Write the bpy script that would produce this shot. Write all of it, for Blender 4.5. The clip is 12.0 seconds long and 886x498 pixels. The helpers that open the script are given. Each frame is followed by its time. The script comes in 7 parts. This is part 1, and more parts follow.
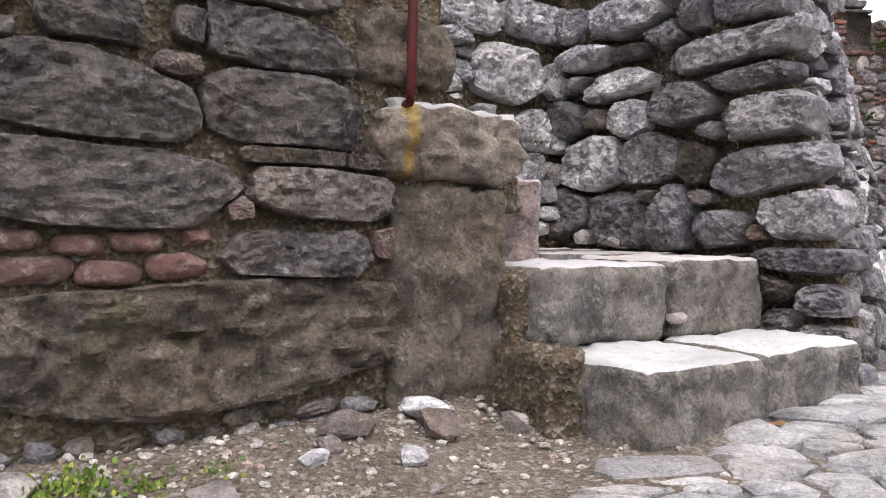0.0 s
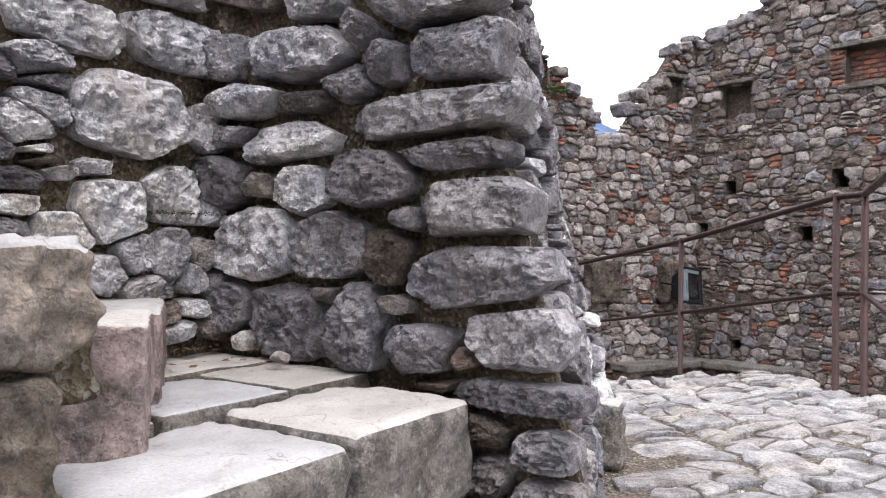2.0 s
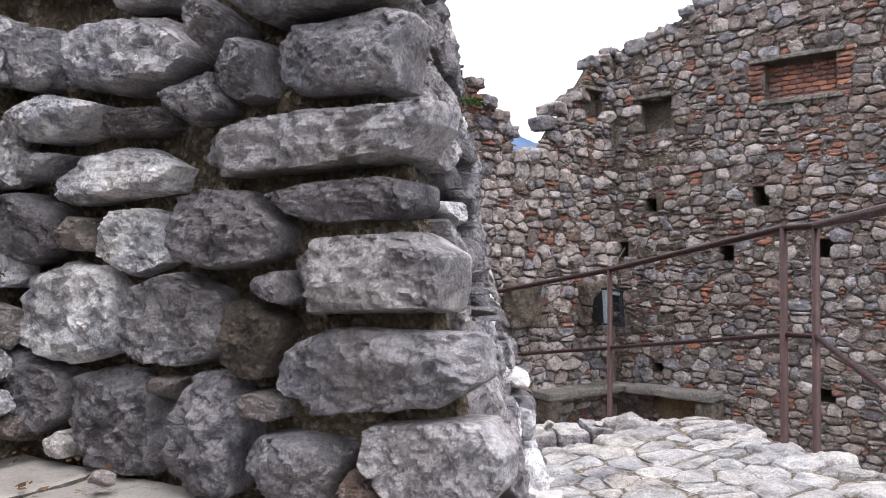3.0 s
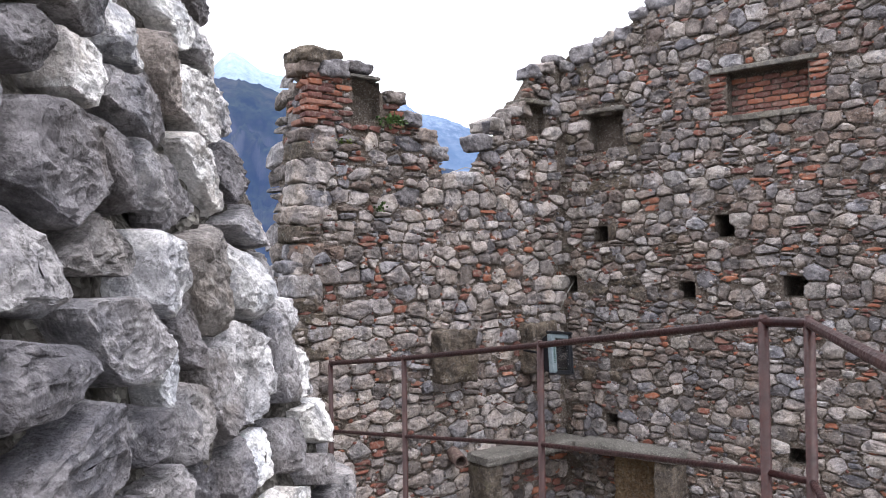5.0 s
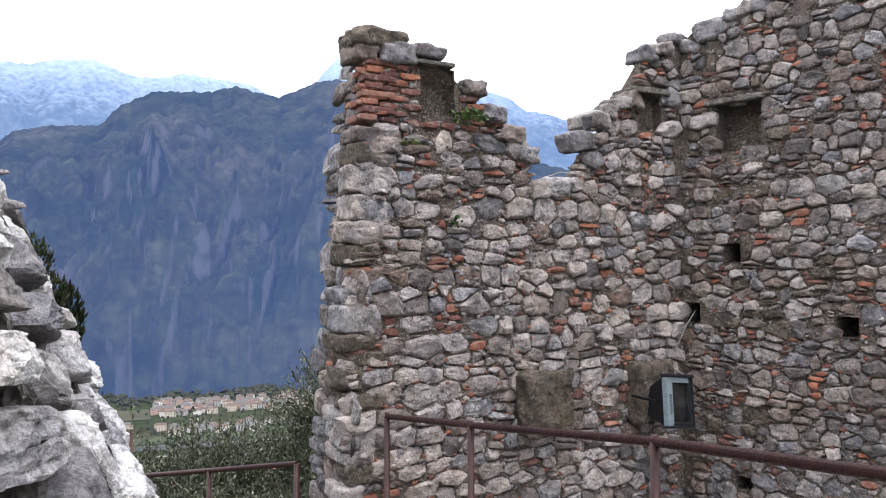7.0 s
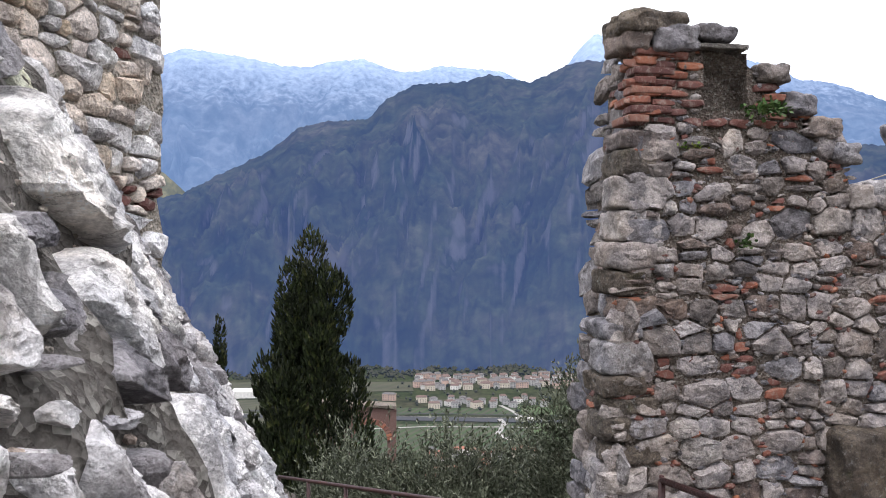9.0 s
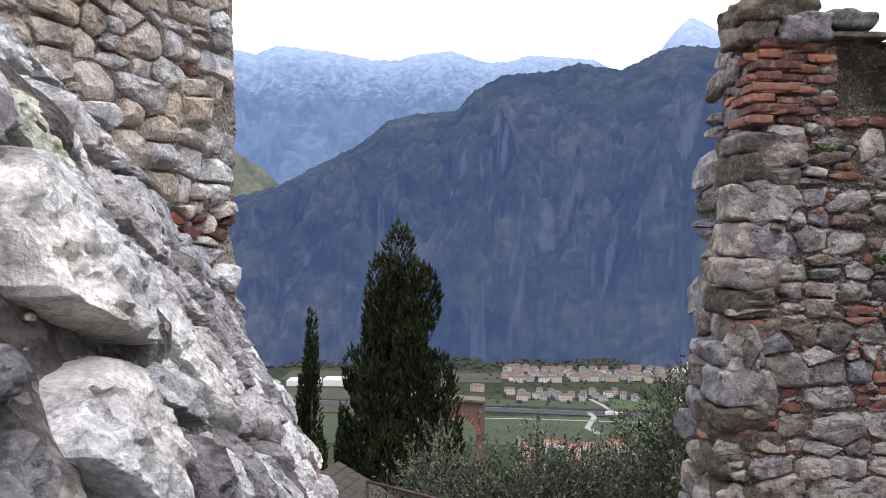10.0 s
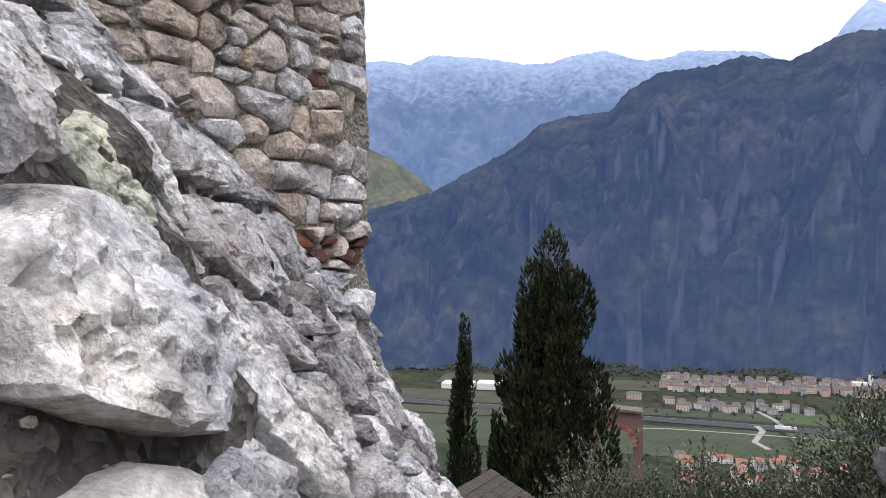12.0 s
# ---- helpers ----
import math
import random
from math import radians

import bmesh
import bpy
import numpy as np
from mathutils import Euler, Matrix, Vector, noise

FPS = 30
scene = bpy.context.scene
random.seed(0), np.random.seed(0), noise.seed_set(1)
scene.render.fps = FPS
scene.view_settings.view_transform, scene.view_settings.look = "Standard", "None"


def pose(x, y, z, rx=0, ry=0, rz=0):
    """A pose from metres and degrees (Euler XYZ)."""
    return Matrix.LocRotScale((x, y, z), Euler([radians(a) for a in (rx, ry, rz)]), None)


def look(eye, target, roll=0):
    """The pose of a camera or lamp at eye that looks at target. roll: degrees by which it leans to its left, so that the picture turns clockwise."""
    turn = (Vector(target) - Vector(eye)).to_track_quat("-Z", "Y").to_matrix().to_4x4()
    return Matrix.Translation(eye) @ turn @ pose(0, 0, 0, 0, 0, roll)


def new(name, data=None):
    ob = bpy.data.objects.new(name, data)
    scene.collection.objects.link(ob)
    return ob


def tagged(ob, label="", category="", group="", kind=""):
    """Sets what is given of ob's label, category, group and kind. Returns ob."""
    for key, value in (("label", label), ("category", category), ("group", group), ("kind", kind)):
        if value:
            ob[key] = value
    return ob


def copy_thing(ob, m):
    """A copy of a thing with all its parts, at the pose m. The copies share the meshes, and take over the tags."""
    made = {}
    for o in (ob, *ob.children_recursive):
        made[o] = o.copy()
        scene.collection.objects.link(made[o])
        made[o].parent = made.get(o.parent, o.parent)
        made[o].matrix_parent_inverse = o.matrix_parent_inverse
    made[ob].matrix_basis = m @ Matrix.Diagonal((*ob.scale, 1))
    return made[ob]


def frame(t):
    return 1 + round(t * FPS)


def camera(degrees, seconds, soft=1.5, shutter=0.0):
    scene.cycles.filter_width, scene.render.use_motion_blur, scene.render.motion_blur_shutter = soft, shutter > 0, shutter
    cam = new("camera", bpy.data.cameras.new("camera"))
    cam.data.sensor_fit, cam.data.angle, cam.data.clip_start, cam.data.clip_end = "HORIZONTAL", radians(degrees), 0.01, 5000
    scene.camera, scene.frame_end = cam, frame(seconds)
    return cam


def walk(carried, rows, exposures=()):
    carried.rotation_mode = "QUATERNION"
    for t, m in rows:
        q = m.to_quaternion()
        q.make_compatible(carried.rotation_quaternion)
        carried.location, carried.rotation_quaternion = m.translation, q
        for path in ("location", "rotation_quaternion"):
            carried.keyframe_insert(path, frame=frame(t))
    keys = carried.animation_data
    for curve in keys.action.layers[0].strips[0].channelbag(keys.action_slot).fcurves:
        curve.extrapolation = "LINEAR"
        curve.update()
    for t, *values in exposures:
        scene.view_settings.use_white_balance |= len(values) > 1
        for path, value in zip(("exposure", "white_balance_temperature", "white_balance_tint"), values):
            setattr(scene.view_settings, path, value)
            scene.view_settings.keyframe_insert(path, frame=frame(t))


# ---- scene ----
cam = camera(60.4, 12.0, soft=1.0)
PATH = [
    (0, (0.0, -0.0, 0.0), (0.0, 3.0, -0.018), 0.68),
    (0.5, (0.056, 0.231, 0.061), (0.341, 3.217, 0.093), 0.34),
    (1, (0.108, 0.443, 0.15), (0.712, 3.381, 0.2), -0.20),
    (1.5, (0.169, 0.66, 0.251), (1.072, 3.52, 0.294), -0.20),
    (2, (0.282, 0.899, 0.373), (1.442, 3.666, 0.391), 0.64),
    (2.5, (0.448, 1.174, 0.435), (1.782, 3.86, 0.478), 0.39),
    (3, (0.588, 1.457, 0.538), (2.047, 4.078, 0.59), 0.11),
    (3.5, (0.781, 1.648, 0.617), (2.305, 4.231, 0.677), -0.01),
    (5.5, (1.797, 2.483, 1.018), (3.375, 5.034, 1.07), -0.82),
    (6, (2.02, 2.733, 1.054), (3.534, 5.323, 1.113), -0.64),
    (6.5, (2.186, 2.995, 1.112), (3.59, 5.646, 1.161), -0.43),
    (7, (2.326, 3.243, 1.152), (3.529, 5.991, 1.202), -0.15),
    (7.5, (2.46, 3.432, 1.184), (3.381, 6.286, 1.239), 0.00),
    (9.5, (2.446, 4.123, 1.493), (2.527, 7.122, 1.46), -0.06),
    (10, (2.439, 4.277, 1.549), (2.35, 7.275, 1.5), -0.05),
    (10.5, (2.426, 4.369, 1.611), (2.191, 7.359, 1.538), 0.30),
    (11, (2.418, 4.427, 1.656), (2.057, 7.404, 1.562), 0.46),
    (11.5, (2.433, 4.47, 1.63), (1.951, 7.43, 1.569), -0.03),
    (12, (2.426, 4.559, 1.599), (1.744, 7.48, 1.57), -0.55),
]
walk(cam, [(t, look(eye, target, roll)) for t, eye, target, roll in PATH],
     exposures=[(0, -0.05, 6750, 17), (2.0, 0.04, 6600, 15), (3.0, 0.06, 6550, 15), (3.7, 0.16, 6550, 15), (5.3, 0.14, 6500, 13), (7.7, 0.03, 6500, 12), (9.3, -0.22, 6550, 14), (12, -0.5, 6550, 15)])

# ---- light ----
def overcast_world():
    w = bpy.data.worlds.new("overcast_sky")
    scene.world = w
    w.use_nodes = True
    nt = w.node_tree
    nt.nodes.clear()
    sky = nt.nodes.new("ShaderNodeTexSky")
    sky.sky_type, sky.sun_disc = "NISHITA", False
    sky.sun_elevation, sky.sun_rotation = radians(48), radians(250)
    gain = nt.nodes.new("ShaderNodeVectorMath")
    gain.operation = "SCALE"
    gain.inputs["Scale"].default_value = 0.10
    noise_t = nt.nodes.new("ShaderNodeTexNoise")
    noise_t.inputs["Scale"].default_value = 2.2
    noise_t.inputs["Detail"].default_value = 4
    ramp = nt.nodes.new("ShaderNodeValToRGB")
    ramp.color_ramp.elements[0].position, ramp.color_ramp.elements[0].color = 0.3, (1.0, 1.04, 1.12, 1)
    ramp.color_ramp.elements[1].position, ramp.color_ramp.elements[1].color = 0.7, (1.12, 1.16, 1.22, 1)
    mix = nt.nodes.new("ShaderNodeMix")
    mix.data_type = "RGBA"
    mix.inputs["Factor"].default_value = 0.9
    bg = nt.nodes.new("ShaderNodeBackground")
    bg.inputs["Strength"].default_value = SKY
    out = nt.nodes.new("ShaderNodeOutputWorld")
    nt.links.new(sky.outputs[0], gain.inputs[0])
    nt.links.new(noise_t.outputs["Fac"], ramp.inputs[0])
    nt.links.new(gain.outputs[0], mix.inputs["A"])
    nt.links.new(ramp.outputs[0], mix.inputs["B"])
    up = nt.nodes.new("ShaderNodeSeparateXYZ")
    nt.links.new(nt.nodes.new("ShaderNodeTexCoord").outputs["Generated"], up.inputs[0])
    grade = nt.nodes.new("ShaderNodeMapRange")
    grade.inputs["From Min"].default_value, grade.inputs["From Max"].default_value = 0.0, 1.0
    grade.inputs["To Min"].default_value, grade.inputs["To Max"].default_value = 0.55, 3.0
    nt.links.new(up.outputs["Z"], grade.inputs["Value"])
    cloud = nt.nodes.new("ShaderNodeVectorMath")
    cloud.operation = "SCALE"
    nt.links.new(mix.outputs["Result"], cloud.inputs[0])
    nt.links.new(grade.outputs[0], cloud.inputs["Scale"])
    nt.links.new(cloud.outputs[0], bg.inputs["Color"])
    nt.links.new(bg.outputs[0], out.inputs[0])


SKY = 1.6
overcast_world()
sun = new("sun", bpy.data.lights.new("sun", "SUN"))
sun.data.energy, sun.data.angle, sun.data.color = 1.5, radians(25), (1.0, 0.95, 0.88)
sun.matrix_world = look((0, 0, 30), (-2, 10, 2))


# ---- materials ----
def shader(name, rough=0.9):
    m = bpy.data.materials.new(name)
    m.use_nodes = True
    nt = m.node_tree
    b = nt.nodes["Principled BSDF"]
    b.inputs["Roughness"].default_value = rough
    b.inputs["Specular IOR Level"].default_value = 0.25
    return m, nt, b


def tex(nt, kind, coords, **values):
    n = nt.nodes.new(kind)
    for key, value in values.items():
        n.inputs[key].default_value = value
    nt.links.new(coords, n.inputs["Vector"])
    return n


def ramp_of(nt, value, stops):
    r = nt.nodes.new("ShaderNodeValToRGB")
    e = r.color_ramp.elements
    while len(e) < len(stops):
        e.new(0.5)
    for el, (p, c) in zip(e, stops):
        el.position, el.color = p, (*c, 1) if len(c) == 3 else c
    nt.links.new(value, r.inputs[0])
    return r.outputs[0]


def blend(nt, fac, a, b, mode="MIX"):
    n = nt.nodes.new("ShaderNodeMix")
    n.data_type, n.blend_type = "RGBA", mode
    if isinstance(fac, (int, float)):
        n.inputs["Factor"].default_value = fac
    else:
        nt.links.new(fac, n.inputs["Factor"])
    for key, v in (("A", a), ("B", b)):
        if isinstance(v, tuple):
            n.inputs[key].default_value = (*v, 1)
        else:
            nt.links.new(v, n.inputs[key])
    return n.outputs["Result"]


def bump(nt, b, heights, dist):
    """heights: (socket, strength) from coarse to fine."""
    last = None
    for h, s in heights:
        n = nt.nodes.new("ShaderNodeBump")
        n.inputs["Strength"].default_value, n.inputs["Distance"].default_value = s, dist
        nt.links.new(h, n.inputs["Height"])
        if last:
            nt.links.new(last, n.inputs["Normal"])
        last = n.outputs[0]
    nt.links.new(last, b.inputs["Normal"])


def tex_bent(nt, co, source, much):
    """Coordinates pushed about by a noise."""
    bent = nt.nodes.new("ShaderNodeVectorMath")
    bent.operation = "MULTIPLY_ADD"
    nt.links.new(source.outputs["Color"], bent.inputs[0])
    bent.inputs[1].default_value = (much, much, much)
    nt.links.new(co, bent.inputs[2])
    return bent.outputs[0]


def stone_material(name, tones, lichen, dark, island=False, scale=1.0, moss=0.0, mottle=0.85, relief=1.0, pitted=0.0):
    """Weathered limestone: a tone for each stone, mottling, pale lichen, dark crust, fine grain."""
    m, nt, b = shader(name, 0.92)
    co = nt.nodes.new("ShaderNodeTexCoord").outputs["Object"]
    if island:
        rnd = nt.nodes.new("ShaderNodeNewGeometry").outputs["Random Per Island"]
    else:
        rnd = nt.nodes.new("ShaderNodeObjectInfo").outputs["Random"]
    base = ramp_of(nt, rnd, [(k / (len(tones) - 1), c) for k, c in enumerate(tones)])
    big = tex(nt, "ShaderNodeTexNoise", co, Scale=7 * scale, Detail=6, Roughness=0.66)
    mid = tex(nt, "ShaderNodeTexNoise", co, Scale=19 * scale, Detail=8, Roughness=0.66)
    fine = tex(nt, "ShaderNodeTexNoise", co, Scale=110 * scale, Detail=4, Roughness=0.6)
    ridge = tex(nt, "ShaderNodeTexNoise", co, Scale=5.5 * scale, Detail=9, Roughness=0.55, Distortion=0.12)
    ridge.noise_type = "RIDGED_MULTIFRACTAL"
    ridge.normalize = True
    crack = tex(nt, "ShaderNodeTexVoronoi", co, Scale=14 * scale)
    crack.feature = "DISTANCE_TO_EDGE"
    shade = ramp_of(nt, big.outputs["Fac"], [(0.34, (0.5, 0.5, 0.52)), (0.48, (0.95, 0.95, 0.95)), (0.64, (1.4, 1.39, 1.37))])
    col = blend(nt, 1.0, base, shade, "MULTIPLY")
    tint = tex(nt, "ShaderNodeTexNoise", co, Scale=3.1 * scale, Detail=3)
    col = blend(nt, 1.0, col, ramp_of(nt, tint.outputs["Color"], [(0.35, (1.06, 1.0, 0.92)), (0.6, (0.96, 0.99, 1.05))]), "MULTIPLY")
    patch = tex(nt, "ShaderNodeTexNoise", co, Scale=9 * scale, Detail=12, Roughness=0.72, Distortion=0.2)
    bare = ramp_of(nt, patch.outputs["Fac"], [(0.49, (0, 0, 0)), (0.56, (mottle, mottle, mottle))])
    col = blend(nt, bare, col, blend(nt, 1.0, base, (1.8, 1.8, 1.78), "MULTIPLY"))
    flecks = tex(nt, "ShaderNodeTexNoise", co, Scale=34 * scale, Detail=9, Roughness=0.7)
    spots = ramp_of(nt, flecks.outputs["Fac"], [(0.57, (0, 0, 0)), (0.68, (0.75, 0.75, 0.75))])
    col = blend(nt, blend(nt, lichen, (0.0, 0.0, 0.0), spots), col, (0.6, 0.6, 0.59))
    crust = ramp_of(nt, mid.outputs["Fac"], [(0.34, (1, 1, 1)), (0.45, (0, 0, 0))])
    col = blend(nt, blend(nt, dark, (0.0, 0.0, 0.0), crust), col, (0.065, 0.062, 0.062))
    pits = ramp_of(nt, flecks.outputs["Fac"], [(0.31 + pitted, (0.55, 0.55, 0.55)), (0.39 + pitted, (0, 0, 0))])
    col = blend(nt, pits, col, (0.05, 0.047, 0.045))
    if moss:
        mo = tex(nt, "ShaderNodeTexNoise", co, Scale=5 * scale, Detail=6, Roughness=0.65)
        f = ramp_of(nt, mo.outputs["Fac"], [(0.56, (0, 0, 0)), (0.72, (1, 1, 1))])
        col = blend(nt, blend(nt, moss, (0.0, 0.0, 0.0), f), col, (0.10, 0.11, 0.03))
    grain = ramp_of(nt, fine.outputs["Fac"], [(0.36, (0.8, 0.8, 0.8)), (0.62, (1.15, 1.15, 1.15))])
    col = blend(nt, 1.0, col, grain, "MULTIPLY")
    seam = tex(nt, "ShaderNodeTexVoronoi", tex_bent(nt, co, patch, 0.16 / scale), Scale=4.5 * scale)
    seam.feature = "DISTANCE_TO_EDGE"
    line = ramp_of(nt, seam.outputs["Distance"], [(0.0, (0.6, 0.6, 0.6)), (0.012, (0, 0, 0))])
    col = blend(nt, line, col, (0.045, 0.04, 0.036))
    nt.links.new(col, b.inputs["Base Color"])
    edge = ramp_of(nt, crack.outputs["Distance"], [(0.0, (0, 0, 0)), (0.06, (1, 1, 1))])
    bent = tex_bent(nt, co, patch, 0.12 / scale)
    facet = tex(nt, "ShaderNodeTexVoronoi", bent, Scale=13 * scale)
    facet2 = tex(nt, "ShaderNodeTexVoronoi", bent, Scale=37 * scale)
    bump(nt, b, [(facet.outputs["Distance"], 0.5), (big.outputs["Fac"], 0.6), (ridge.outputs["Fac"], 0.35), (facet2.outputs["Distance"], 0.25), (mid.outputs["Fac"], 0.7), (flecks.outputs["Fac"], 0.35), (edge, 0.15), (fine.outputs["Fac"], 0.3)], 0.04 * relief / scale)
    return m


def mortar_material(name, a, c, scale=1.0, pebbles=0.5):
    m, nt, b = shader(name, 0.97)
    co = nt.nodes.new("ShaderNodeTexCoord").outputs["Object"]
    big = tex(nt, "ShaderNodeTexNoise", co, Scale=3.5, Detail=6, Roughness=0.65)
    mid = tex(nt, "ShaderNodeTexNoise", co, Scale=40 * scale, Detail=7, Roughness=0.75)
    grit = tex(nt, "ShaderNodeTexVoronoi", co, Scale=75 * scale)
    col = ramp_of(nt, big.outputs["Fac"], [(0.3, a), (0.7, c)])
    var = ramp_of(nt, mid.outputs["Fac"], [(0.3, (0.6, 0.58, 0.56)), (0.7, (1.25, 1.24, 1.22))])
    col = blend(nt, 1.0, col, var, "MULTIPLY")
    bits = ramp_of(nt, grit.outputs["Color"], [(0.6, (0, 0, 0)), (0.9, (1, 1, 1))])
    col = blend(nt, blend(nt, pebbles, (0.0, 0.0, 0.0), bits), col, (0.42, 0.40, 0.36))
    nt.links.new(col, b.inputs["Base Color"])
    bump(nt, b, [(big.outputs["Fac"], 0.6), (mid.outputs["Fac"], 1.0), (grit.outputs["Distance"], 0.8)], 0.03)
    return m


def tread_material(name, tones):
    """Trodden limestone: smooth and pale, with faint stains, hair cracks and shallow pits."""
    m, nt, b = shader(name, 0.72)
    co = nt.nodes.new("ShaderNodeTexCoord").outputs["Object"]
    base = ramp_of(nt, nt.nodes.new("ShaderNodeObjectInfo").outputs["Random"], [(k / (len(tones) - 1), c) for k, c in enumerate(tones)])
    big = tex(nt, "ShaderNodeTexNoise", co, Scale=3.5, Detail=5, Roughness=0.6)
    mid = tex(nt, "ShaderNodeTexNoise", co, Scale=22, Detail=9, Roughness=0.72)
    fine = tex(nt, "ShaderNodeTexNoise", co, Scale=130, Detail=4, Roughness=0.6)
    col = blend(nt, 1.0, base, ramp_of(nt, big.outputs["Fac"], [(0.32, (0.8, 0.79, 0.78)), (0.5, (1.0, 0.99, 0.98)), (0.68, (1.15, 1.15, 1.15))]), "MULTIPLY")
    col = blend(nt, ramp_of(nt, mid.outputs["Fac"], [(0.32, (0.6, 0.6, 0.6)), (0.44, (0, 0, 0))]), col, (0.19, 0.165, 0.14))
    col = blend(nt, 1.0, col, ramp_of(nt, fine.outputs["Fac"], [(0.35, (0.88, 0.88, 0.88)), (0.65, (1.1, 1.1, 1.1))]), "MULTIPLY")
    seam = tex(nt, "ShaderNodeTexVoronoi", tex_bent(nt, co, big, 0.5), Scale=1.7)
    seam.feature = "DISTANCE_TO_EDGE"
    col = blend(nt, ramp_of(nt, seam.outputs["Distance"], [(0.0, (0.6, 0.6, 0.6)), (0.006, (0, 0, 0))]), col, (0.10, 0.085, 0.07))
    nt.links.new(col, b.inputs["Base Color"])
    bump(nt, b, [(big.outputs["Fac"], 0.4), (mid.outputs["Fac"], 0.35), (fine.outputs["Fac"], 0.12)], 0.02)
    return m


def brick_material(name, island=False, dull=False):
    m, nt, b = shader(name, 0.92)
    co = nt.nodes.new("ShaderNodeTexCoord").outputs["Object"]
    rnd = nt.nodes.new("ShaderNodeNewGeometry").outputs["Random Per Island"] if island else nt.nodes.new("ShaderNodeObjectInfo").outputs["Random"]
    base = ramp_of(nt, rnd, [(0, (0.095, 0.042, 0.038)), (0.4, (0.15, 0.061, 0.048)), (0.7, (0.26, 0.095, 0.058)), (0.85, (0.31, 0.118, 0.066)), (1, (0.17, 0.095, 0.08))])
    if dull:
        base = ramp_of(nt, rnd, [(0, (0.09, 0.055, 0.05)), (0.5, (0.13, 0.068, 0.058)), (1, (0.105, 0.075, 0.068))])
    mid = tex(nt, "ShaderNodeTexNoise", co, Scale=30, Detail=6, Roughness=0.7)
    fine = tex(nt, "ShaderNodeTexNoise", co, Scale=140, Detail=4)
    dust = ramp_of(nt, mid.outputs["Fac"], [(0.5, (0, 0, 0)), (0.62, (0.55, 0.55, 0.55))])
    col = blend(nt, dust, base, (0.26, 0.22, 0.19))
    soot = ramp_of(nt, mid.outputs["Fac"], [(0.3, (0.6, 0.6, 0.6)), (0.45, (0, 0, 0))])
    col = blend(nt, soot, col, (0.06, 0.05, 0.05))
    nt.links.new(col, b.inputs["Base Color"])
    bump(nt, b, [(mid.outputs["Fac"], 0.6), (fine.outputs["Fac"], 0.4)], 0.01)
    return m


GREYS = [(0.098, 0.091, 0.097), (0.153, 0.143, 0.151), (0.212, 0.200, 0.208), (0.115, 0.107, 0.115), (0.272, 0.258, 0.265), (0.170, 0.154, 0.148)]
PALES = [(0.426, 0.411, 0.418), (0.549, 0.533, 0.531), (0.342, 0.329, 0.342), (0.482, 0.467, 0.470)]
WARMS = [(0.123, 0.102, 0.094), (0.189, 0.162, 0.148), (0.094, 0.082, 0.080), (0.254, 0.223, 0.205), (0.152, 0.111, 0.093), (0.164, 0.143, 0.139), (0.312, 0.283, 0.262)]
DUSTY = [(0.081, 0.065, 0.052), (0.107, 0.087, 0.070), (0.092, 0.077, 0.064)]
M = {}
M["grey"] = stone_material("dark_limestone", GREYS, 0.35, 0.55)
M["pale"] = stone_material("pale_limestone", PALES, 0.4, 0.5)
M["old"] = stone_material("wall_block", [(0.075, 0.066, 0.062), (0.12, 0.105, 0.097), (0.095, 0.083, 0.078), (0.15, 0.132, 0.122)], 0.4, 0.5, moss=0.15, mottle=0.8, relief=1.6)
M["white"] = stone_material("white_limestone", [(0.58, 0.565, 0.56), (0.68, 0.665, 0.655), (0.52, 0.505, 0.50), (0.45, 0.435, 0.435)], 0.4, 0.3, mottle=0.5)
M["rose"] = stone_material("rosy_rubble", [(0.238, 0.207, 0.196), (0.323, 0.286, 0.272), (0.272, 0.241, 0.231), (0.374, 0.336, 0.316)], 0.3, 0.4, mottle=0.6)
M["warm"] = stone_material("warm_rubble", WARMS, 0.5, 0.55, mottle=0.7)
M["cream"] = stone_material("cream_rubble", [(0.60, 0.51, 0.43), (0.52, 0.44, 0.37), (0.66, 0.58, 0.51), (0.56, 0.5, 0.46), (0.60, 0.49, 0.37)], 0.08, 0.2, mottle=0.3)
M["dusty"] = stone_material("dressed_block", [tuple(1.25 * v for v in c) for c in DUSTY], 0.45, 0.6, moss=0.35, mottle=0.7, relief=2.2, pitted=0.05)
# Treads kept paler than the risers, partly standing in for light from above.
M["step"] = tread_material("worn_toplit_step", [(0.36, 0.34, 0.315), (0.44, 0.415, 0.385), (0.345, 0.35, 0.355), (0.40, 0.37, 0.345)])
M["algae_stone"] = stone_material("greenish_limestone", [(0.45, 0.475, 0.40), (0.48, 0.50, 0.42)], 0.25, 0.3, mottle=0.4)
M["pink_riser"] = stone_material("rosy_step", [(0.25, 0.195, 0.18), (0.28, 0.22, 0.205)], 0.25, 0.35, mottle=0.5)
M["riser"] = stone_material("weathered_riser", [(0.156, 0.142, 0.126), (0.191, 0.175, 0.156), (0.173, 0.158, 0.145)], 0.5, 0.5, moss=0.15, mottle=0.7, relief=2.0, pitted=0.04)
M["warm_far"] = stone_material("warm_rubble_far", WARMS, 0.5, 0.6, island=True, mottle=0.55)
M["grey_far"] = stone_material("dark_rubble_far", GREYS, 0.5, 0.6, island=True)
M["white_far"] = stone_material("white_rubble_far", [(0.52, 0.51, 0.52), (0.62, 0.61, 0.615), (0.42, 0.41, 0.42), (0.34, 0.325, 0.33)], 0.4, 0.45, island=True)
M["rose_far"] = stone_material("rosy_rubble_far", [(0.238, 0.207, 0.196), (0.323, 0.286, 0.272), (0.272, 0.241, 0.231), (0.374, 0.336, 0.316)], 0.3, 0.4, island=True, mottle=0.6)
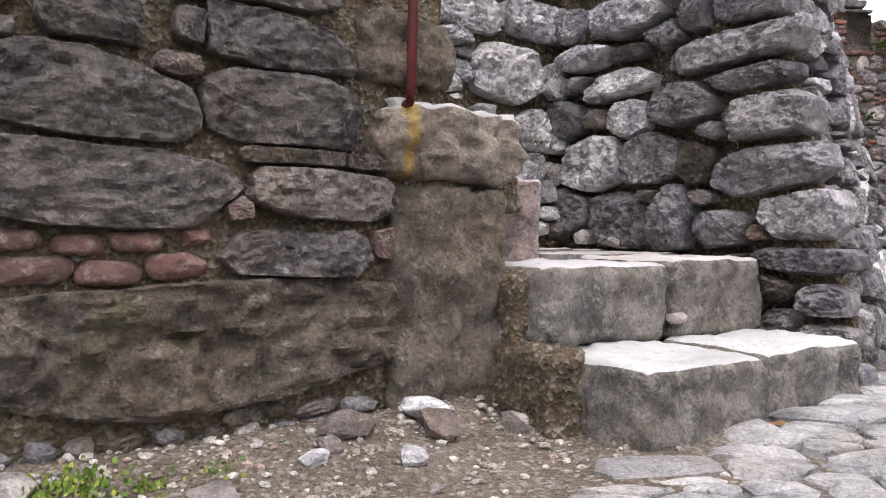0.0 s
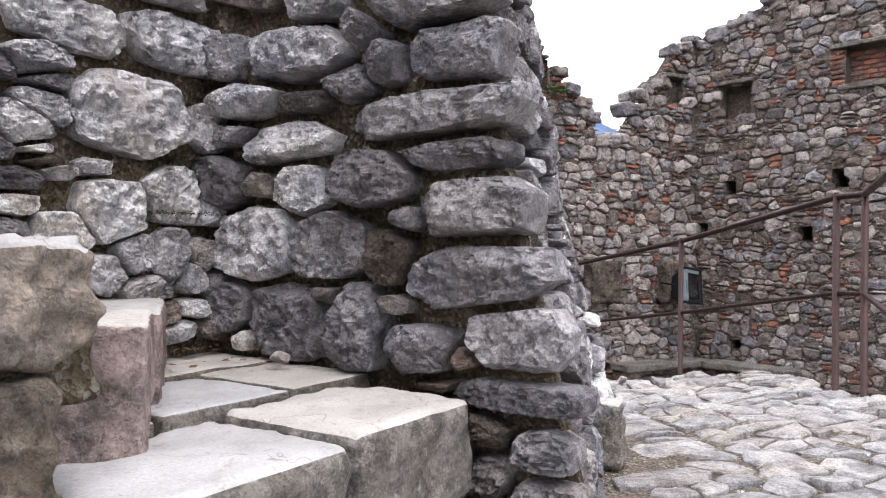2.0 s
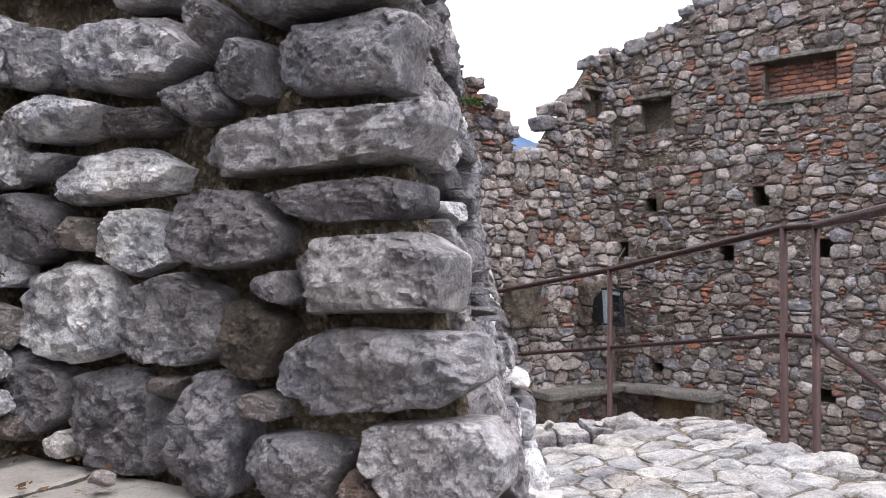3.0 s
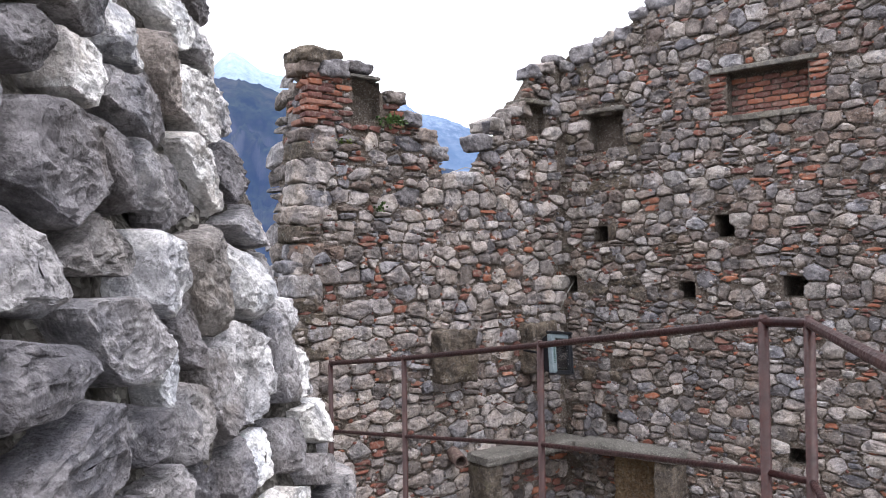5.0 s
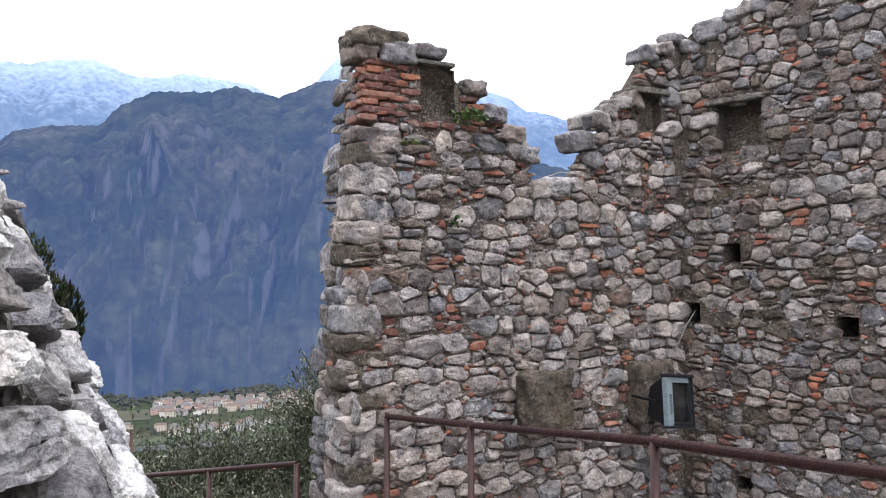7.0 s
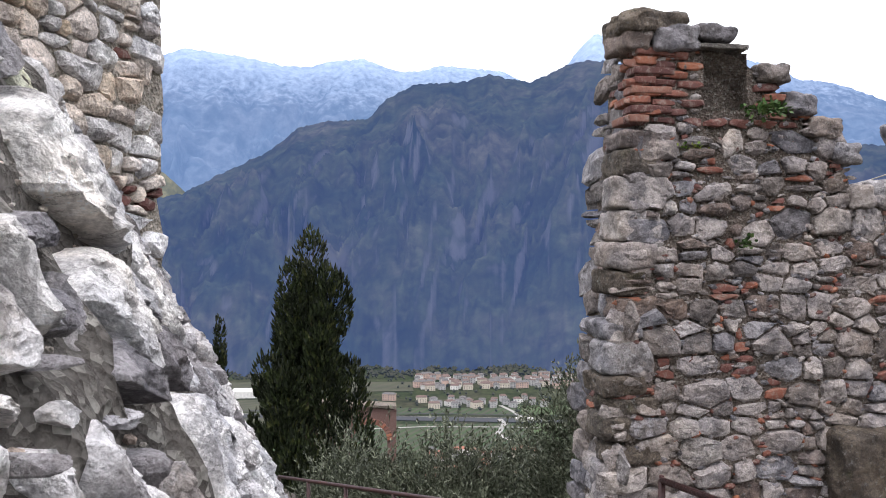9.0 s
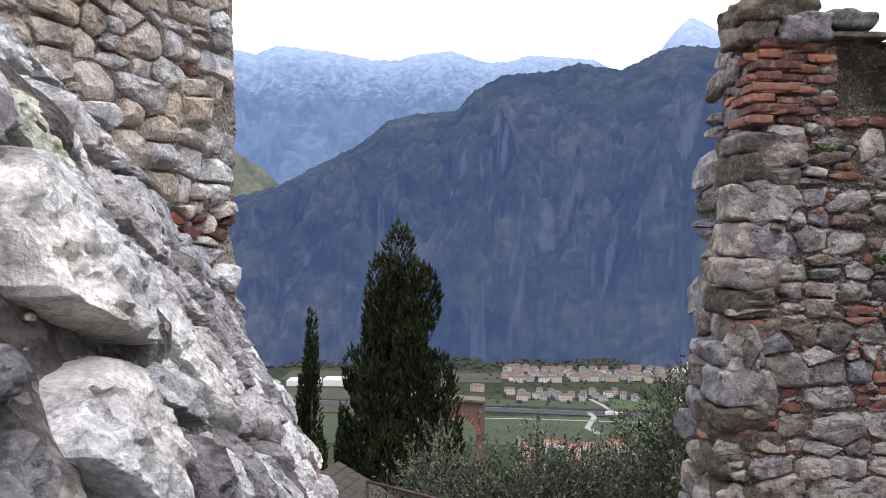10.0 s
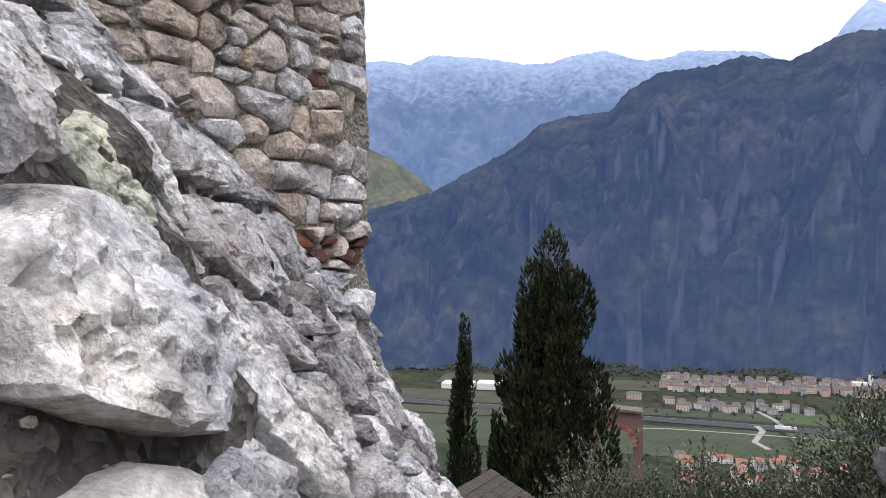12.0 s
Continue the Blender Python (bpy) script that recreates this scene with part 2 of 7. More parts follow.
M["cobble_far"] = stone_material("cobble_far", [(0.263, 0.252, 0.245), (0.343, 0.331, 0.318), (0.232, 0.224, 0.224)], 0.3, 0.2, island=True)
M["gravel"] = stone_material("gravel", [(0.2, 0.17, 0.14), (0.36, 0.33, 0.295), (0.5, 0.475, 0.44), (0.25, 0.18, 0.14)], 0.1, 0.1, island=True)
M["brick"] = brick_material("old_brick")
M["brick_dull"] = brick_material("dull_brick", dull=True)
M["brick_far"] = brick_material("old_brick_far", True)
M["mortar"] = mortar_material("lime_mortar", (0.12, 0.094, 0.08), (0.205, 0.168, 0.144))
M["mortar_cream"] = mortar_material("cream_mortar", (0.34, 0.30, 0.25), (0.50, 0.455, 0.40))
M["mortar_dark"] = mortar_material("earthy_mortar", (0.095, 0.07, 0.045), (0.19, 0.148, 0.098))
M["mortar_grey"] = mortar_material("grey_mortar", (0.15, 0.142, 0.135), (0.30, 0.285, 0.27), 1.3, 0.75)
M["mortar_foot"] = mortar_material("pebbly_mortar", (0.085, 0.076, 0.069), (0.17, 0.157, 0.145), 0.8, 0.6)
M["cobble"] = stone_material("cobble", [(0.263, 0.252, 0.245), (0.343, 0.331, 0.318), (0.303, 0.287, 0.276), (0.232, 0.224, 0.224)], 0.25, 0.2, mottle=0.4)
M["earth"] = mortar_material("gravelly_earth", (0.15, 0.12, 0.095), (0.26, 0.215, 0.172), 1.0, 0.8)


# ---- masonry ----
def mesh_object(name, verts, faces, material, parent=None, smooth=True, sharp=None):
    me = bpy.data.meshes.new(name)
    me.from_pydata(verts, [], faces)
    me.materials.append(material)
    if smooth:
        me.shade_smooth()
    if sharp:
        me.set_sharp_from_angle(angle=sharp)
    ob = new(name, me)
    ob.parent = parent
    return ob


def part(name, bm, material, parent, label=""):
    me = bpy.data.meshes.new(name)
    bm.to_mesh(me)
    bm.free()
    me.materials.append(material)
    ob = new(name, me)
    ob.parent = parent
    if label:
        tagged(ob, label)
    return ob


BALLS = {}


def pebble(bm, at, size, rng, sub=1):
    """A small broken stone with flat faces."""
    if sub not in BALLS:
        ball = bmesh.new()
        bmesh.ops.create_icosphere(ball, subdivisions=sub, radius=1)
        BALLS[sub] = [v.co.copy() for v in ball.verts], [[v.index for v in f.verts] for f in ball.faces]
        ball.free()
    flat = rng.uniform(0.4, 0.7)
    turn = Matrix.Rotation(rng.uniform(0, 6.3), 3, "Z") @ Matrix.Rotation(rng.uniform(-0.4, 0.4), 3, "X")
    sh = Vector((rng.uniform(0, 50), rng.uniform(0, 50), 0))
    sx = rng.uniform(0.6, 1)
    cuts = [(Vector((rng.gauss(0, 1), rng.gauss(0, 1), rng.gauss(0, 1))).normalized(), rng.uniform(0.45, 0.8)) for _ in range(9 if sub > 1 else 3)]
    made = []
    for co in BALLS[sub][0]:
        c = co * (1 + 0.3 * noise.noise(co * 1.6 + sh))
        for way, far in cuts:
            c = c - way * max(0.0, c.dot(way) - far)
        made.append(bm.verts.new(turn @ Vector((c.x, c.y * sx, c.z * flat)) * (1.25 * size) + Vector(at)))
    for f in BALLS[sub][1]:
        bm.faces.new([made[k] for k in f])


def clip(poly, px, py, nx, ny):
    """The polygon's part behind the line through (px, py) with normal (nx, ny)."""
    out = []
    for k in range(len(poly)):
        (ax, ay), (bx, by) = poly[k - 1], poly[k]
        da, db = (ax - px) * nx + (ay - py) * ny, (bx - px) * nx + (by - py) * ny
        if (da <= 0) != (db <= 0):
            f = da / (da - db)
            out.append((ax + f * (bx - ax), ay + f * (by - ay)))
        if db <= 0:
            out.append((bx, by))
    return out


def radius(s, cx, cy):
    """A stone's half size along a direction."""
    c, n = math.cos(s["rot"]), math.sin(s["rot"])
    x, y = abs(cx * c + cy * n) / (s["w"] / 2), abs(cy * c - cx * n) / (s["h"] / 2)
    return 1 / max((x ** 3 + y ** 3) ** (1 / 3), 1e-6)


def fit_outlines(stones, gap, rng):
    """Each stone's outline: a rough rounded block, cut where it would run into its neighbours."""
    at = np.array([(s["u"], s["v"]) for s in stones])
    size = np.array([max(s["w"], s["h"]) for s in stones])
    polys = []
    for k, s in enumerate(stones):
        grow, e, corners = s.get("grow", 1.55), s.get("square", 4.5), s.get("corners", 9)
        poly = []
        c, n = math.cos(s["rot"]), math.sin(s["rot"])
        turn = rng.uniform(0, 6.28)
        for j in range(corners):
            a = turn + 2 * math.pi * (j + rng.uniform(-0.22, 0.22)) / corners
            ca, sa = math.cos(a), math.sin(a)
            r = grow * (abs(ca) ** e + abs(sa) ** e) ** (-1 / e) * rng.uniform(0.9, 1.06)
            x, y = r * ca * s["w"] / 2, r * sa * s["h"] / 2
            poly.append((s["u"] + x * c - y * n, s["v"] + x * n + y * c))
        off = at - at[k]
        dist = np.hypot(off[:, 0], off[:, 1])
        for j in np.nonzero((dist < 0.75 * grow * (size + size[k])) & (dist > 1e-6))[0]:
            dx, dy = off[j] / dist[j]
            o = stones[j]
            a, b = radius(s, dx, dy), radius(o, -dx, -dy)
            power = 2.6 if e >= 7 and o.get("square", 4.5) >= 7 else 1.3
            nx, ny = dx / (s["w"] + o["w"]) ** power, dy / (s["h"] + o["h"]) ** power
            length = math.hypot(nx, ny)
            nx, ny = nx / length, ny / length
            d = dist[j] * a / (a + b) - gap / 2 / max(0.35, dx * nx + dy * ny)
            poly = clip(poly, s["u"] + dx * d, s["v"] + dy * d, nx, ny)
            if len(poly) < 3:
                break
        polys.append(poly if len(poly) >= 3 else None)
    return polys


def rounded(poly, count, cut=0.25):
    """Corners cut and the outline walked in even steps."""
    p = np.array(poly)
    if count <= 12:
        p = p[np.hypot(*(np.roll(p, -1, 0) - p).T) > 0.012]
        p = np.array(poly) if len(p) < 4 else p
        while len(p) < count:
            gaps = np.hypot(*(np.roll(p, -1, 0) - p).T)
            k = int(gaps.argmax())
            p = np.insert(p, k + 1, (p[k] + p[(k + 1) % len(p)]) / 2, 0)
        while len(p) > count:
            gaps = np.hypot(*(np.roll(p, -1, 0) - p).T)
            p = np.delete(p, int(gaps.argmin()), 0)
        return p
    q = np.empty((2 * len(p), 2))
    nxt = np.roll(p, -1, 0)
    q[0::2], q[1::2] = p + cut * (nxt - p), nxt - cut * (nxt - p)
    d = np.hypot(*(np.roll(q, -1, 0) - q).T)
    s = np.r_[0, np.cumsum(d)]
    t = np.linspace(0, s[-1], count, endpoint=False)
    z = np.vstack([q, q[:1]])
    return np.stack([np.interp(t, s, z[:, 0]), np.interp(t, s, z[:, 1])], 1)


COARSE = ((1.0, -0.3), (1.0, 0.55), (0.82, 0.95), (0.4, 1.0))
CRAG = ((0.95, -0.35), (1.0, -0.05), (1.02, 0.25), (1.02, 0.5), (1.0, 0.72), (0.97, 0.88), (0.92, 0.97), (0.85, 1.02), (0.77, 1.03), (0.68, 1.04), (0.58, 1.05), (0.47, 1.05), (0.36, 1.05), (0.25, 1.05), (0.12, 1.05))
FINE = ((0.97, -0.3), (1.02, 0.08), (1.05, 0.38), (1.05, 0.68), (1.0, 0.9), (0.89, 1.02), (0.7, 1.06), (0.46, 1.07), (0.22, 1.07))


def stone_shape(poly, depth, place, rng, count=9, rings=COARSE, rough=0.12, cut=0.12, keep=0.56, crag=False):
    """Vertices and faces of one stone that stands out of a face; place(u, v, h) gives the point. Flat chips cut its bulge."""
    ring = rounded(poly, count, cut)
    mid = ring.mean(0)
    wide, high = np.ptp(ring[:, 0]) / 2, np.ptp(ring[:, 1]) / 2
    span = float(2 * np.sqrt(wide * high))
    spine = np.stack([mid[0] + np.clip(ring[:, 0] - mid[0], -max(0.0, wide - high), max(0.0, wide - high)), mid[1] + np.clip(ring[:, 1] - mid[1], -max(0.0, high - wide), max(0.0, high - wide))], 1) if crag else mid
    shift = Vector((rng.uniform(0, 90), rng.uniform(0, 90), rng.uniform(0, 90)))
    chips = []
    for n in range(12 if crag else 11 if count > 12 else 4):
        if crag and n < 4:
            a, lean = rng.uniform(0, 6.28), rng.uniform(0.1, 0.6)
            way, far = Vector((lean * math.cos(a), lean * math.sin(a), 1)).normalized(), rng.uniform(0.66, 0.84)
        elif crag:
            a = rng.uniform(0, 6.28)
            way, far = Vector((math.cos(a), math.sin(a), rng.uniform(0.08, 1.2))).normalized(), rng.uniform(keep, 0.93)
        else:
            a = rng.uniform(0, 6.28)
            way, far = Vector((math.cos(a), math.sin(a), rng.uniform(0.35, 1.3))).normalized(), rng.uniform(keep, 0.95) * 0.7
        chips.append((way, far * (abs(way.x) + abs(way.y) + way.z)))
    slant = (rng.uniform(-0.4, 0.4), rng.uniform(-0.35, 0.35))
    verts, faces = [], []
    for k, (scale, height) in enumerate(rings + ((0.0, rings[-1][1]),)):
        for u, v in (spine + scale * (ring - spine)) if scale or crag else [mid]:
            p = Vector(((u - mid[0]) / wide, (v - mid[1]) / high, height))
            if k:
                for way, far in chips:
                    over = p.dot(way) - far
                    if over > 0:
                        p -= way * over * (1.0 if crag else 0.93)
                q = Vector((p.x * wide, p.y * high, p.z * depth)) * (2.0 / span) + shift
                if crag:
                    p.z += (0.35 * noise.noise(q) + 0.6 * noise.noise(q * 2.3) - 1.2 * abs(noise.noise(q * 4.1)) + 0.7 * noise.noise(q * 7.3) - 0.5 * abs(noise.noise(q * 11)) + 0.5) * rough * span / depth
                    far, seeds = noise.voronoi(q * 1.7)
                    tilt = noise.noise_vector(seeds[0] * 3.7) * min(1.0, 2.2 * min(wide, high) / max(wide, high))
                    p.z += (1.5 * (q * 1.7 - seeds[0]).dot(tilt) - 0.8 * max(0.0, 0.1 - (far[1] - far[0])) * 4) * rough * span / depth
                else:
                    p.z += (0.9 * noise.noise(q) + 0.7 * noise.noise(q * 2.3) - 0.7 * abs(noise.noise(q * 4.1)) + 0.4 * noise.noise(q * 8.7)) * rough * span / depth
                    if count <= 12:
                        p.z += (p.x * slant[0] + p.y * slant[1]) * max(0.0, height)
                e = 1 + rough * (0.6 * noise.noise(q * 1.7 + shift) + 0.4 * noise.noise(q * 4.3 + shift))
                p.x, p.y = p.x * e, p.y * e
            verts.append(place(mid[0] + p.x * wide, mid[1] + p.y * high, p.z * depth))
    for k in range(len(rings) - 1):
        for j in range(count):
            a, b = k * count + j, k * count + (j + 1) % count
            faces.append((a, b, b + count, a + count))
    top = (len(rings) - 1) * count
    if crag:
        faces += [(top + j, top + (j + 1) % count, top + count + (j + 1) % count, top + count + j) for j in range(count)]
        return verts, faces
    faces += [(top + j, top + (j + 1) % count, len(verts) - 1) for j in range(count)]
    return verts, faces


def stone(u, v, w, h, kind="grey", rot=0.0, **more):
    return dict(u=u, v=v, w=w, h=h, kind=kind, rot=rot, **more)


def courses(u0, u1, v0, v1, rng, wide, high, keep, kinds, bricks=0.0):
    """Rubble in uneven courses: stones (and now and then thin bricks in place of one) that keep(u, v) allows."""
    out, v = [], v0
    while v < v1:
        row = rng.uniform(*high)
        u = u0 - rng.uniform(0, wide[1])
        while u < u1 + wide[1]:
            w = rng.uniform(*wide) * (0.75 + 0.5 * row / high[1])
            cu, cv = u + w / 2, v + row / 2 + rng.uniform(-0.3, 0.3) * row + 0.03 * math.sin(u * 2.1 + 3 * v)
            if rng.random() < bricks:
                for lift in (-0.25, 0.25):
                    if keep(cu, cv + lift * row):
                        out.append(stone(cu + rng.uniform(-0.03, 0.03), cv + lift * row, w * rng.uniform(0.35, 1.0), row * rng.uniform(0.3, 0.45), rng.choice(("brick", "brick", kinds[0])), rng.uniform(-0.1, 0.1), square=9, grow=1.15))
            elif rng.random() < 0.13:
                for lift in (-0.27, 0.27):
                    if keep(cu, cv + lift * row):
                        out.append(stone(cu + rng.uniform(-0.02, 0.02), cv + lift * row, w * 0.8, row * 0.5, rng.choice(kinds), rng.uniform(-0.25, 0.25)))
            elif keep(cu, cv):
                out.append(stone(cu, cv, w, row * rng.uniform(0.8, 1.15), rng.choice(kinds), rng.uniform(-0.35, 0.35)))
            u += w
        v += row * 0.97
    return out


def build_stones(parent, stones, place, rng, gap=0.02, depth=(0.03, 0.06), count=9, rings=COARSE, rough=0.12, nearest=None, limit=300, name="stone", bounds=None):
    """Stones as parts of a wall; past the limit, those farther by nearest(u, v) are joined by kind."""
    polys = fit_outlines(stones, gap, rng)
    if bounds:
        for k, p in enumerate(polys):
            p = clip(clip(p, bounds[1], 0, 1, 0), bounds[0], 0, -1, 0) if p else None
            polys[k] = p if p and len(p) > 2 else None
    order = [k for k in range(len(stones)) if polys[k]]
    if nearest:
        order.sort(key=lambda k: nearest(stones[k]["u"], stones[k]["v"]))
    rest = {}
    for rank, k in enumerate(order):
        s = stones[k]
        d = s.get("depth", rng.uniform(*depth)) * (0.55 if s["kind"] == "brick" and "depth" not in s else 1)
        verts, faces = stone_shape(polys[k], d, place, rng, s.get("count", count), s.get("rings", rings), s.get("rough", rough * (0.3 if s["kind"] == "brick" else 1)), 0.06 if s["kind"] == "brick" else s.get("cut", 0.09), s.get("keep", 0.56 if s.get("count", count) > 16 else 0.84), s.get("rings") is CRAG)
        if rank < limit:
            mesh_object("brick" if s["kind"] == "brick" else name, verts, faces, M[s.get("skin", s["kind"])], parent, s.get("count", count) > 12, 0.36 if s.get("rings") is CRAG else None)
        else:
            kind = {"brick": "brick_far", "grey": "grey_far", "white": "white_far", "pale": "white_far", "rose": "rose_far", "cobble": "cobble_far"}.get(s["kind"], "warm_far")
            vs, fs = rest.setdefault(kind, ([], []))
            fs += [tuple(i + len(vs) for i in f) for f in faces]
            vs += verts
    for kind, (vs, fs) in rest.items():
        tagged(mesh_object("brickwork" if kind == "brick_far" else "rubble_stones", vs, fs, M[kind], parent, False), kind="stuff")


def face_sheet(name, place, u0, u1, step, low, top, thick, material, holes=(), rough=0.012, kind="structure", label="", cap=0.0, smooth=False):
    """A wall's mortar body: a rough front sheet between low and top(u), with openings, closed behind by its thickness."""
    nu = max(2, int((u1 - u0) / step))
    us = np.linspace(u0, u1, nu + 1)
    cuts = sorted({u for h in holes for u in (h[0], h[1])})
    us = np.unique(np.r_[[u for u in us if all(abs(u - c) > step * 0.4 for c in cuts)], cuts])
    tops = [top(u) for u in us]
    zmax = max(tops)
    vs = list(np.arange(low, zmax, step)) + [zmax]
    cutv = sorted({v for h in holes for v in (h[2], h[3])})
    vs = sorted([v for v in vs if all(abs(v - c) > step * 0.4 for c in cutv)] + cutv)
    verts, faces, ids = [], [], {}

    def corner(i, j, back):
        key = (i, j, back)
        if key not in ids:
            u, v = us[i], min(vs[j], tops[i] - (cap if back else 0))
            h = -thick if back else rough * 2 * noise.noise(Vector((u * 6, v * 6, 3.0))) + rough * noise.noise(Vector((u * 19, v * 19, 8.0)))
            ids[key] = len(verts)
            verts.append(place(u, v, h))
        return ids[key]

    nv = len(vs) - 1
    for i in range(len(us) - 1):
        for j in range(nv):
            if vs[j] >= max(tops[i], tops[i + 1]):
                continue
            mu, mv = (us[i] + us[i + 1]) / 2, (vs[j] + vs[j + 1]) / 2
            inside = [h for h in holes if h[0] < mu < h[1] and h[2] < mv < h[3]]
            if not inside:
                faces.append((corner(i, j, 0), corner(i + 1, j, 0), corner(i + 1, j + 1, 0), corner(i, j + 1, 0)))
            faces.append((corner(i, j + 1, 1), corner(i + 1, j + 1, 1), corner(i + 1, j, 1), corner(i, j, 1)))
        faces.append((corner(i, nv, 0), corner(i + 1, nv, 0), corner(i + 1, nv, 1), corner(i, nv, 1)))
        faces.append((corner(i + 1, 0, 0), corner(i, 0, 0), corner(i, 0, 1), corner(i + 1, 0, 1)))
    for i in (0, len(us) - 1):
        for j in range(nv):
            if vs[j] < tops[i]:
                faces.append((corner(i, j, 0), corner(i, j + 1, 0), corner(i, j + 1, 1), corner(i, j, 1)))
    for a, b, c, d, deep in holes:
        k = len(verts)
        verts += [place(u, v, h) for h in (0.005, -deep) for u, v in ((a, c), (b, c), (b, d), (a, d))]
        faces += [(k + 4, k + 5, k + 6, k + 7)] + [(k + j, k + (j + 1) % 4, k + 4 + (j + 1) % 4, k + 4 + j) for j in range(4)]
    ob = mesh_object(name, verts, faces, material, None, smooth)
    return tagged(ob, label, "wall", kind=kind)


def profile(points):
    us, vs = [p[0] for p in points], [p[1] for p in points]
    return lambda u: float(np.interp(u, us, vs))


def plane(ax, ay, bx, by):
    """place(u, v, h) on the upright plane from a towards b; h comes out to the right of that way."""
    length = math.hypot(bx - ax, by - ay)
    dx, dy = (bx - ax) / length, (by - ay) / length
    return lambda u, v, h: (ax + dx * u + dy * h, ay + dy * u - dx * h, v)


D, N, OX, OY = (0.824, 0.566), (0.566, -0.824), 0.18, 2.32


def local(d, n, z):
    """From metres along and out of the entrance wall."""
    return (OX + D[0] * d + N[0] * n, OY + D[1] * d + N[1] * n, z)


# ---- entrance wall, recess and tower foot ----
entrance = lambda u, v, h: local(u, h, v)
recess = lambda u, v, h: local(u, h - 1.1, v)
flank = lambda u, v, h: local(1.29 - 0.05 * (v - 0.5) - h, u, v)
CURVE = np.array([(1.30, 2.98), (1.64, 3.35), (1.85, 3.8), (2.05, 4.08), (2.18, 4.29), (2.215, 4.56), (2.185, 5.1), (2.09, 5.71), (1.88, 6.4), (1.70, 7.0)])
RUN = np.r_[0, np.cumsum(np.hypot(*np.diff(CURVE, axis=0).T))]


def along(s):
    """A point of the foot's outline, with its bends smoothed."""
    k = np.clip(s + np.linspace(-0.18, 0.18, 7) * min(1.0, max(s, 0.0) / 0.2 + 0.02), 0, RUN[-1])
    return np.array([np.interp(k, RUN, CURVE[:, 0]).mean(), np.interp(k, RUN, CURVE[:, 1]).mean()])


def foot_table():
    rows = []
    for s in np.linspace(0, RUN[-1], 121):
        d = along(min(s + 0.1, RUN[-1])) - along(max(s - 0.1, 0))
        d /= np.hypot(*d)
        rows.append((*along(s), d[1], -d[0]))
    return np.array(rows)


FOOT = foot_table()


FOOT_ROWS = FOOT.tolist()
FOOT_LEAN = [float(k) for k in np.interp(np.linspace(0, RUN[-1], 121), (0, 1.2, 2.0, 2.8, 3.4, 4.4), (0.16, 0.17, 0.43, 0.51, 0.55, 0.5))]
FOOT_STEP = float(RUN[-1]) / 120


def foot(u, v, h):
    """On the battered foot: metres along it, height, metres out of it."""
    k = min(max(u / FOOT_STEP, 0.0), 120.0)
    i = min(int(k), 119)
    k -= i
    x, y, nx, ny = (a + k * (b - a) for a, b in zip(FOOT_ROWS[i], FOOT_ROWS[i + 1]))
    out = h - (FOOT_LEAN[i] + k * (FOOT_LEAN[i + 1] - FOOT_LEAN[i])) * (v - 1) - 0.3 * max(0.0, v - 1.75) * min(1.0, max(0.0, (u - 2.1) / 0.6))
    over = min(u, 0.0)
    return (x + nx * out + over * 0.8, y + ny * out + over * 0.6, v)


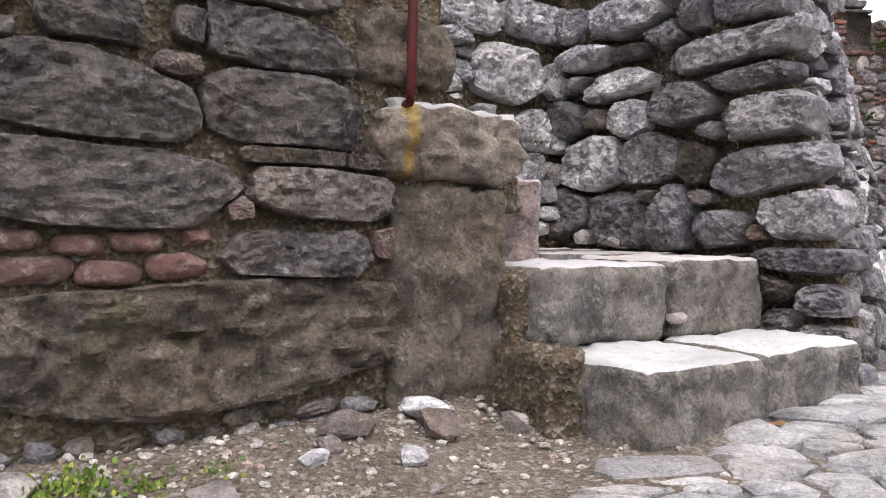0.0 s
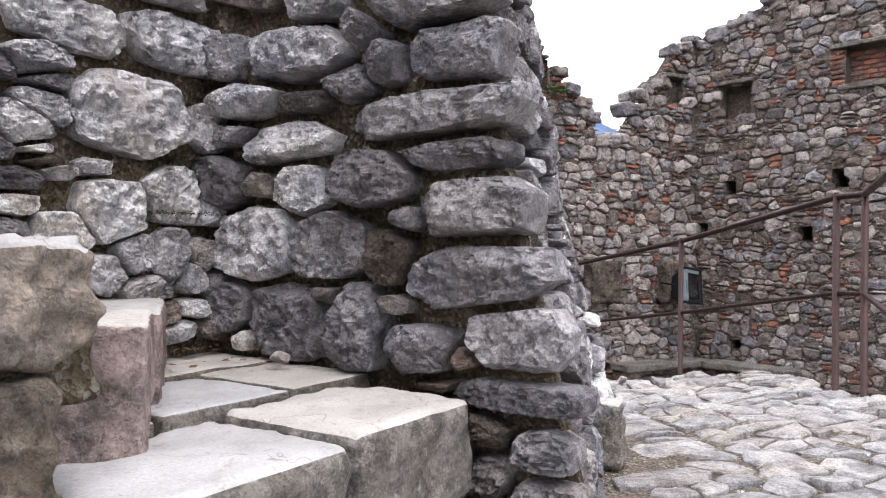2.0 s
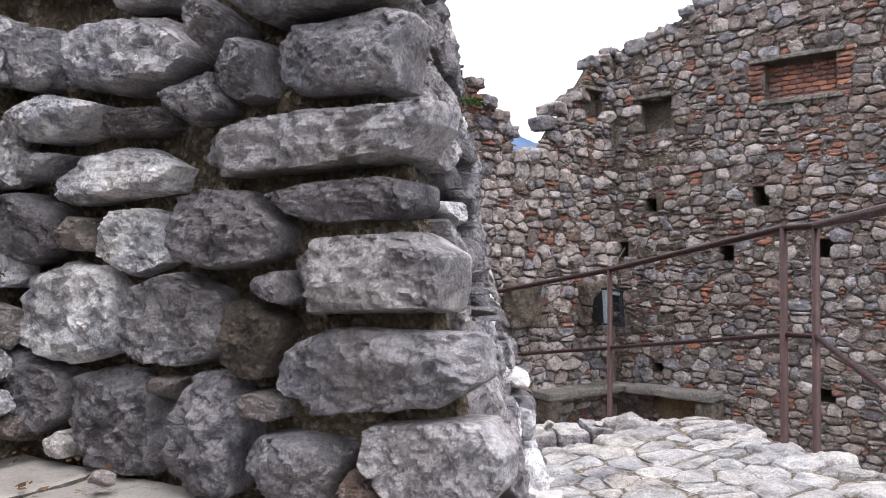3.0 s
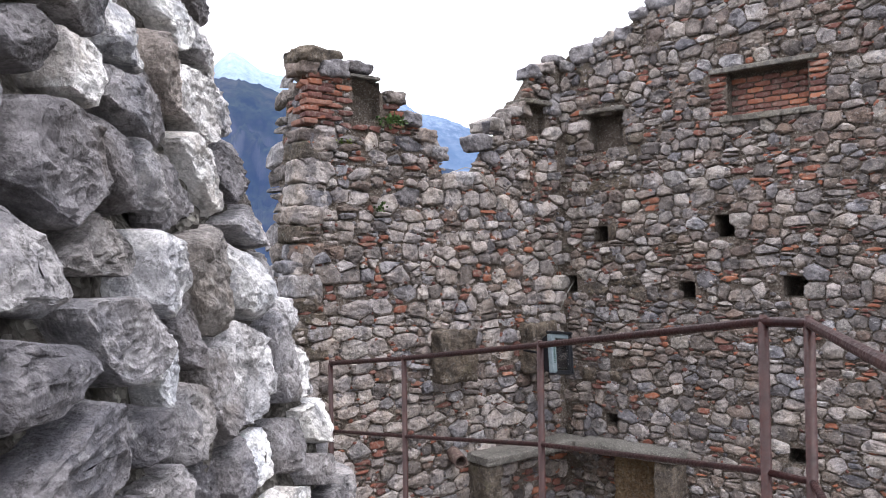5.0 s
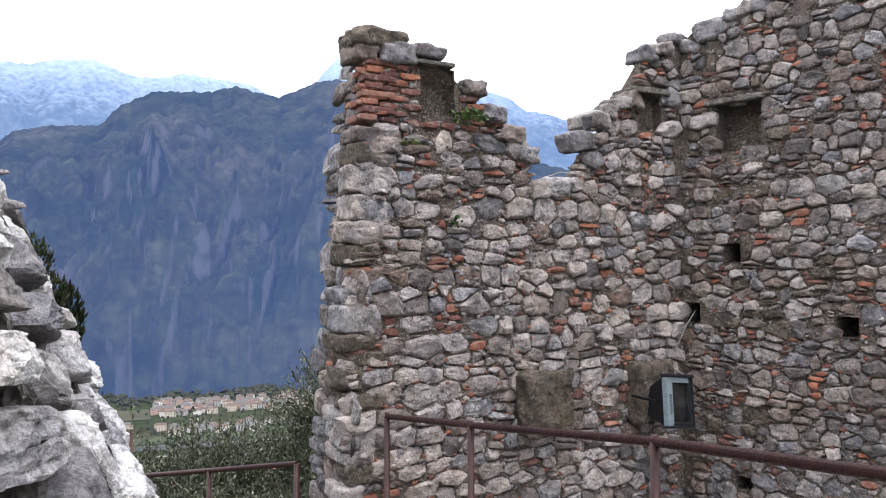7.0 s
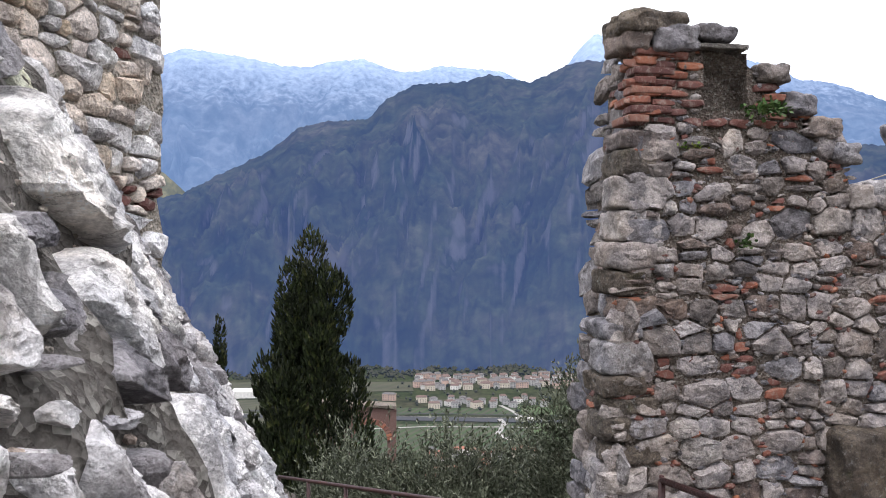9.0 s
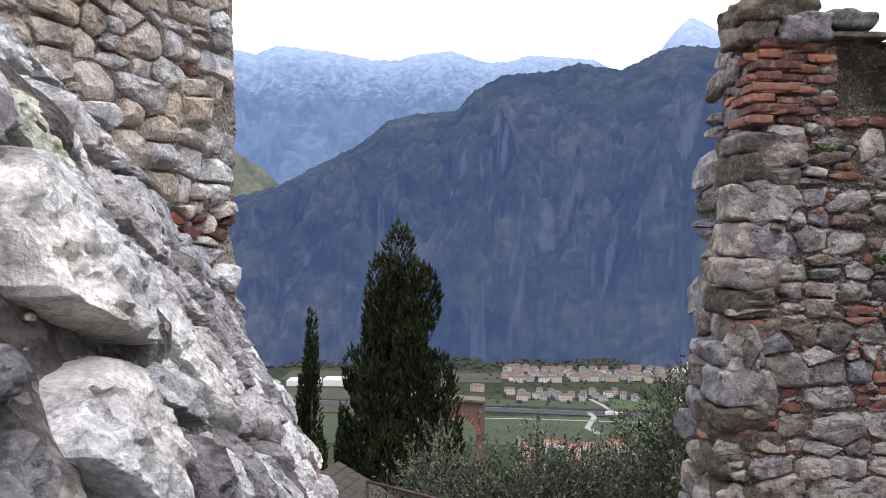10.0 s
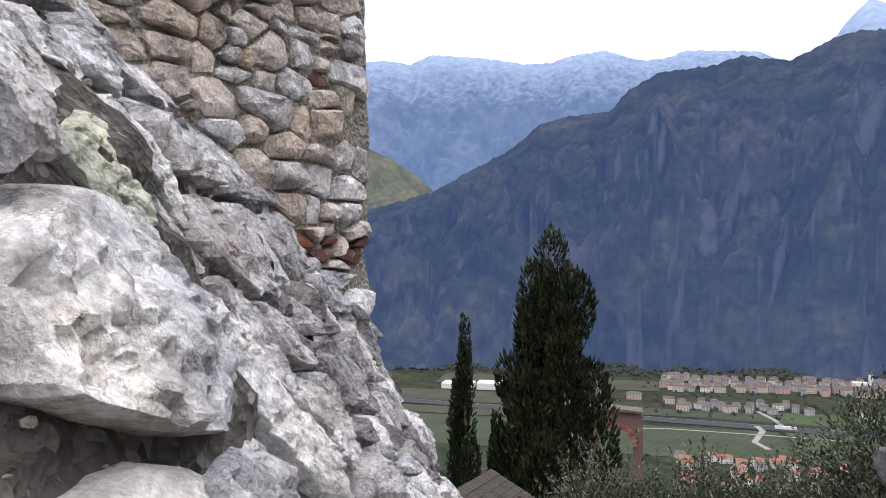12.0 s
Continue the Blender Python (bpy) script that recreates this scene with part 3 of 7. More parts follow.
def entrance_wall():
    rng = random.Random(4)
    wall = face_sheet("wall_entrance", lambda u, v, h: entrance(min(u, -0.24) if v > 0.40 else u, v, h), -4.0, -0.12, 0.06, -0.75, lambda u: 1.5, 0.9, M["mortar_dark"], label="old wall of coursed limestone blocks, bricks and earthy mortar beside the steps")
    near = dict(count=44, rings=CRAG)
    rows = [
        stone(-1.16, 0.49, 0.2, 0.11, "old"), stone(-0.79, 0.50, 0.49, 0.12, "old", -0.12), stone(-1.18, 0.32, 0.44, 0.17, "old", -0.06),
        stone(-0.72, 0.33, 0.38, 0.16, "old"), stone(-1.14, 0.12, 0.58, 0.17, "old", -0.08), stone(-0.69, 0.215, 0.27, 0.04, "dusty"),
        stone(-0.61, 0.125, 0.36, 0.11, "warm", -0.04), stone(-0.83, 0.09, 0.06, 0.07, "brick", skin="brick_dull"), stone(-0.67, -0.03, 0.36, 0.11, "warm"),
        stone(-0.44, -0.01, 0.06, 0.12, "brick", skin="brick_dull"), stone(-0.48, 0.215, 0.13, 0.04, "dusty"),
        stone(-1.55, 0.35, 0.3, 0.18, "old"), stone(-1.62, 0.12, 0.34, 0.18, "old"), stone(-1.5, 0.52, 0.36, 0.12, "warm"), stone(-1.95, 0.3, 0.36, 0.2, "old"),
        stone(-0.82, 0.66, 0.42, 0.15, "old"), stone(-1.3, 0.68, 0.44, 0.16, "warm"), stone(-0.98, 0.4, 0.1, 0.06, "warm"), stone(-0.94, 0.5, 0.09, 0.07, "old"),
    ]
    for s in rows:
        s.update(near, count=72, grow=1.12, square=8, corners=14, depth=0.06, rough=0.05, keep=0.78, cut=0.03)
    for u, v, w, h in ((-1.31, 0.0, 0.11, 0.045), (-1.18, -0.01, 0.1, 0.045), (-1.06, 0.0, 0.11, 0.045), (-0.93, 0.01, 0.07, 0.045),
                       (-1.27, -0.065, 0.15, 0.06), (-1.12, -0.075, 0.13, 0.055), (-0.97, -0.06, 0.13, 0.06), (-1.45, -0.02, 0.13, 0.05)):
        rows.append(stone(u, v, w, h, "brick", rng.uniform(-0.05, 0.05), square=7, corners=16, grow=1.1, count=22, rings=FINE, depth=0.03, rough=0.06, keep=0.85, skin="brick_dull"))
    rows.append(stone(-0.88, -0.25, 0.95, 0.31, "dusty", 0.02, count=120, rings=CRAG, grow=1.03, square=12, corners=28, depth=0.06, rough=0.05, keep=0.9))
    rows.append(stone(-1.75, -0.24, 0.7, 0.3, "dusty", 0.0, count=52, rings=CRAG, grow=1.03, square=12, corners=28, depth=0.06, rough=0.05, keep=0.9))
    taken = [(s["u"], s["v"], s["w"] / 2 + 0.012, s["h"] / 2 + 0.012) for s in rows]
    free = lambda u, v: not any(abs(u - a) < c and abs(v - b) < d for a, b, c, d in taken) and u < -0.45
    rows += [dict(s, grow=0.85, count=10) for s in courses(-3.9, -0.5, -0.55, 1.4, rng, (0.05, 0.12), (0.03, 0.06), lambda u, v: free(u, v) and (u < -2.1 or v > 0.72 or v < -0.38 or rng.random() < 0.25), ["grey", "warm", "dusty"])]
    build_stones(wall, rows, entrance, rng, 0.008, (0.02, 0.035))
    # the wall's end: upright block, slab and the block above
    for name, u, v, w, h, n0, deep, kind, label in (
        ("jamb_block", -0.20, -0.165, 0.40, 0.65, -0.25, 0.56, "dusty", "tall upright dressed stone block with mossy patches"),
        ("jamb_slab", -0.21, 0.285, 0.53, 0.21, -0.22, 0.56, "dusty", "thick rounded stone slab with a rust streak"),
        ("jamb_top_block", -0.36, 0.54, 0.31, 0.20, -0.2, 0.46, "dusty", "squared stone block beside the iron rod"),
    ):
        block(name, local(u, n0, v), (w, deep, h), math.atan2(D[1], D[0]), M["stained" if name == "jamb_slab" else kind], rng.randint(0, 999), 0.04 if name == "jamb_slab" else 0.03, wall, label, 35, worn=M["step"] if name == "jamb_slab" else None, soft=0.09 if name == "jamb_slab" else 0.0)
    return wall


def block(name, at, size, turn, material, seed, wear, parent=None, label="", cuts=13, tilt=0.0, worn=None, soft=0.0):
    """A dressed block: a box with worn, rounded edges and an uneven face. size: along, deep, high."""
    bm = bmesh.new()
    bmesh.ops.create_cube(bm, size=1)
    bmesh.ops.subdivide_edges(bm, edges=bm.edges[:], cuts=cuts, use_grid_fill=True)
    half = Vector(size) / 2
    r = min(min(half) * 0.5, soft or wear * 1.1)
    shift = Vector((seed * 1.37 % 50, seed * 2.11 % 50, seed * 0.73 % 50))
    m = Matrix.Translation(at) @ Matrix.Rotation(turn, 4, "Z") @ Matrix.Rotation(tilt, 4, "Y")
    bm.faces.index_update()
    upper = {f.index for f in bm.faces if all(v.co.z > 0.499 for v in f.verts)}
    for v in bm.verts:
        q = Vector([2 * c for c in v.co])
        q = Vector([math.copysign(abs(c) ** 0.8, c) for c in q])
        p = Vector([a * b for a, b in zip(q, half)])
        core = Vector([max(-h + r, min(h - r, c)) for c, h in zip(p, half)])
        off = p - core
        if off.length > 1e-6:
            p = core + off.normalized() * r if min(abs(abs(c) - 1) for c in q) < 1e-4 else p
        k = p + shift
        p += p.normalized() * wear * (0.9 * noise.noise(k * 5) + 0.8 * noise.noise(k * 13) + 0.45 * noise.noise(k * 30) - 0.8 * abs(noise.noise(k * 9)) + 0.3)
        v.co = m @ p
    bm.normal_update()
    for f in bm.faces:
        f.smooth = True
        # Top faces take a paler skin: wear, plus light from above put into colour.
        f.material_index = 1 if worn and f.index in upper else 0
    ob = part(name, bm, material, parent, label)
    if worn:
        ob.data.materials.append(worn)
    return ob


def recess_walls():
    rng = random.Random(7)
    back = face_sheet("wall_recess", recess, -0.25, 1.36, 0.06, -0.2, lambda u: 2.4, 0.5, M["mortar_dark"], label="recess wall of large pale rounded boulders")
    near = dict(count=56, rings=CRAG, depth=0.09, rough=0.075, corners=9, grow=1.1, square=7, keep=0.68, cut=0.06)
    rows = [stone(u, v, w, h, k) for u, v, w, h, k in (
        (0.65, 1.08, 0.36, 0.14, "pale"), (0.86, 0.83, 0.44, 0.25, "pale"), (1.05, 1.12, 0.4, 0.18, "warm"), (0.54, 0.93, 0.2, 0.14, "pale"),
        (0.49, 0.75, 0.24, 0.2, "warm"), (0.80, 0.50, 0.25, 0.2, "grey"), (1.06, 0.57, 0.24, 0.2, "grey"), (1.2, 0.83, 0.14, 0.17, "warm"))]
    rows += [stone(u, v, w, h, k) for u, v, w, h, k in (
        (0.31, 0.97, 0.22, 0.13, "pale"), (0.53, 1.24, 0.28, 0.11, "grey"), (0.94, 1.32, 0.4, 0.15, "grey"), (0.60, 0.62, 0.13, 0.06, "pale"),
        (0.74, 0.64, 0.12, 0.06, "pale"), (0.89, 0.36, 0.14, 0.13, "grey"), (1.04, 0.34, 0.15, 0.22, "grey"), (1.17, 0.35, 0.1, 0.14, "warm"), (1.2, 0.56, 0.12, 0.18, "grey"))]
    for s in rows:
        s.update(near)
    rows += [dict(s, **near) for s in courses(-0.2, 1.3, 0.0, 0.26, rng, (0.1, 0.2), (0.08, 0.13), lambda u, v: True, ["grey", "warm"])]
    rows += [dict(s, **near) for s in courses(-0.2, 0.36, 0.3, 0.86, rng, (0.1, 0.2), (0.08, 0.15), lambda u, v: True, ["grey", "warm", "pale"])]
    rows += [dict(s, **near) for s in courses(-0.2, 1.3, 1.42, 2.3, rng, (0.15, 0.34), (0.12, 0.2), lambda u, v: True, ["grey", "pale", "warm"])]
    for s in rows:
        if s["kind"] in ("grey", "warm") and rng.random() < 0.45:
            s["kind"] = "pale"
    build_stones(back, rows, recess, rng, 0.014)

    side = face_sheet("wall_flank", lambda u, v, h: flank(-1.14 + u * (1.34 - 0.228 * (v - 0.47)), v, h + 0.005), 0.0, 1.0, 0.05, -0.6, lambda u: 2.6, 0.06, M["mortar_dark"], rough=0.03, label="tower foot side of large dark weathered boulders")
    cols = [
        (-0.62, 1.04, 0.48, 0.20, "pale"), (-0.54, 1.22, 0.26, 0.14, "pale"), (-0.06, 1.15, 0.43, 0.16, "grey"), (-0.32, 1.09, 0.16, 0.14, "grey"),
        (-0.96, 1.08, 0.2, 0.16, "grey"), (-0.86, 0.92, 0.33, 0.14, "pale"), (-0.59, 0.89, 0.24, 0.10, "warm"), (-0.38, 0.92, 0.19, 0.14, "grey"),
        (-0.22, 0.97, 0.15, 0.15, "grey"), (0.03, 0.98, 0.32, 0.19, "grey"), (-1.05, 0.80, 0.18, 0.12, "grey"), (-0.89, 0.79, 0.13, 0.09, "grey")]
    cols2 = [
        (-0.66, 0.76, 0.44, 0.16, "pale"), (-0.07, 0.805, 0.68, 0.15, "grey"), (0.03, 0.67, 0.36, 0.11, "grey"), (-1.02, 0.63, 0.3, 0.2, "grey"),
        (-0.79, 0.61, 0.15, 0.10, "warm"), (-0.60, 0.59, 0.21, 0.19, "pale"), (-0.31, 0.62, 0.35, 0.2, "grey"), (0.09, 0.50, 0.38, 0.2, "grey"),
        (-0.85, 0.40, 0.38, 0.26, "pale"), (-0.50, 0.39, 0.32, 0.24, "grey"), (-0.23, 0.36, 0.17, 0.18, "brick"), (-0.16, 0.48, 0.12, 0.08, "grey")]
    cols3 = [
        (0.09, 0.31, 0.48, 0.22, "grey"), (-1.03, 0.16, 0.28, 0.22, "grey"), (-0.90, 0.05, 0.08, 0.08, "pale"), (-0.68, 0.13, 0.38, 0.27, "grey"),
        (-0.38, 0.12, 0.24, 0.29, "grey"), (-0.50, 0.23, 0.09, 0.08, "warm"), (-0.20, 0.21, 0.12, 0.08, "warm"), (-0.11, 0.07, 0.26, 0.16, "grey"),
        (0.05, 0.05, 0.08, 0.09, "warm"), (0.23, 0.12, 0.3, 0.2, "grey"), (0.22, -0.05, 0.38, 0.13, "grey"), (-0.06, -0.04, 0.12, 0.06, "warm")]
    rows = []
    for u, v, w, h, k in cols + cols2 + cols3:
        rows.append(stone(u, v, w, h, "dusty" if k == "brick" else k, rng.uniform(-0.08, 0.08) + (0.1 if w > 0.4 and u > -0.2 else 0), count=92, rings=CRAG, grow=1.04, square=9, corners=9, depth=rng.uniform(0.1, 0.15), rough=0.065, keep=0.66, cut=0.05))
    rows += [dict(s, count=40, rings=CRAG, depth=0.09, grow=1.2, keep=0.7, rough=0.05) for s in courses(-1.1, 0.1, 1.3, 2.5, rng, (0.16, 0.4), (0.12, 0.22), lambda u, v: u < 0.24 - 0.228 * (v - 0.47), ["grey", "grey", "pale", "warm"])]
    rows += [stone(u, v, w, h, k, r, count=30, rings=CRAG, grow=1.15, depth=0.1, keep=0.7) for u, v, w, h, k, r in ((0.10, -0.16, 0.2, 0.1, "dusty", 0.1), (0.29, -0.19, 0.18, 0.12, "grey", -0.1), (0.11, -0.29, 0.17, 0.12, "warm", 0.2), (0.30, -0.34, 0.2, 0.12, "grey", 0.0), (0.18, -0.44, 0.22, 0.11, "warm", -0.1), (0.0, -0.22, 0.12, 0.1, "warm", 0.0), (0.36, -0.47, 0.18, 0.11, "grey", 0.1))]
    rows += [dict(s, count=14, rings=FINE, depth=0.07) for s in courses(-0.1, 0.0, -0.55, -0.1, rng, (0.07, 0.15), (0.06, 0.11), lambda u, v: u < -0.02, ["warm", "grey", "dusty"])]
    build_stones(side, rows, flank, rng, 0.032)


def tower():
    rng = random.Random(11)
    base = face_sheet("tower_foot", lambda u, v, h: foot(u, v, h + 0.022 * float(np.interp(u, (1.7, 2.1, 2.8, 3.1), (0, 1, 1, 0)))), 0.07, RUN[-1], 0.03, -0.8, lambda u: 3.2, 0.08, M["mortar_foot"], rough=0.03, label="battered tower foot of rounded white and grey boulders in mortar", smooth=True)
    near = dict(count=34, rings=CRAG, rough=0.055, corners=9, keep=0.68, cut=0.08)
    big = [stone(u, v, w, h, k, r, **dict(near, count=72, keep=0.74), depth=d, grow=1.2) for u, v, w, h, k, r, d in (
        (2.55, 1.535, 0.36, 0.20, "white", -0.3, 0.10), (2.715, 1.665, 0.13, 0.22, "algae_stone", 0.44, 0.05), (2.765, 1.79, 0.08, 0.04, "brick", -0.2, 0.04),
        (2.53, 1.775, 0.12, 0.17, "white", 0.3, 0.06), (2.79, 1.435, 0.13, 0.24, "white", 0.35, 0.07), (2.40, 1.32, 0.22, 0.15, "white", 0.1, 0.08),
        (2.655, 1.32, 0.16, 0.1, "white", 0.0, 0.07), (2.67, 1.84, 0.1, 0.16, "white", 0.4, 0.06), (2.80, 1.62, 0.06, 0.15, "pale", 0.1, 0.05),
        (2.95, 1.46, 0.12, 0.17, "pale", 0.3, 0.06), (3.06, 1.32, 0.15, 0.17, "pale", 0.3, 0.07), (2.87, 1.72, 0.12, 0.17, "white", 0.3, 0.05), (2.93, 1.28, 0.12, 0.15, "white", 0.2, 0.06))]
    big += [stone(u, v, w, h, k, r, **dict(near, count=52, keep=0.7), depth=0.09, grow=1.15) for u, v, w, h, k, r in (
        (1.19, 1.30, 0.27, 0.16, "pale", -0.1), (0.99, 1.32, 0.11, 0.15, "rose", 0.0), (1.33, 1.45, 0.22, 0.11, "pale", -0.3), (1.09, 1.46, 0.2, 0.11, "pale", -0.3),
        (1.12, 1.14, 0.2, 0.16, "pale", -0.1), (1.34, 1.16, 0.2, 0.13, "grey", -0.2), (1.43, 1.045, 0.26, 0.1, "grey", -0.1), (1.29, 0.90, 0.24, 0.15, "white", -0.1),
        (1.05, 0.93, 0.2, 0.24, "grey", 0.1), (1.2, 0.71, 0.26, 0.2, "pale", -0.1), (1.44, 0.72, 0.18, 0.22, "grey", 0.3), (1.02, 0.68, 0.15, 0.2, "grey", 0.0))]
    taken = [(s["u"], s["v"], max(s["w"], s["h"]) * 0.6) for s in big]
    free = lambda u, v: all(math.hypot(u - a, v - b) > c for a, b, c in taken) and u > 0.11
    rows = big + [dict(s, **near, depth=rng.uniform(0.05, 0.1), grow=1.2) for s in courses(0.03, 1.9, -0.55, 3.1, rng, (0.11, 0.24), (0.1, 0.2), free, ["grey", "pale", "white", "grey", "pale", "grey"])]
    for s in rows:
        if s["u"] < 0.7:
            s["kind"] = "pale" if s["kind"] == "white" and rng.random() < 0.4 else "grey"
    rows += [dict(s, count=22, rings=CRAG, depth=rng.uniform(0.05, 0.085), rough=0.08, grow=1.3, keep=0.7) for s in courses(1.9, RUN[-1] - 0.05, -0.4, 2.5, rng, (0.07, 0.16), (0.1, 0.2), free, ["white", "pale", "pale", "grey"], 0.02)]
    rows = [s for s in rows if not 1.9 < s["u"] < 2.7 or s in big or rng.random() < 0.75]
    for s in rows:
        if 1.9 < s["u"] < 2.7 and s not in big:
            s["grow"] = 1.02
    build_stones(base, rows, foot, rng, 0.03, nearest=lambda u, v: 0.6 * abs(u - 2.2) + abs(v - 1.4))

    bits = bmesh.new()
    for _ in range(1100):
        u, v = rng.uniform(1.9, 3.3), rng.uniform(1.05, 2.15)
        pebble(bits, foot(u, v, 0.018 + rng.uniform(-0.006, 0.012)), rng.choice((0.003, 0.004, 0.005, 0.007, 0.011)), rng, 1)
    tagged(part("mortar_pebbles", bits, M["gravel"], base), kind="stuff")

    shaft = plane(0.92, 4.2, 1.68, 6.75)
    wall = face_sheet("tower_wall", shaft, 0.0, 2.66, 0.08, 0.3, lambda u: 4.6, 2.2, M["mortar_cream"], label="upright tower wall of pale rubble with some bricks")
    rows = courses(0.9, 2.66, 1.1, 3.2, rng, (0.06, 0.16), (0.05, 0.12), lambda u, v: u < 2.62, ["cream", "cream", "white", "cream"], 0.02)
    rows += [stone(2.32 + 0.11 * k + 0.05 * j, 1.56 + 0.045 * j, 0.11, 0.04, "brick", 0, square=9, grow=1.1) for k in range(3) for j in range(2)]
    build_stones(wall, [dict(s, corners=7, grow=1.4) for s in rows], shaft, rng, 0.008, (0.015, 0.045), rough=0.08, count=12, bounds=(-1, 2.66), nearest=lambda u, v: abs(u - 2.3) + abs(v - 1.9))


# ---- ruined walls round the court ----
wall_a = plane(3.85, 8.25, 6.95, 8.55)
wall_b = plane(6.95, 8.55, 8.2, 5.01)
wall_end = plane(3.83, 8.85, 3.88, 8.23)
TOP_A = profile([(0.0, 2.58), (0.28, 2.66), (0.45, 2.62), (0.66, 2.62), (0.96, 2.44), (1.09, 2.28), (1.45, 2.0), (1.56, 1.78), (1.9, 1.8), (1.95, 2.15), (2.24, 2.42), (2.6, 2.6), (2.64, 2.95), (3.12, 3.15), (3.3, 2.9)])
TOP_B = profile([(-0.2, 2.4), (0, 3.0), (0.3, 3.2), (0.75, 3.32), (0.95, 3.46), (2.5, 4.0), (6, 4.4)])


lean_of = profile([(-1.9, 0.03), (0.6, 0.03), (1.2, 0.07), (1.9, 0.12), (2.6, 0.17)])


def wall_chips(parent, place, rng, count, span, low, top, clear):
    """Splinters of stone and brick pressed into the joints, too small to count."""
    shape = bmesh.new()
    bmesh.ops.create_icosphere(shape, subdivisions=1, radius=1)
    ball, tris = [v.co.copy() for v in shape.verts], [tuple(v.index for v in f.verts) for f in shape.faces]
    shape.free()
    sets = {"rose_far": ([], []), "warm_far": ([], []), "brick_far": ([], []), "grey_far": ([], [])}
    for _ in range(count):
        u = rng.uniform(*span)
        v = rng.uniform(low, top(u) - 0.03)
        if not clear(u, v):
            continue
        vs, fs = sets[rng.choice(("rose_far", "warm_far", "warm_far", "brick_far", "grey_far"))]
        w, h, a = rng.uniform(0.012, 0.045), rng.uniform(0.007, 0.022), rng.uniform(-0.5, 0.5)
        fs += [tuple(k + len(vs) for k in t) for t in tris]
        for c in ball:
            k = rng.uniform(0.75, 1.2)
            x, y = c.x * w * k, c.y * h * k
            vs.append(place(u + x * math.cos(a) - y * math.sin(a), v + x * math.sin(a) + y * math.cos(a), 0.004 + c.z * h * 0.9 * k))
    for kind, (vs, fs) in sets.items():
        tagged(mesh_object("brick_chips" if kind == "brick_far" else "stone_chips", vs, fs, M[kind], parent, False), kind="stuff")


def cap_row(parent, place, rng, u0, u1, top, turn, kinds):
    """Loose-looking stones along a broken wall top."""
    u = u0
    while u < u1:
        w, d, h = rng.uniform(0.12, 0.26), rng.uniform(0.2, 0.34), rng.uniform(0.09, 0.16)
        block("capstone", place(u + w / 2, top(u + w / 2) - h * rng.uniform(0.2, 0.5), 0.05 - d / 2), (w * 1.05, d, h), turn + rng.uniform(-0.3, 0.3), M[rng.choice(kinds)], rng.randint(1, 900), 0.03, parent, cuts=6, tilt=rng.uniform(-0.25, 0.25))
        u += w * 0.92


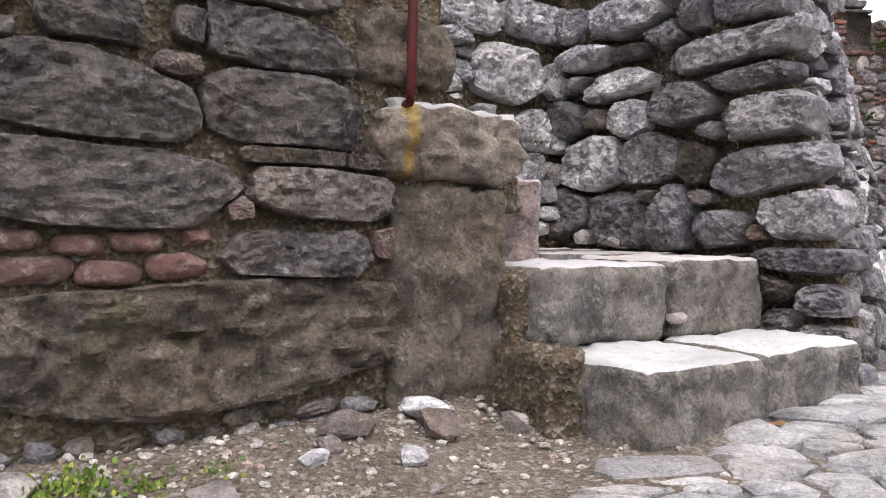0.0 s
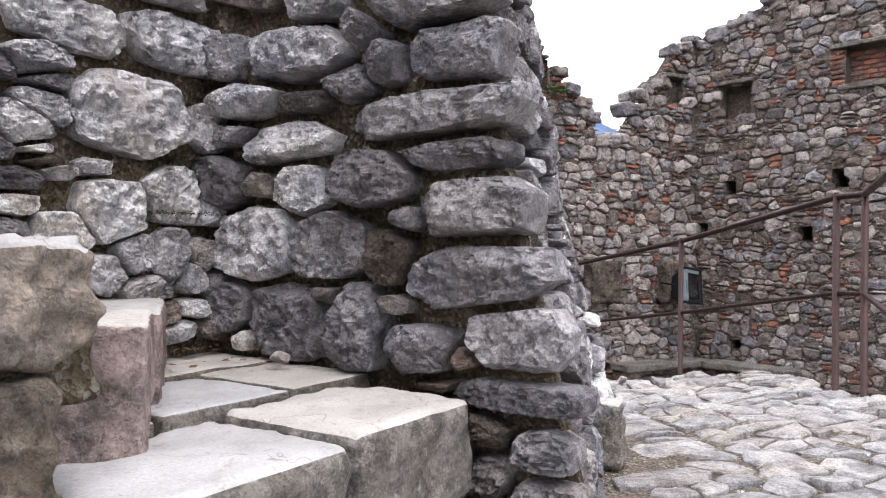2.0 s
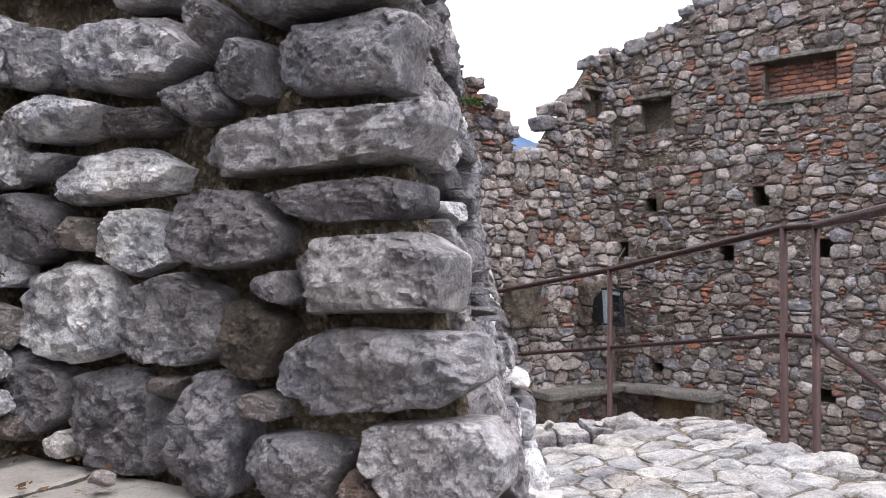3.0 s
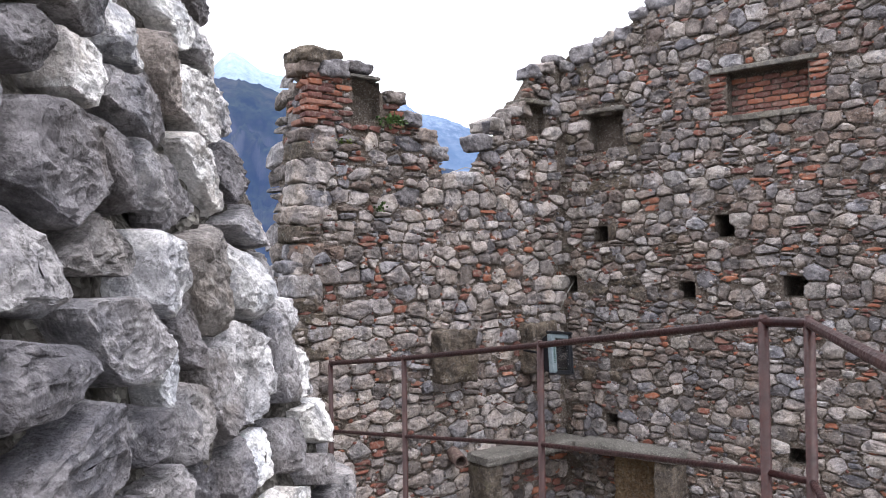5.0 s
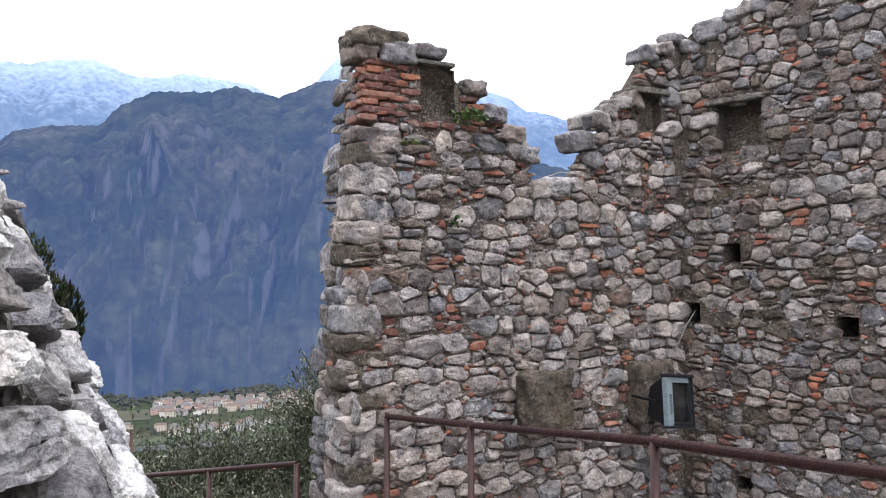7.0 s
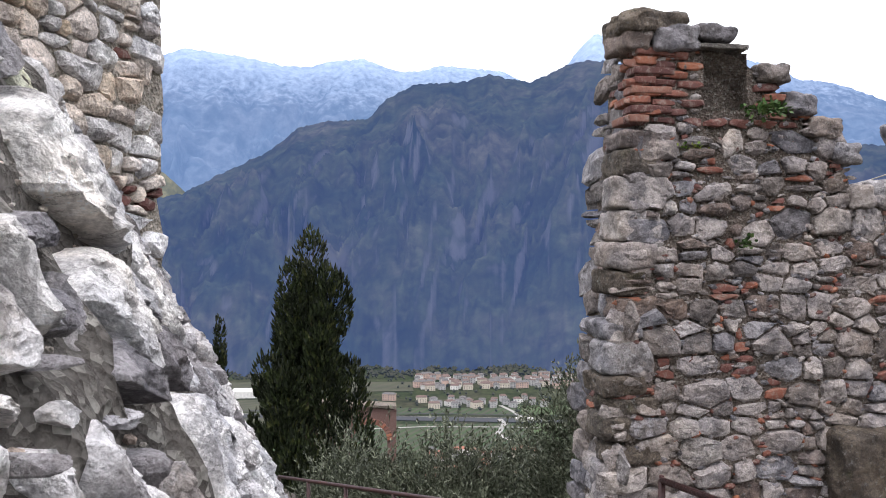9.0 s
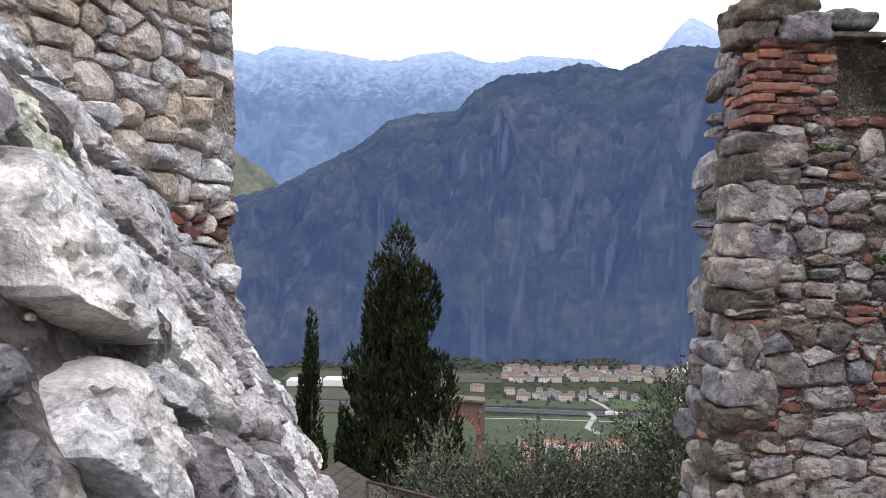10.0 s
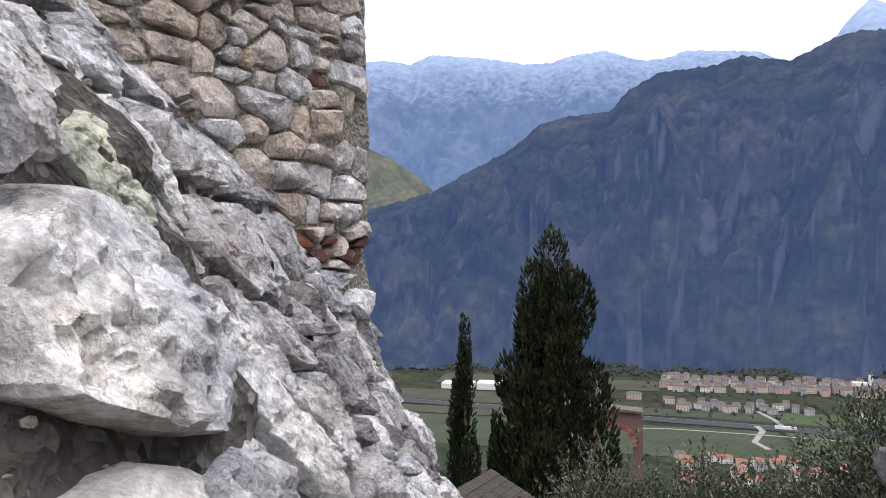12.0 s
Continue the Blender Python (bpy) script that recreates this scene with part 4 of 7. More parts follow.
def ruined_walls():
    rng = random.Random(21)
    turn_a = math.atan2(wall_a(1, 0, 0)[1] - wall_a(0, 0, 0)[1], wall_a(1, 0, 0)[0] - wall_a(0, 0, 0)[0])
    holes = [(0.52, 0.80, 2.22, 2.56, 0.12), (2.60, 2.88, 2.30, 2.58, 0.1)]
    a = face_sheet("wall_ruin_north", lambda u, v, h: wall_a(u + max(0.0, 0.4 - u) * 2.5 * lean_of(v), v, h - 0.006), 0.0, 3.3, 0.09, -1.9, lambda u: TOP_A(u) - (0.05 if u < 1.2 else 0.12 if u < 2.3 else 0.03), 0.5, M["mortar"], holes, label="broken rubble wall with bricks and a jagged top", cap=0.5)
    clear = lambda u, v, hs, m: not any(h[0] - m < u < h[1] + m and h[2] - m < v < h[3] + m for h in hs)
    left = profile([(-1.9, -0.05), (0.6, -0.05), (1.2, 0.0), (1.9, 0.05), (2.6, 0.09)])
    kinds = ["warm", "rose", "rose", "rose", "grey", "rose", "warm"]
    rows = courses(-0.4, 3.1, -1.7, 3.1, rng, (0.09, 0.25), (0.08, 0.17), lambda u, v: left(v) < u < 3.08 and v < TOP_A(u) - 0.04 and clear(u, v, holes, 0.04), kinds, 0.15)
    rows = [s for s in rows if not (0.0 < s["u"] < 1.05 and 2.12 < s["v"] < 2.56)]
    rows += [stone(0.10 + 0.165 * k + 0.07 * (j % 2), 2.14 + 0.055 * j, 0.16, 0.05, "brick", rng.uniform(-0.03, 0.03), square=9, grow=1.1)
             for j in range(8) for k in range(7) if clear(0.10 + 0.165 * k + 0.07 * (j % 2), 2.14 + 0.055 * j, holes, 0.05) and 2.14 + 0.055 * j < TOP_A(0.10 + 0.165 * k) - 0.08]
    build_stones(a, [dict(s, corners=rng.choice((6, 7, 9)), grow=min(s.get("grow", 1.25), rng.uniform(1.1, 1.35))) for s in rows], wall_a, rng, 0.014, (0.012, 0.05), rough=0.07, count=11, nearest=lambda u, v: u - 0.1 * v)
    cap_row(a, wall_a, rng, 1.5, 3.05, TOP_A, turn_a, ("grey", "warm", "rose"))
    wall_chips(a, wall_a, rng, 3000, (0.05, 3.05), -1.3, TOP_A, lambda u, v: clear(u, v, holes, 0.02))
    lean = lambda u, v, h: tuple(np.add(wall_end(u, v, h), (float(np.interp(v, (-1.9, 0.6, 1.2, 1.9, 2.6), (-0.06, -0.03, 0.03, 0.08, 0.16))), 0, 0)))
    e = face_sheet("wall_ruin_end", lean, 0.0, 0.53, 0.1, -1.9, lambda u: 2.62 - 0.15 * (u < 0.2), 0.1, M["mortar"], label="broken end of the rubble wall with large quoins")
    for u, v, w, d, h, kind in ((0.20, 2.705, 0.40, 0.34, 0.13, "dusty"), (0.33, 2.615, 0.30, 0.36, 0.14, "grey"), (0.56, 2.665, 0.24, 0.30, 0.10, "grey"), (0.08, 2.60, 0.16, 0.3, 0.12, "warm"), (0.98, 2.45, 0.2, 0.3, 0.12, "warm"), (1.14, 2.27, 0.22, 0.3, 0.13, "grey"), (1.30, 2.13, 0.2, 0.3, 0.12, "warm"), (1.44, 1.98, 0.18, 0.3, 0.13, "grey")):
        block("capstone", wall_a(u, v, -d / 2 + 0.06), (w, d, h), turn_a + rng.uniform(-0.2, 0.2), M[kind], rng.randint(1, 900), 0.03, a, cuts=11, tilt=rng.uniform(-0.1, 0.12))
    v = -1.75
    for k in range(40):
        high = rng.uniform(0.09, 0.2)
        if v + high > 2.12:
            break
        wide, deep = (rng.uniform(0.26, 0.4), rng.uniform(0.2, 0.28)) if k % 2 else (rng.uniform(0.16, 0.26), rng.uniform(0.3, 0.4))
        x0 = left(v + high / 2) - rng.uniform(0.0, 0.07)
        block("quoin", wall_a(x0 + wide / 2, v + high / 2, rng.uniform(0.01, 0.035) - deep / 2), (wide, deep, high - 0.012), turn_a + rng.uniform(-0.06, 0.06), M[rng.choice(("warm", "rose", "rose", "grey", "dusty"))], rng.randint(1, 900), 0.022, a, cuts=9)
        v += high
    for k in range(8):
        wide, deep = (0.25, 0.13) if k % 2 else (0.13, 0.25)
        z = 2.15 + 0.056 * k
        block("brick", wall_a(left(z) + wide / 2 - rng.uniform(0.0, 0.03), z, 0.03 - deep / 2), (wide, deep, 0.046), turn_a + rng.uniform(-0.04, 0.04), M["brick"], rng.randint(1, 900), 0.008, a, cuts=5)
    rows = courses(0.02, 0.62, -1.7, 2.6, rng, (0.14, 0.26), (0.1, 0.19), lambda u, v: u < 0.54, ["warm", "warm", "grey"], 0.08)
    build_stones(e, rows, lean, rng, 0.012, (0.02, 0.05), rough=0.07)

    holes = [(0.39, 0.53, 1.14, 1.30, 0.35), (1.64, 1.82, 1.15, 1.36, 0.4), (1.28, 1.44, 0.57, 0.73, 0.35), (0.02, 0.17, 0.61, 0.79, 0.3), (2.24, 2.44, 0.60, 0.78, 0.35),
             (0.48, 0.62, -0.75, -0.63, 0.3), (2.25, 2.45, -0.88, -0.74, 0.35), (0.33, 0.72, 2.08, 2.47, 0.18), (1.78, 2.48, 2.27, 2.67, 0.13)]
    b = face_sheet("wall_ruin_east", lambda u, v, h: wall_b(u, v, h - 0.006), -0.15, 6.6, 0.09, -1.9, lambda u: TOP_B(u) - 0.03, 0.45, M["mortar"], holes, label="tall rubble wall with putlog holes, a niche and a bricked-up window", cap=0.4)
    rows = courses(0.03, 6.5, -1.7, 4.3, rng, (0.07, 0.20), (0.065, 0.145), lambda u, v: 0.04 < u and v < TOP_B(u) - 0.03 and clear(u, v, holes, 0.045), ["warm", "warm", "grey", "warm", "warm", "rose", "dusty"], 0.15)
    rows = [s for s in rows if not (1.58 < s["u"] < 2.66 and 2.22 < s["v"] < 2.74)]
    rows += [stone(u, 2.25 + 0.055 * j, 0.15, 0.05, "brick", 0, square=9, grow=1.1) for j in range(9) for u in (1.69, 2.57)]
    build_stones(b, [dict(s, corners=rng.choice((6, 7, 9)), grow=min(s.get("grow", 1.25), rng.uniform(1.1, 1.35))) for s in rows], wall_b, rng, 0.013, (0.012, 0.045), rough=0.07, count=11, nearest=lambda u, v: u + 0.3 * abs(v - 1.2))
    turn_b = math.atan2(wall_b(1, 0, 0)[1] - wall_b(0, 0, 0)[1], wall_b(1, 0, 0)[0] - wall_b(0, 0, 0)[0])
    cap_row(b, wall_b, rng, 0.0, 4.6, TOP_B, turn_b, ("grey", "warm", "grey"))
    wall_chips(b, wall_b, rng, 4500, (0.05, 4.2), -1.3, TOP_B, lambda u, v: clear(u, v, holes, 0.02))
    inner = lambda u, v, h: wall_b(u, v, h - 0.128)
    bricks = [stone(1.84 + 0.15 * k + 0.07 * (j % 2), 2.30 + 0.052 * j, 0.145, 0.047, "brick", 0, square=9, grow=1.1) for j in range(7) for k in range(5) if 1.84 + 0.15 * k + 0.07 * (j % 2) < 2.45]
    build_stones(b, bricks, inner, rng, 0.008, (0.012, 0.02))
    for place, u, v, w, deep, high, parent in ((wall_b, 2.10, 2.70, 0.95, 0.24, 0.05, b), (wall_b, 0.50, 2.50, 0.5, 0.3, 0.05, b), (wall_a, 0.63, 2.585, 0.3, 0.1, 0.03, a), (wall_a, 2.74, 2.61, 0.4, 0.3, 0.05, a), (wall_b, 2.13, 2.24, 0.85, 0.2, 0.06, b)):
        p, q = Vector(place(u - 0.1, v, -deep / 2 + 0.05)), Vector(place(u + 0.1, v, -deep / 2 + 0.05))
        block("lintel", (p + q) / 2, (w, deep, high), math.atan2(q.y - p.y, q.x - p.x), M["riser"], int(u * 100), 0.012, parent)
    for u, v, w, h in ((1.53, 0.06, 0.42, 0.48), (2.62, 0.06, 0.34, 0.5)):
        p, q = Vector(wall_a(u - 0.1, v, 0.02)), Vector(wall_a(u + 0.1, v, 0.02))
        block("corbel_block", (p + q) / 2, (w, 0.36, h), math.atan2(q.y - p.y, q.x - p.x), M["dusty"], int(u * 100), 0.03, a)
    ledge = tagged(new("court_ledge"), "rough concrete ledge over a dark hollow in the court corner", "ledge", kind="structure")
    for place, u0, u1, name in ((wall_b, 0.28, 1.33, "slab"), (wall_a, 1.75, 3.08, "slab")):
        p, q = Vector(place(u0, -0.93, 0.16)), Vector(place(u1, -0.93, 0.16))
        block(name, (p + q) / 2, (u1 - u0, 0.34, 0.09), math.atan2(q.y - p.y, q.x - p.x), M["mortar_grey"], int(u1 * 90), 0.02, ledge, cuts=19)
    M["ochre"] = mortar_material("ochre_plaster", (0.13, 0.085, 0.05), (0.23, 0.16, 0.095), 0.7, 0.2)
    p, q = Vector(wall_b(0.62, -1.28, 0.05)), Vector(wall_b(1.2, -1.28, 0.05))
    block("plaster_patch", (p + q) / 2, (0.62, 0.07, 0.6), math.atan2(q.y - p.y, q.x - p.x), M["ochre"], 31, 0.02, ledge, "ochre stained rubble under the ledge")
    for place, u, w in ((wall_b, 1.22, 0.2), (wall_a, 1.85, 0.2)):
        p, q = Vector(place(u - 0.1, -1.3, 0.1)), Vector(place(u + 0.1, -1.3, 0.1))
        block("pier_block", (p + q) / 2, (w, 0.4, 0.66), math.atan2(q.y - p.y, q.x - p.x), M["dusty"], int(u * 70), 0.03, ledge)


# ---- steps ----
def steps():
    turn = math.atan2(D[1], D[0])
    flight = tagged(new("stone_steps"), "two worn pale stone steps into the recess", "steps")
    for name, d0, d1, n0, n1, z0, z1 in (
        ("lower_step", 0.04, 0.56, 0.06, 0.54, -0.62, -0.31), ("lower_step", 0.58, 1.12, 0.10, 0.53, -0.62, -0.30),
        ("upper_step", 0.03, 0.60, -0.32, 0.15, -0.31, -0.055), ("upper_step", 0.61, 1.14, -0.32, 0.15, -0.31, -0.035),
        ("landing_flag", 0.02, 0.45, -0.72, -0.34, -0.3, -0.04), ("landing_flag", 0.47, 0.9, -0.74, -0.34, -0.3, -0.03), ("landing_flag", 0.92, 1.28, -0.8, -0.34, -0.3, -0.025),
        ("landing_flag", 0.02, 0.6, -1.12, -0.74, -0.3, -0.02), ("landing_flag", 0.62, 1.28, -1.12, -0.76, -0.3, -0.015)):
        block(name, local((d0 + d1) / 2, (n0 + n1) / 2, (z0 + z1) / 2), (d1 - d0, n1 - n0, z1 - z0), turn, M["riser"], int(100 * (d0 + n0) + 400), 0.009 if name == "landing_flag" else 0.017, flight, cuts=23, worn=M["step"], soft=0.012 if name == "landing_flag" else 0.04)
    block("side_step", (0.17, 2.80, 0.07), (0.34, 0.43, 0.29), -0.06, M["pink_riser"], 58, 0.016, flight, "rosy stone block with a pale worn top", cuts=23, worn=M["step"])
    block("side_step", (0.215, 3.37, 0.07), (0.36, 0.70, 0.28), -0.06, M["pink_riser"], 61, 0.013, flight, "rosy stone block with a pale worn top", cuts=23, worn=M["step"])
    block("mortar_fill", local(-0.08, -0.2, 0.16), (0.36, 0.36, 0.12), turn, M["mortar_dark"], 33, 0.02, flight)
    block("mortar_fill", local(0.02, 0.12, -0.42), (0.16, 0.34, 0.26), turn, M["mortar_dark"], 31, 0.03, flight)
    block("mortar_fill", local(0.04, -0.02, -0.2), (0.12, 0.2, 0.24), turn, M["mortar_dark"], 32, 0.03, flight)
    end = tagged(new("kerb_stone"), "rough grey stone block at the foot of the tower", "stone")
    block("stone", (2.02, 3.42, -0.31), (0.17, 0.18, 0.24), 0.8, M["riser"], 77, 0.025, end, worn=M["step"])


# ---- floor ----
def path_height(x, y):
    d, n = (x - OX) * D[0] + (y - OY) * D[1], (x - OX) * N[0] + (y - OY) * N[1]
    z = -0.52 + 0.032 * max(-1.0, min(d, 4.4))
    z += 0.09 * max(0.0, 1 - abs(n) / 0.4) * (d < -0.1) - 0.5 * min(1.0, max(0.0, (y - 4.55 + 0.12 * math.sin(3 * x)) / 0.15)) * (x > 2.2)
    return z


def floors():
    rng = random.Random(31)
    verts, faces = [], []
    for j in range(95):
        for i in range(95):
            x, y = -4.5 + 0.1 * i, -3.2 + 0.1 * j
            verts.append((x, y, path_height(x, y) + 0.012 * noise.noise(Vector((x * 5, y * 5, 0)))))
    edge = lambda x, y: x < 3.92 + 0.25 * min(1.0, max(0.0, (y - 4.2) / 0.4)) + 0.05 * math.sin(5 * y) and y < 8.2 and ((x - OX) * N[0] + (y - OY) * N[1] < 1.6 or x < 2.5)
    for j in range(94):
        for i in range(94):
            k = j * 95 + i
            if edge(*verts[k][:2]):
                faces.append((k, k + 1, k + 96, k + 95))
    path = tagged(mesh_object("path", verts, faces, M["earth"], None), "gravelly earth path with pale cobbles", "path", kind="structure")
    rows = []
    top = lambda u, v, h: (u, v, path_height(u, v) + h)

    def keep(x, y):
        d, n = (x - OX) * D[0] + (y - OY) * D[1], (x - OX) * N[0] + (y - OY) * N[1]
        foot_x = float(np.interp(y, CURVE[:, 1], CURVE[:, 0])) + 0.55
        return edge(x + 0.03, y) and (n > (0.62 if d < 1.25 else 0.42) if y < 3.45 else x > foot_x) and d > -0.45 - 0.3 * (n - 1.2) and x > 0.2 and not (d < 0.15 and n > 1.7)
    rows = courses(0.2, 4.25, 0.6, 5.6, rng, (0.10, 0.32), (0.08, 0.18), keep, ["cobble"])
    build_stones(path, [dict(s, count=12, corners=8, grow=1.4, depth=rng.uniform(0.01, 0.03)) for s in rows], top, rng, 0.014, rings=((1.0, -0.5), (1.0, 0.55), (0.93, 0.95), (0.7, 1.0), (0.35, 1.0)), rough=0.022, nearest=lambda u, v: math.hypot(u - 1.2, v - 1.6), name="cobble")
    court = mesh_object("court_floor", [(2.0, 4, -1.62), (10, 4, -1.62), (10, 12, -1.62), (2.0, 9.3, -1.62)], [(0, 1, 2, 3)], M["earth"])
    tagged(court, "lower court floor of earth", "floor", kind="structure")


# ---- railing ----
def rod(name, points, r, material, parent, sides=10, label=""):
    """A bar along a line of points."""
    bm = bmesh.new()
    rings = []
    for k, p in enumerate(points):
        p = Vector(p)
        way = (Vector(points[min(k + 1, len(points) - 1)]) - Vector(points[max(k - 1, 0)])).normalized()
        side = way.cross(Vector((0, 0, 1)) if abs(way.z) < 0.9 else Vector((1, 0, 0))).normalized()
        up = side.cross(way)
        rings.append([bm.verts.new(p + r * (math.cos(a) * side + math.sin(a) * up)) for a in (2 * math.pi * j / sides for j in range(sides))])
    for a, b in zip(rings, rings[1:]):
        for j in range(sides):
            bm.faces.new((a[j], a[(j + 1) % sides], b[(j + 1) % sides], b[j])).smooth = True
    bm.faces.new(rings[0])
    bm.faces.new(rings[-1])
    return part(name, bm, material, parent, label)


def paint_material(name="rusty_brown_paint", red=1.0):
    m, nt, b = shader(name, 0.45)
    co = nt.nodes.new("ShaderNodeTexCoord").outputs["Object"]
    n1 = tex(nt, "ShaderNodeTexNoise", co, Scale=14, Detail=6, Roughness=0.7)
    n2 = tex(nt, "ShaderNodeTexNoise", co, Scale=90, Detail=4)
    col = ramp_of(nt, n1.outputs["Fac"], [(0.3, (0.016 * red, 0.006, 0.006)), (0.55, (0.032 * red, 0.010, 0.009)), (0.75, (0.055 * red, 0.019, 0.013))])
    nt.links.new(col, b.inputs["Base Color"])
    nt.links.new(ramp_of(nt, n2.outputs["Fac"], [(0.3, (0.3, 0.3, 0.3)), (0.7, (0.65, 0.65, 0.65))]), b.inputs["Roughness"])
    bump(nt, b, [(n2.outputs["Fac"], 0.3)], 0.003)
    return m


M["paint"] = paint_material()
M["red_rust"] = paint_material("red_rust", 2.3)
POSTS = [(2.40, 2.40, 0.69, -0.46), (3.972, 3.81, 0.72, -1.0), (3.968, 3.985, 0.715, -1.0), (4.17, 5.512, 0.487, -0.62), (4.10, 6.93, 0.277, -0.95), (3.985, 7.95, 0.145, -1.1)]


def railing():
    rail = tagged(new("railing", None), "rusty brown painted iron railing with two bars along the path edge", "railing")
    for x, y, top, low in POSTS:
        post = rod("post", [(x, y, low - 0.1), (x, y, top)], 0.019, M["paint"], rail)
        rod("post_cap", [(x, y, top), (x, y, top + 0.025)], 0.014, M["paint"], post)
    for a, b in zip(POSTS, POSTS[1:]):
        for name, drop, r in (("handrail", 0.0, 0.018), ("mid_rail", 0.54, 0.013)):
            rod(name, [(a[0], a[1], a[2] - drop), (b[0], b[1], b[2] - drop)], r, M["paint"], rail)
    fence = tagged(new("stair_rail"), "thin rusty iron rail with posts going downhill", "railing")
    tops = [(3.54 - 0.47 * k, 8.6 + 1.05 * k, -0.27 - 0.257 * k) for k in range(6)]
    for x, y, z in tops:
        rod("post", [(x, y, z - 1.3), (x, y, z)], 0.022, M["paint"], fence)
    rod("handrail", tops, 0.02, M["paint"], fence)


# ---- distance ----
def far_material(name, tones, haze, glow, snow=None, scale=0.004, rock=None):
    """Wooded slopes far off, with the haze between painted on as an even bluish glow; rock shows where they are steep.
    """
    m, nt, b = shader(name, 1.0)
    co = nt.nodes.new("ShaderNodeTexCoord").outputs["Object"]
    n1 = tex(nt, "ShaderNodeTexNoise", co, Scale=scale, Detail=8, Roughness=0.62)
    n2 = tex(nt, "ShaderNodeTexNoise", co, Scale=scale * 9, Detail=8, Roughness=0.75)
    col = ramp_of(nt, n1.outputs["Fac"], tones)
    var = ramp_of(nt, n2.outputs["Fac"], [(0.35, (0.6, 0.6, 0.6)), (0.65, (1.4, 1.4, 1.4))])
    col = blend(nt, 1.0, col, var, "MULTIPLY")
    woods = tex(nt, "ShaderNodeTexNoise", co, Scale=scale * 2.6, Detail=9, Roughness=0.7)
    col = blend(nt, ramp_of(nt, woods.outputs["Fac"], [(0.46, (0, 0, 0)), (0.60, (0.55, 0.55, 0.55))]), col, tuple(0.45 * v for v in tones[0][1]))
    up = nt.nodes.new("ShaderNodeSeparateXYZ")
    nt.links.new(nt.nodes.new("ShaderNodeNewGeometry").outputs["Normal"], up.inputs[0])
    worn = nt.nodes.new("ShaderNodeMath")
    worn.operation = "MULTIPLY_ADD"
    nt.links.new(n2.outputs["Fac"], worn.inputs[0])
    worn.inputs[1].default_value = 0.55
    nt.links.new(up.outputs["Z"], worn.inputs[2])
    if rock:
        col = blend(nt, ramp_of(nt, worn.outputs[0], [(0.50, (0.7, 0.7, 0.7)), (0.78, (0, 0, 0))]), col, rock)
    if snow:
        z = nt.nodes.new("ShaderNodeSeparateXYZ")
        nt.links.new(co, z.inputs[0])
        h = nt.nodes.new("ShaderNodeMath")
        h.operation = "MULTIPLY_ADD"
        nt.links.new(n2.outputs["Fac"], h.inputs[0])
        h.inputs[1].default_value = 900
        nt.links.new(z.outputs["Z"], h.inputs[2])
        f = nt.nodes.new("ShaderNodeMapRange")
        f.inputs["From Min"].default_value, f.inputs["From Max"].default_value = snow
        nt.links.new(h.outputs[0], f.inputs["Value"])
        col = blend(nt, f.outputs[0], col, (0.23, 0.27, 0.33))
    nt.links.new(col, b.inputs["Base Color"])
    b.inputs["Specular IOR Level"].default_value = 0
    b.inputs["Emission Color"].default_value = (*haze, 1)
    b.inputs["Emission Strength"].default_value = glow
    return m


def mountain(name, crest, near_r, far_r, low, material, rough, seed, label, cliffs=()):
    """A range: from its foot at near_r up to a crest of bearings (clockwise from y, degrees) and heights (degrees) at far_r.
    cliffs: (share of the way up, height as a share, where along it is strongest, how wide)."""
    az, el = [c[0] for c in crest], [c[1] for c in crest]
    nu, nv = 560, 150
    verts, faces = [], []
    for j in range(nv + 1):
        f = j / nv
        for i in range(nu + 1):
            a = az[0] + (az[-1] - az[0]) * i / nu
            top = 1.6 + far_r * math.tan(radians(0.35 + float(np.interp(a, az, el))))
            q = Vector((a * 0.16, f * 2.2, seed))
            wave = noise.noise(q * 2.1)
            g = f ** 0.9
            for at, high, mid, wide in cliffs:
                k = high * math.exp(-((a - mid) / wide) ** 2) * max(0.0, 0.75 + noise.noise(Vector((a * 0.5, at * 9, seed))))
                step = (f - at - 0.05 * noise.noise(Vector((a * 0.22, at * 7, seed))) - 0.02 * noise.noise(Vector((a * 1.3, at * 7, seed)))) / 0.016
                g += k * (1 / (1 + math.exp(-max(-30.0, min(30.0, step)))) - f)
            spur = Vector((a * 0.30 - f * 5.0 + 1.0 * wave, f * 1.6 + a * 0.05, seed + 2))
            rib = 0.8 * noise.noise(q * 1.3) + 1.3 * (0.5 - abs(noise.noise(spur))) + 0.8 * (0.5 - abs(noise.noise(spur * 2.3))) + 0.35 * (0.5 - abs(noise.noise(spur * 5.1))) + 0.2 * noise.noise(q * 9)
            gully = Vector((a * 0.75 + 1.2 * wave, f * 3.2, seed + 4))
            rib += 0.32 * abs(noise.noise(gully)) + 0.16 * abs(noise.noise(gully * 2.3)) + 0.09 * noise.noise(gully * 6)
            z = low + (top - low) * g + rough * rib * math.sin(math.pi * f) * (1.25 - f)
            z += 0.05 * rough * noise.noise(Vector((a * 2.2, 0, seed))) + 0.05 * rough * noise.noise(Vector((a * 7, 1, seed)))
            r = near_r + (far_r - near_r) * f + rough * 0.8 * noise.noise(q * 1.9 + Vector((9, 3, 1))) * (1 - f)
            verts.append((r * math.sin(radians(a)), r * math.cos(radians(a)), z))
    for j in range(nv):
        for i in range(nu):
            k = j * (nu + 1) + i
            faces.append((k, k + 1, k + nu + 2, k + nu + 1))
    return tagged(mesh_object(name, verts, faces, material), label, "mountain", kind="structure")


